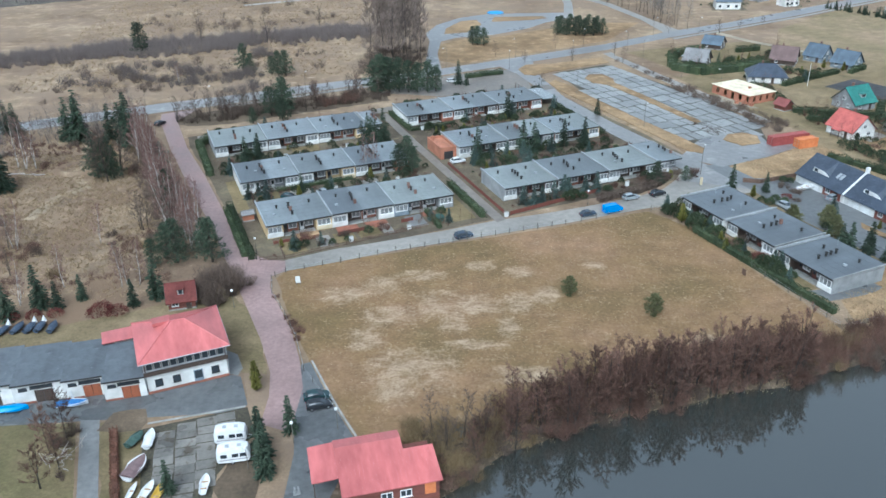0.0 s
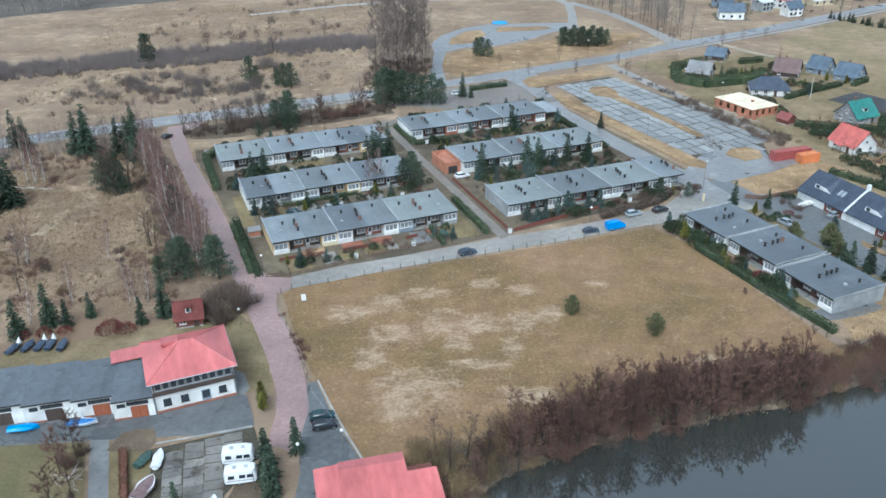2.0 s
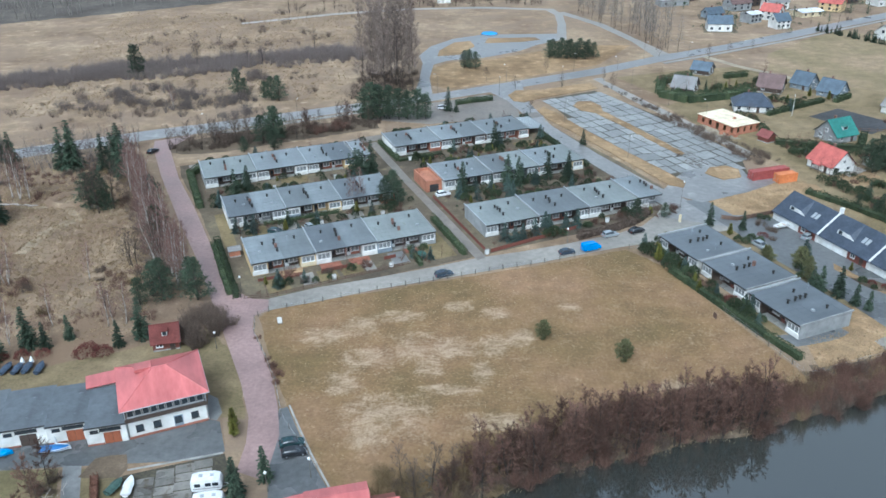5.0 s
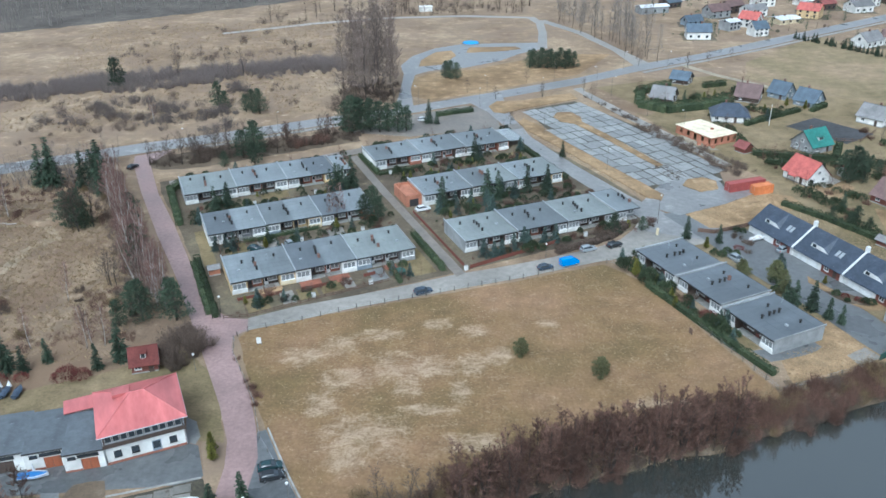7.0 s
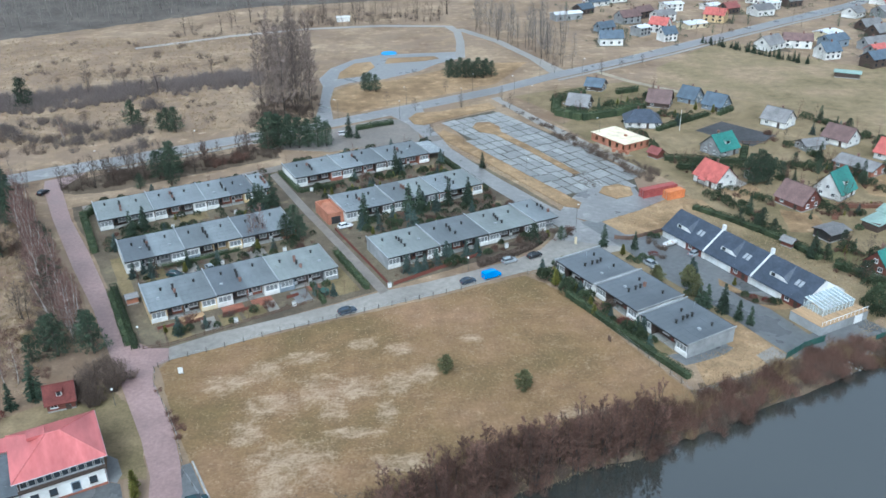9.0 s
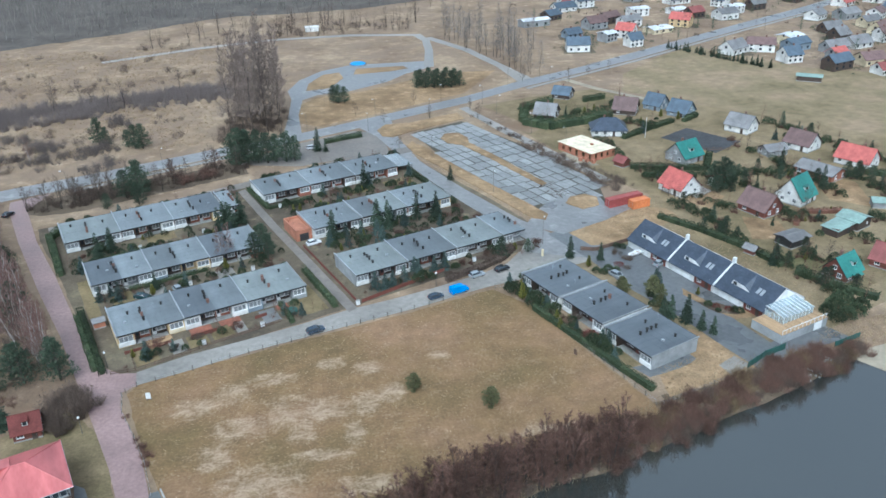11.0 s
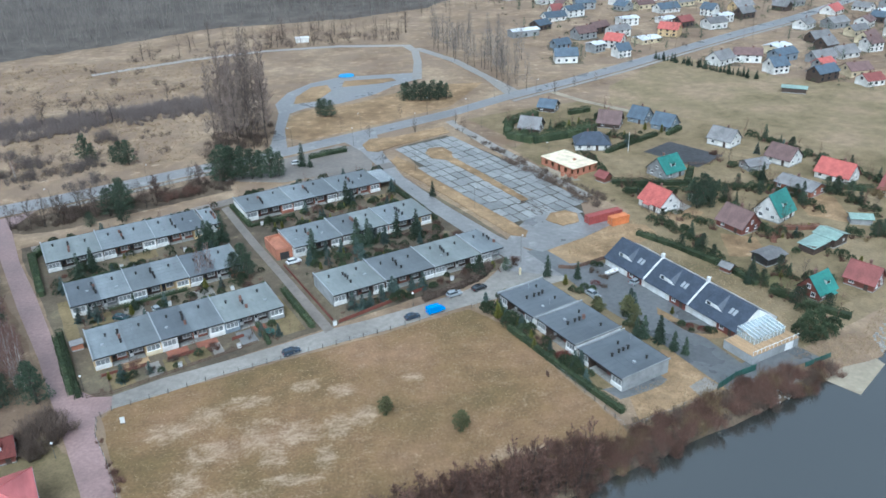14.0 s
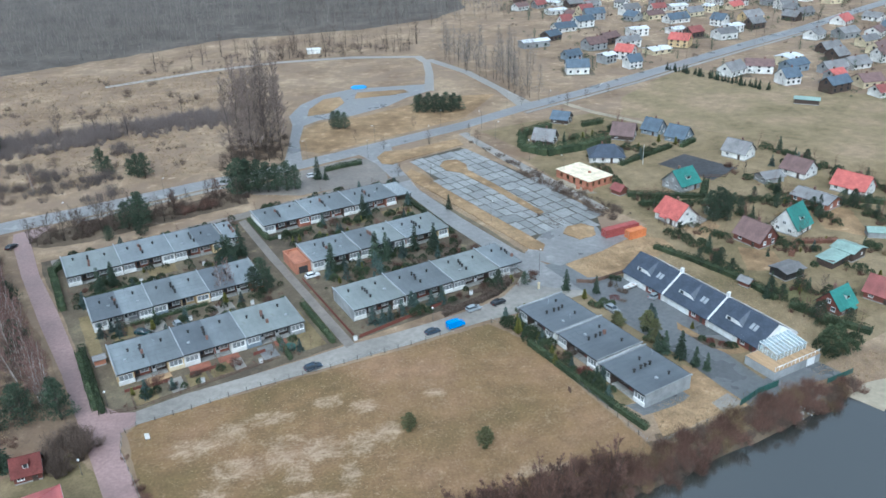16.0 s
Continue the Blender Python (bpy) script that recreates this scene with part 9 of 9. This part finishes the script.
woods("village_shrubs", "evergreen shrubs and hedges among far houses", spots[::2], ("pine", "evergreen"), M["needle"], (0.4, 0.95), 300)
woods("village_trees", "bare shrubs and trees among far houses", spots[1::2], ("brownbush", "bare"), M["twig"], (0.6, 1.1), 260)

# concrete slabs of the boat park and of the old car park
BIG = Shape().slab((-1.45, -0.95, 0.09), (1.45, -0.95, 0.09), (1.45, 0.95, 0.09), (-1.45, 0.95, 0.09), 0.05).mesh("slab", M["oldslab"])
lot = bpy.data.objects["boat_lot"]
lot_poly = [(-46.5, 98.8), (-33, 103.3), (-30.6, 98), (-33.8, 89), (-32.5, 74), (-39.5, 74), (-43, 86)]
for i in range(-8, 12):
    for j in range(-14, 12):
        a = 14
        lx, ly = i * 3.0, j * 2.0 + 0.3 * (i % 3)
        x = -39 + lx * math.cos(radians(a)) - ly * math.sin(radians(a))
        y = 92 + lx * math.sin(radians(a)) + ly * math.cos(radians(a))
        if inside((x, y), lot_poly) and inside((x + 1, y + 0.6), lot_poly) and inside((x - 1, y - 0.6), lot_poly):
            o = new("slab", BIG)
            o.parent = lot
            o.matrix_basis = pose(x + pr.uniform(-0.1, 0.1), y + pr.uniform(-0.1, 0.1), pr.uniform(0, 0.03), 0, 0, a + pr.uniform(-2, 2)) @ Matrix.Diagonal((pr.uniform(0.94, 1.03), pr.uniform(0.92, 1.04), 1, 1))
CAR = Shape().slab((-2.8, -1.55, 0.13), (2.8, -1.55, 0.13), (2.8, 1.55, 0.13), (-2.8, 1.55, 0.13), 0.07).mesh("slab", M["slab"])
lot = bpy.data.objects["lot_base"]
lot_poly = [(41, 306), (62, 317), (75, 292), (89, 264), (95, 240), (92, 228), (78, 231), (71, 224), (58.7, 253), (48, 277)]
for i in range(-12, 14):
    for j in range(-24, 26):
        lx, ly = j * 3.4, i * 6.0 + (0.6 if j % 2 else 0.0)
        a = -66.5
        x = 68 + ly * math.cos(radians(a)) - lx * math.sin(radians(a))
        y = 268 + ly * math.sin(radians(a)) + lx * math.cos(radians(a))
        if inside((x, y), lot_poly):
            o = new("slab", CAR)
            o.parent = lot
            o.matrix_basis = pose(x + pr.uniform(-0.12, 0.12), y + pr.uniform(-0.12, 0.12), pr.uniform(-0.03, 0.03), pr.uniform(-0.3, 0.3), 0, a + pr.uniform(-1.6, 1.6)) @ Matrix.Diagonal((pr.uniform(0.96, 1.03), pr.uniform(0.94, 1.05), 1, 1))
boat(89.0, 188.6, 25, 5.2, 1.9, 0.9, M["gel"], "white motor boat parked in the forecourt")

# gardens of the far village: shrubs, small trees and bare beds round the houses
vg = [(x + math.cos(a) * r, y + math.sin(a) * r) for x, y in done for a, r in [(fr_.uniform(0, 6.28), fr_.uniform(7.5, 12)) for _ in range(7)]]
woods("village_shrubs", "dark evergreen shrubs round the far houses", vg[::2], ("evergreen",), M["hedge"], (0.7, 1.7), 110)
woods("village_brush", "bare shrubs and fruit trees round the far houses", vg[1::2], ("brownbush", "bare"), M["hazytwig"], (0.5, 1.0), 120)
for x, y in done[::3]:
    if y > 395:
        sheet("village_garden", [(x - 9, y - 7), (x + 8, y - 9), (x + 10, y + 6), (x - 6, y + 9)], 0.03, M["garden"], "dark soil and lawn round a far house", 2.5, 0.8, "garden")
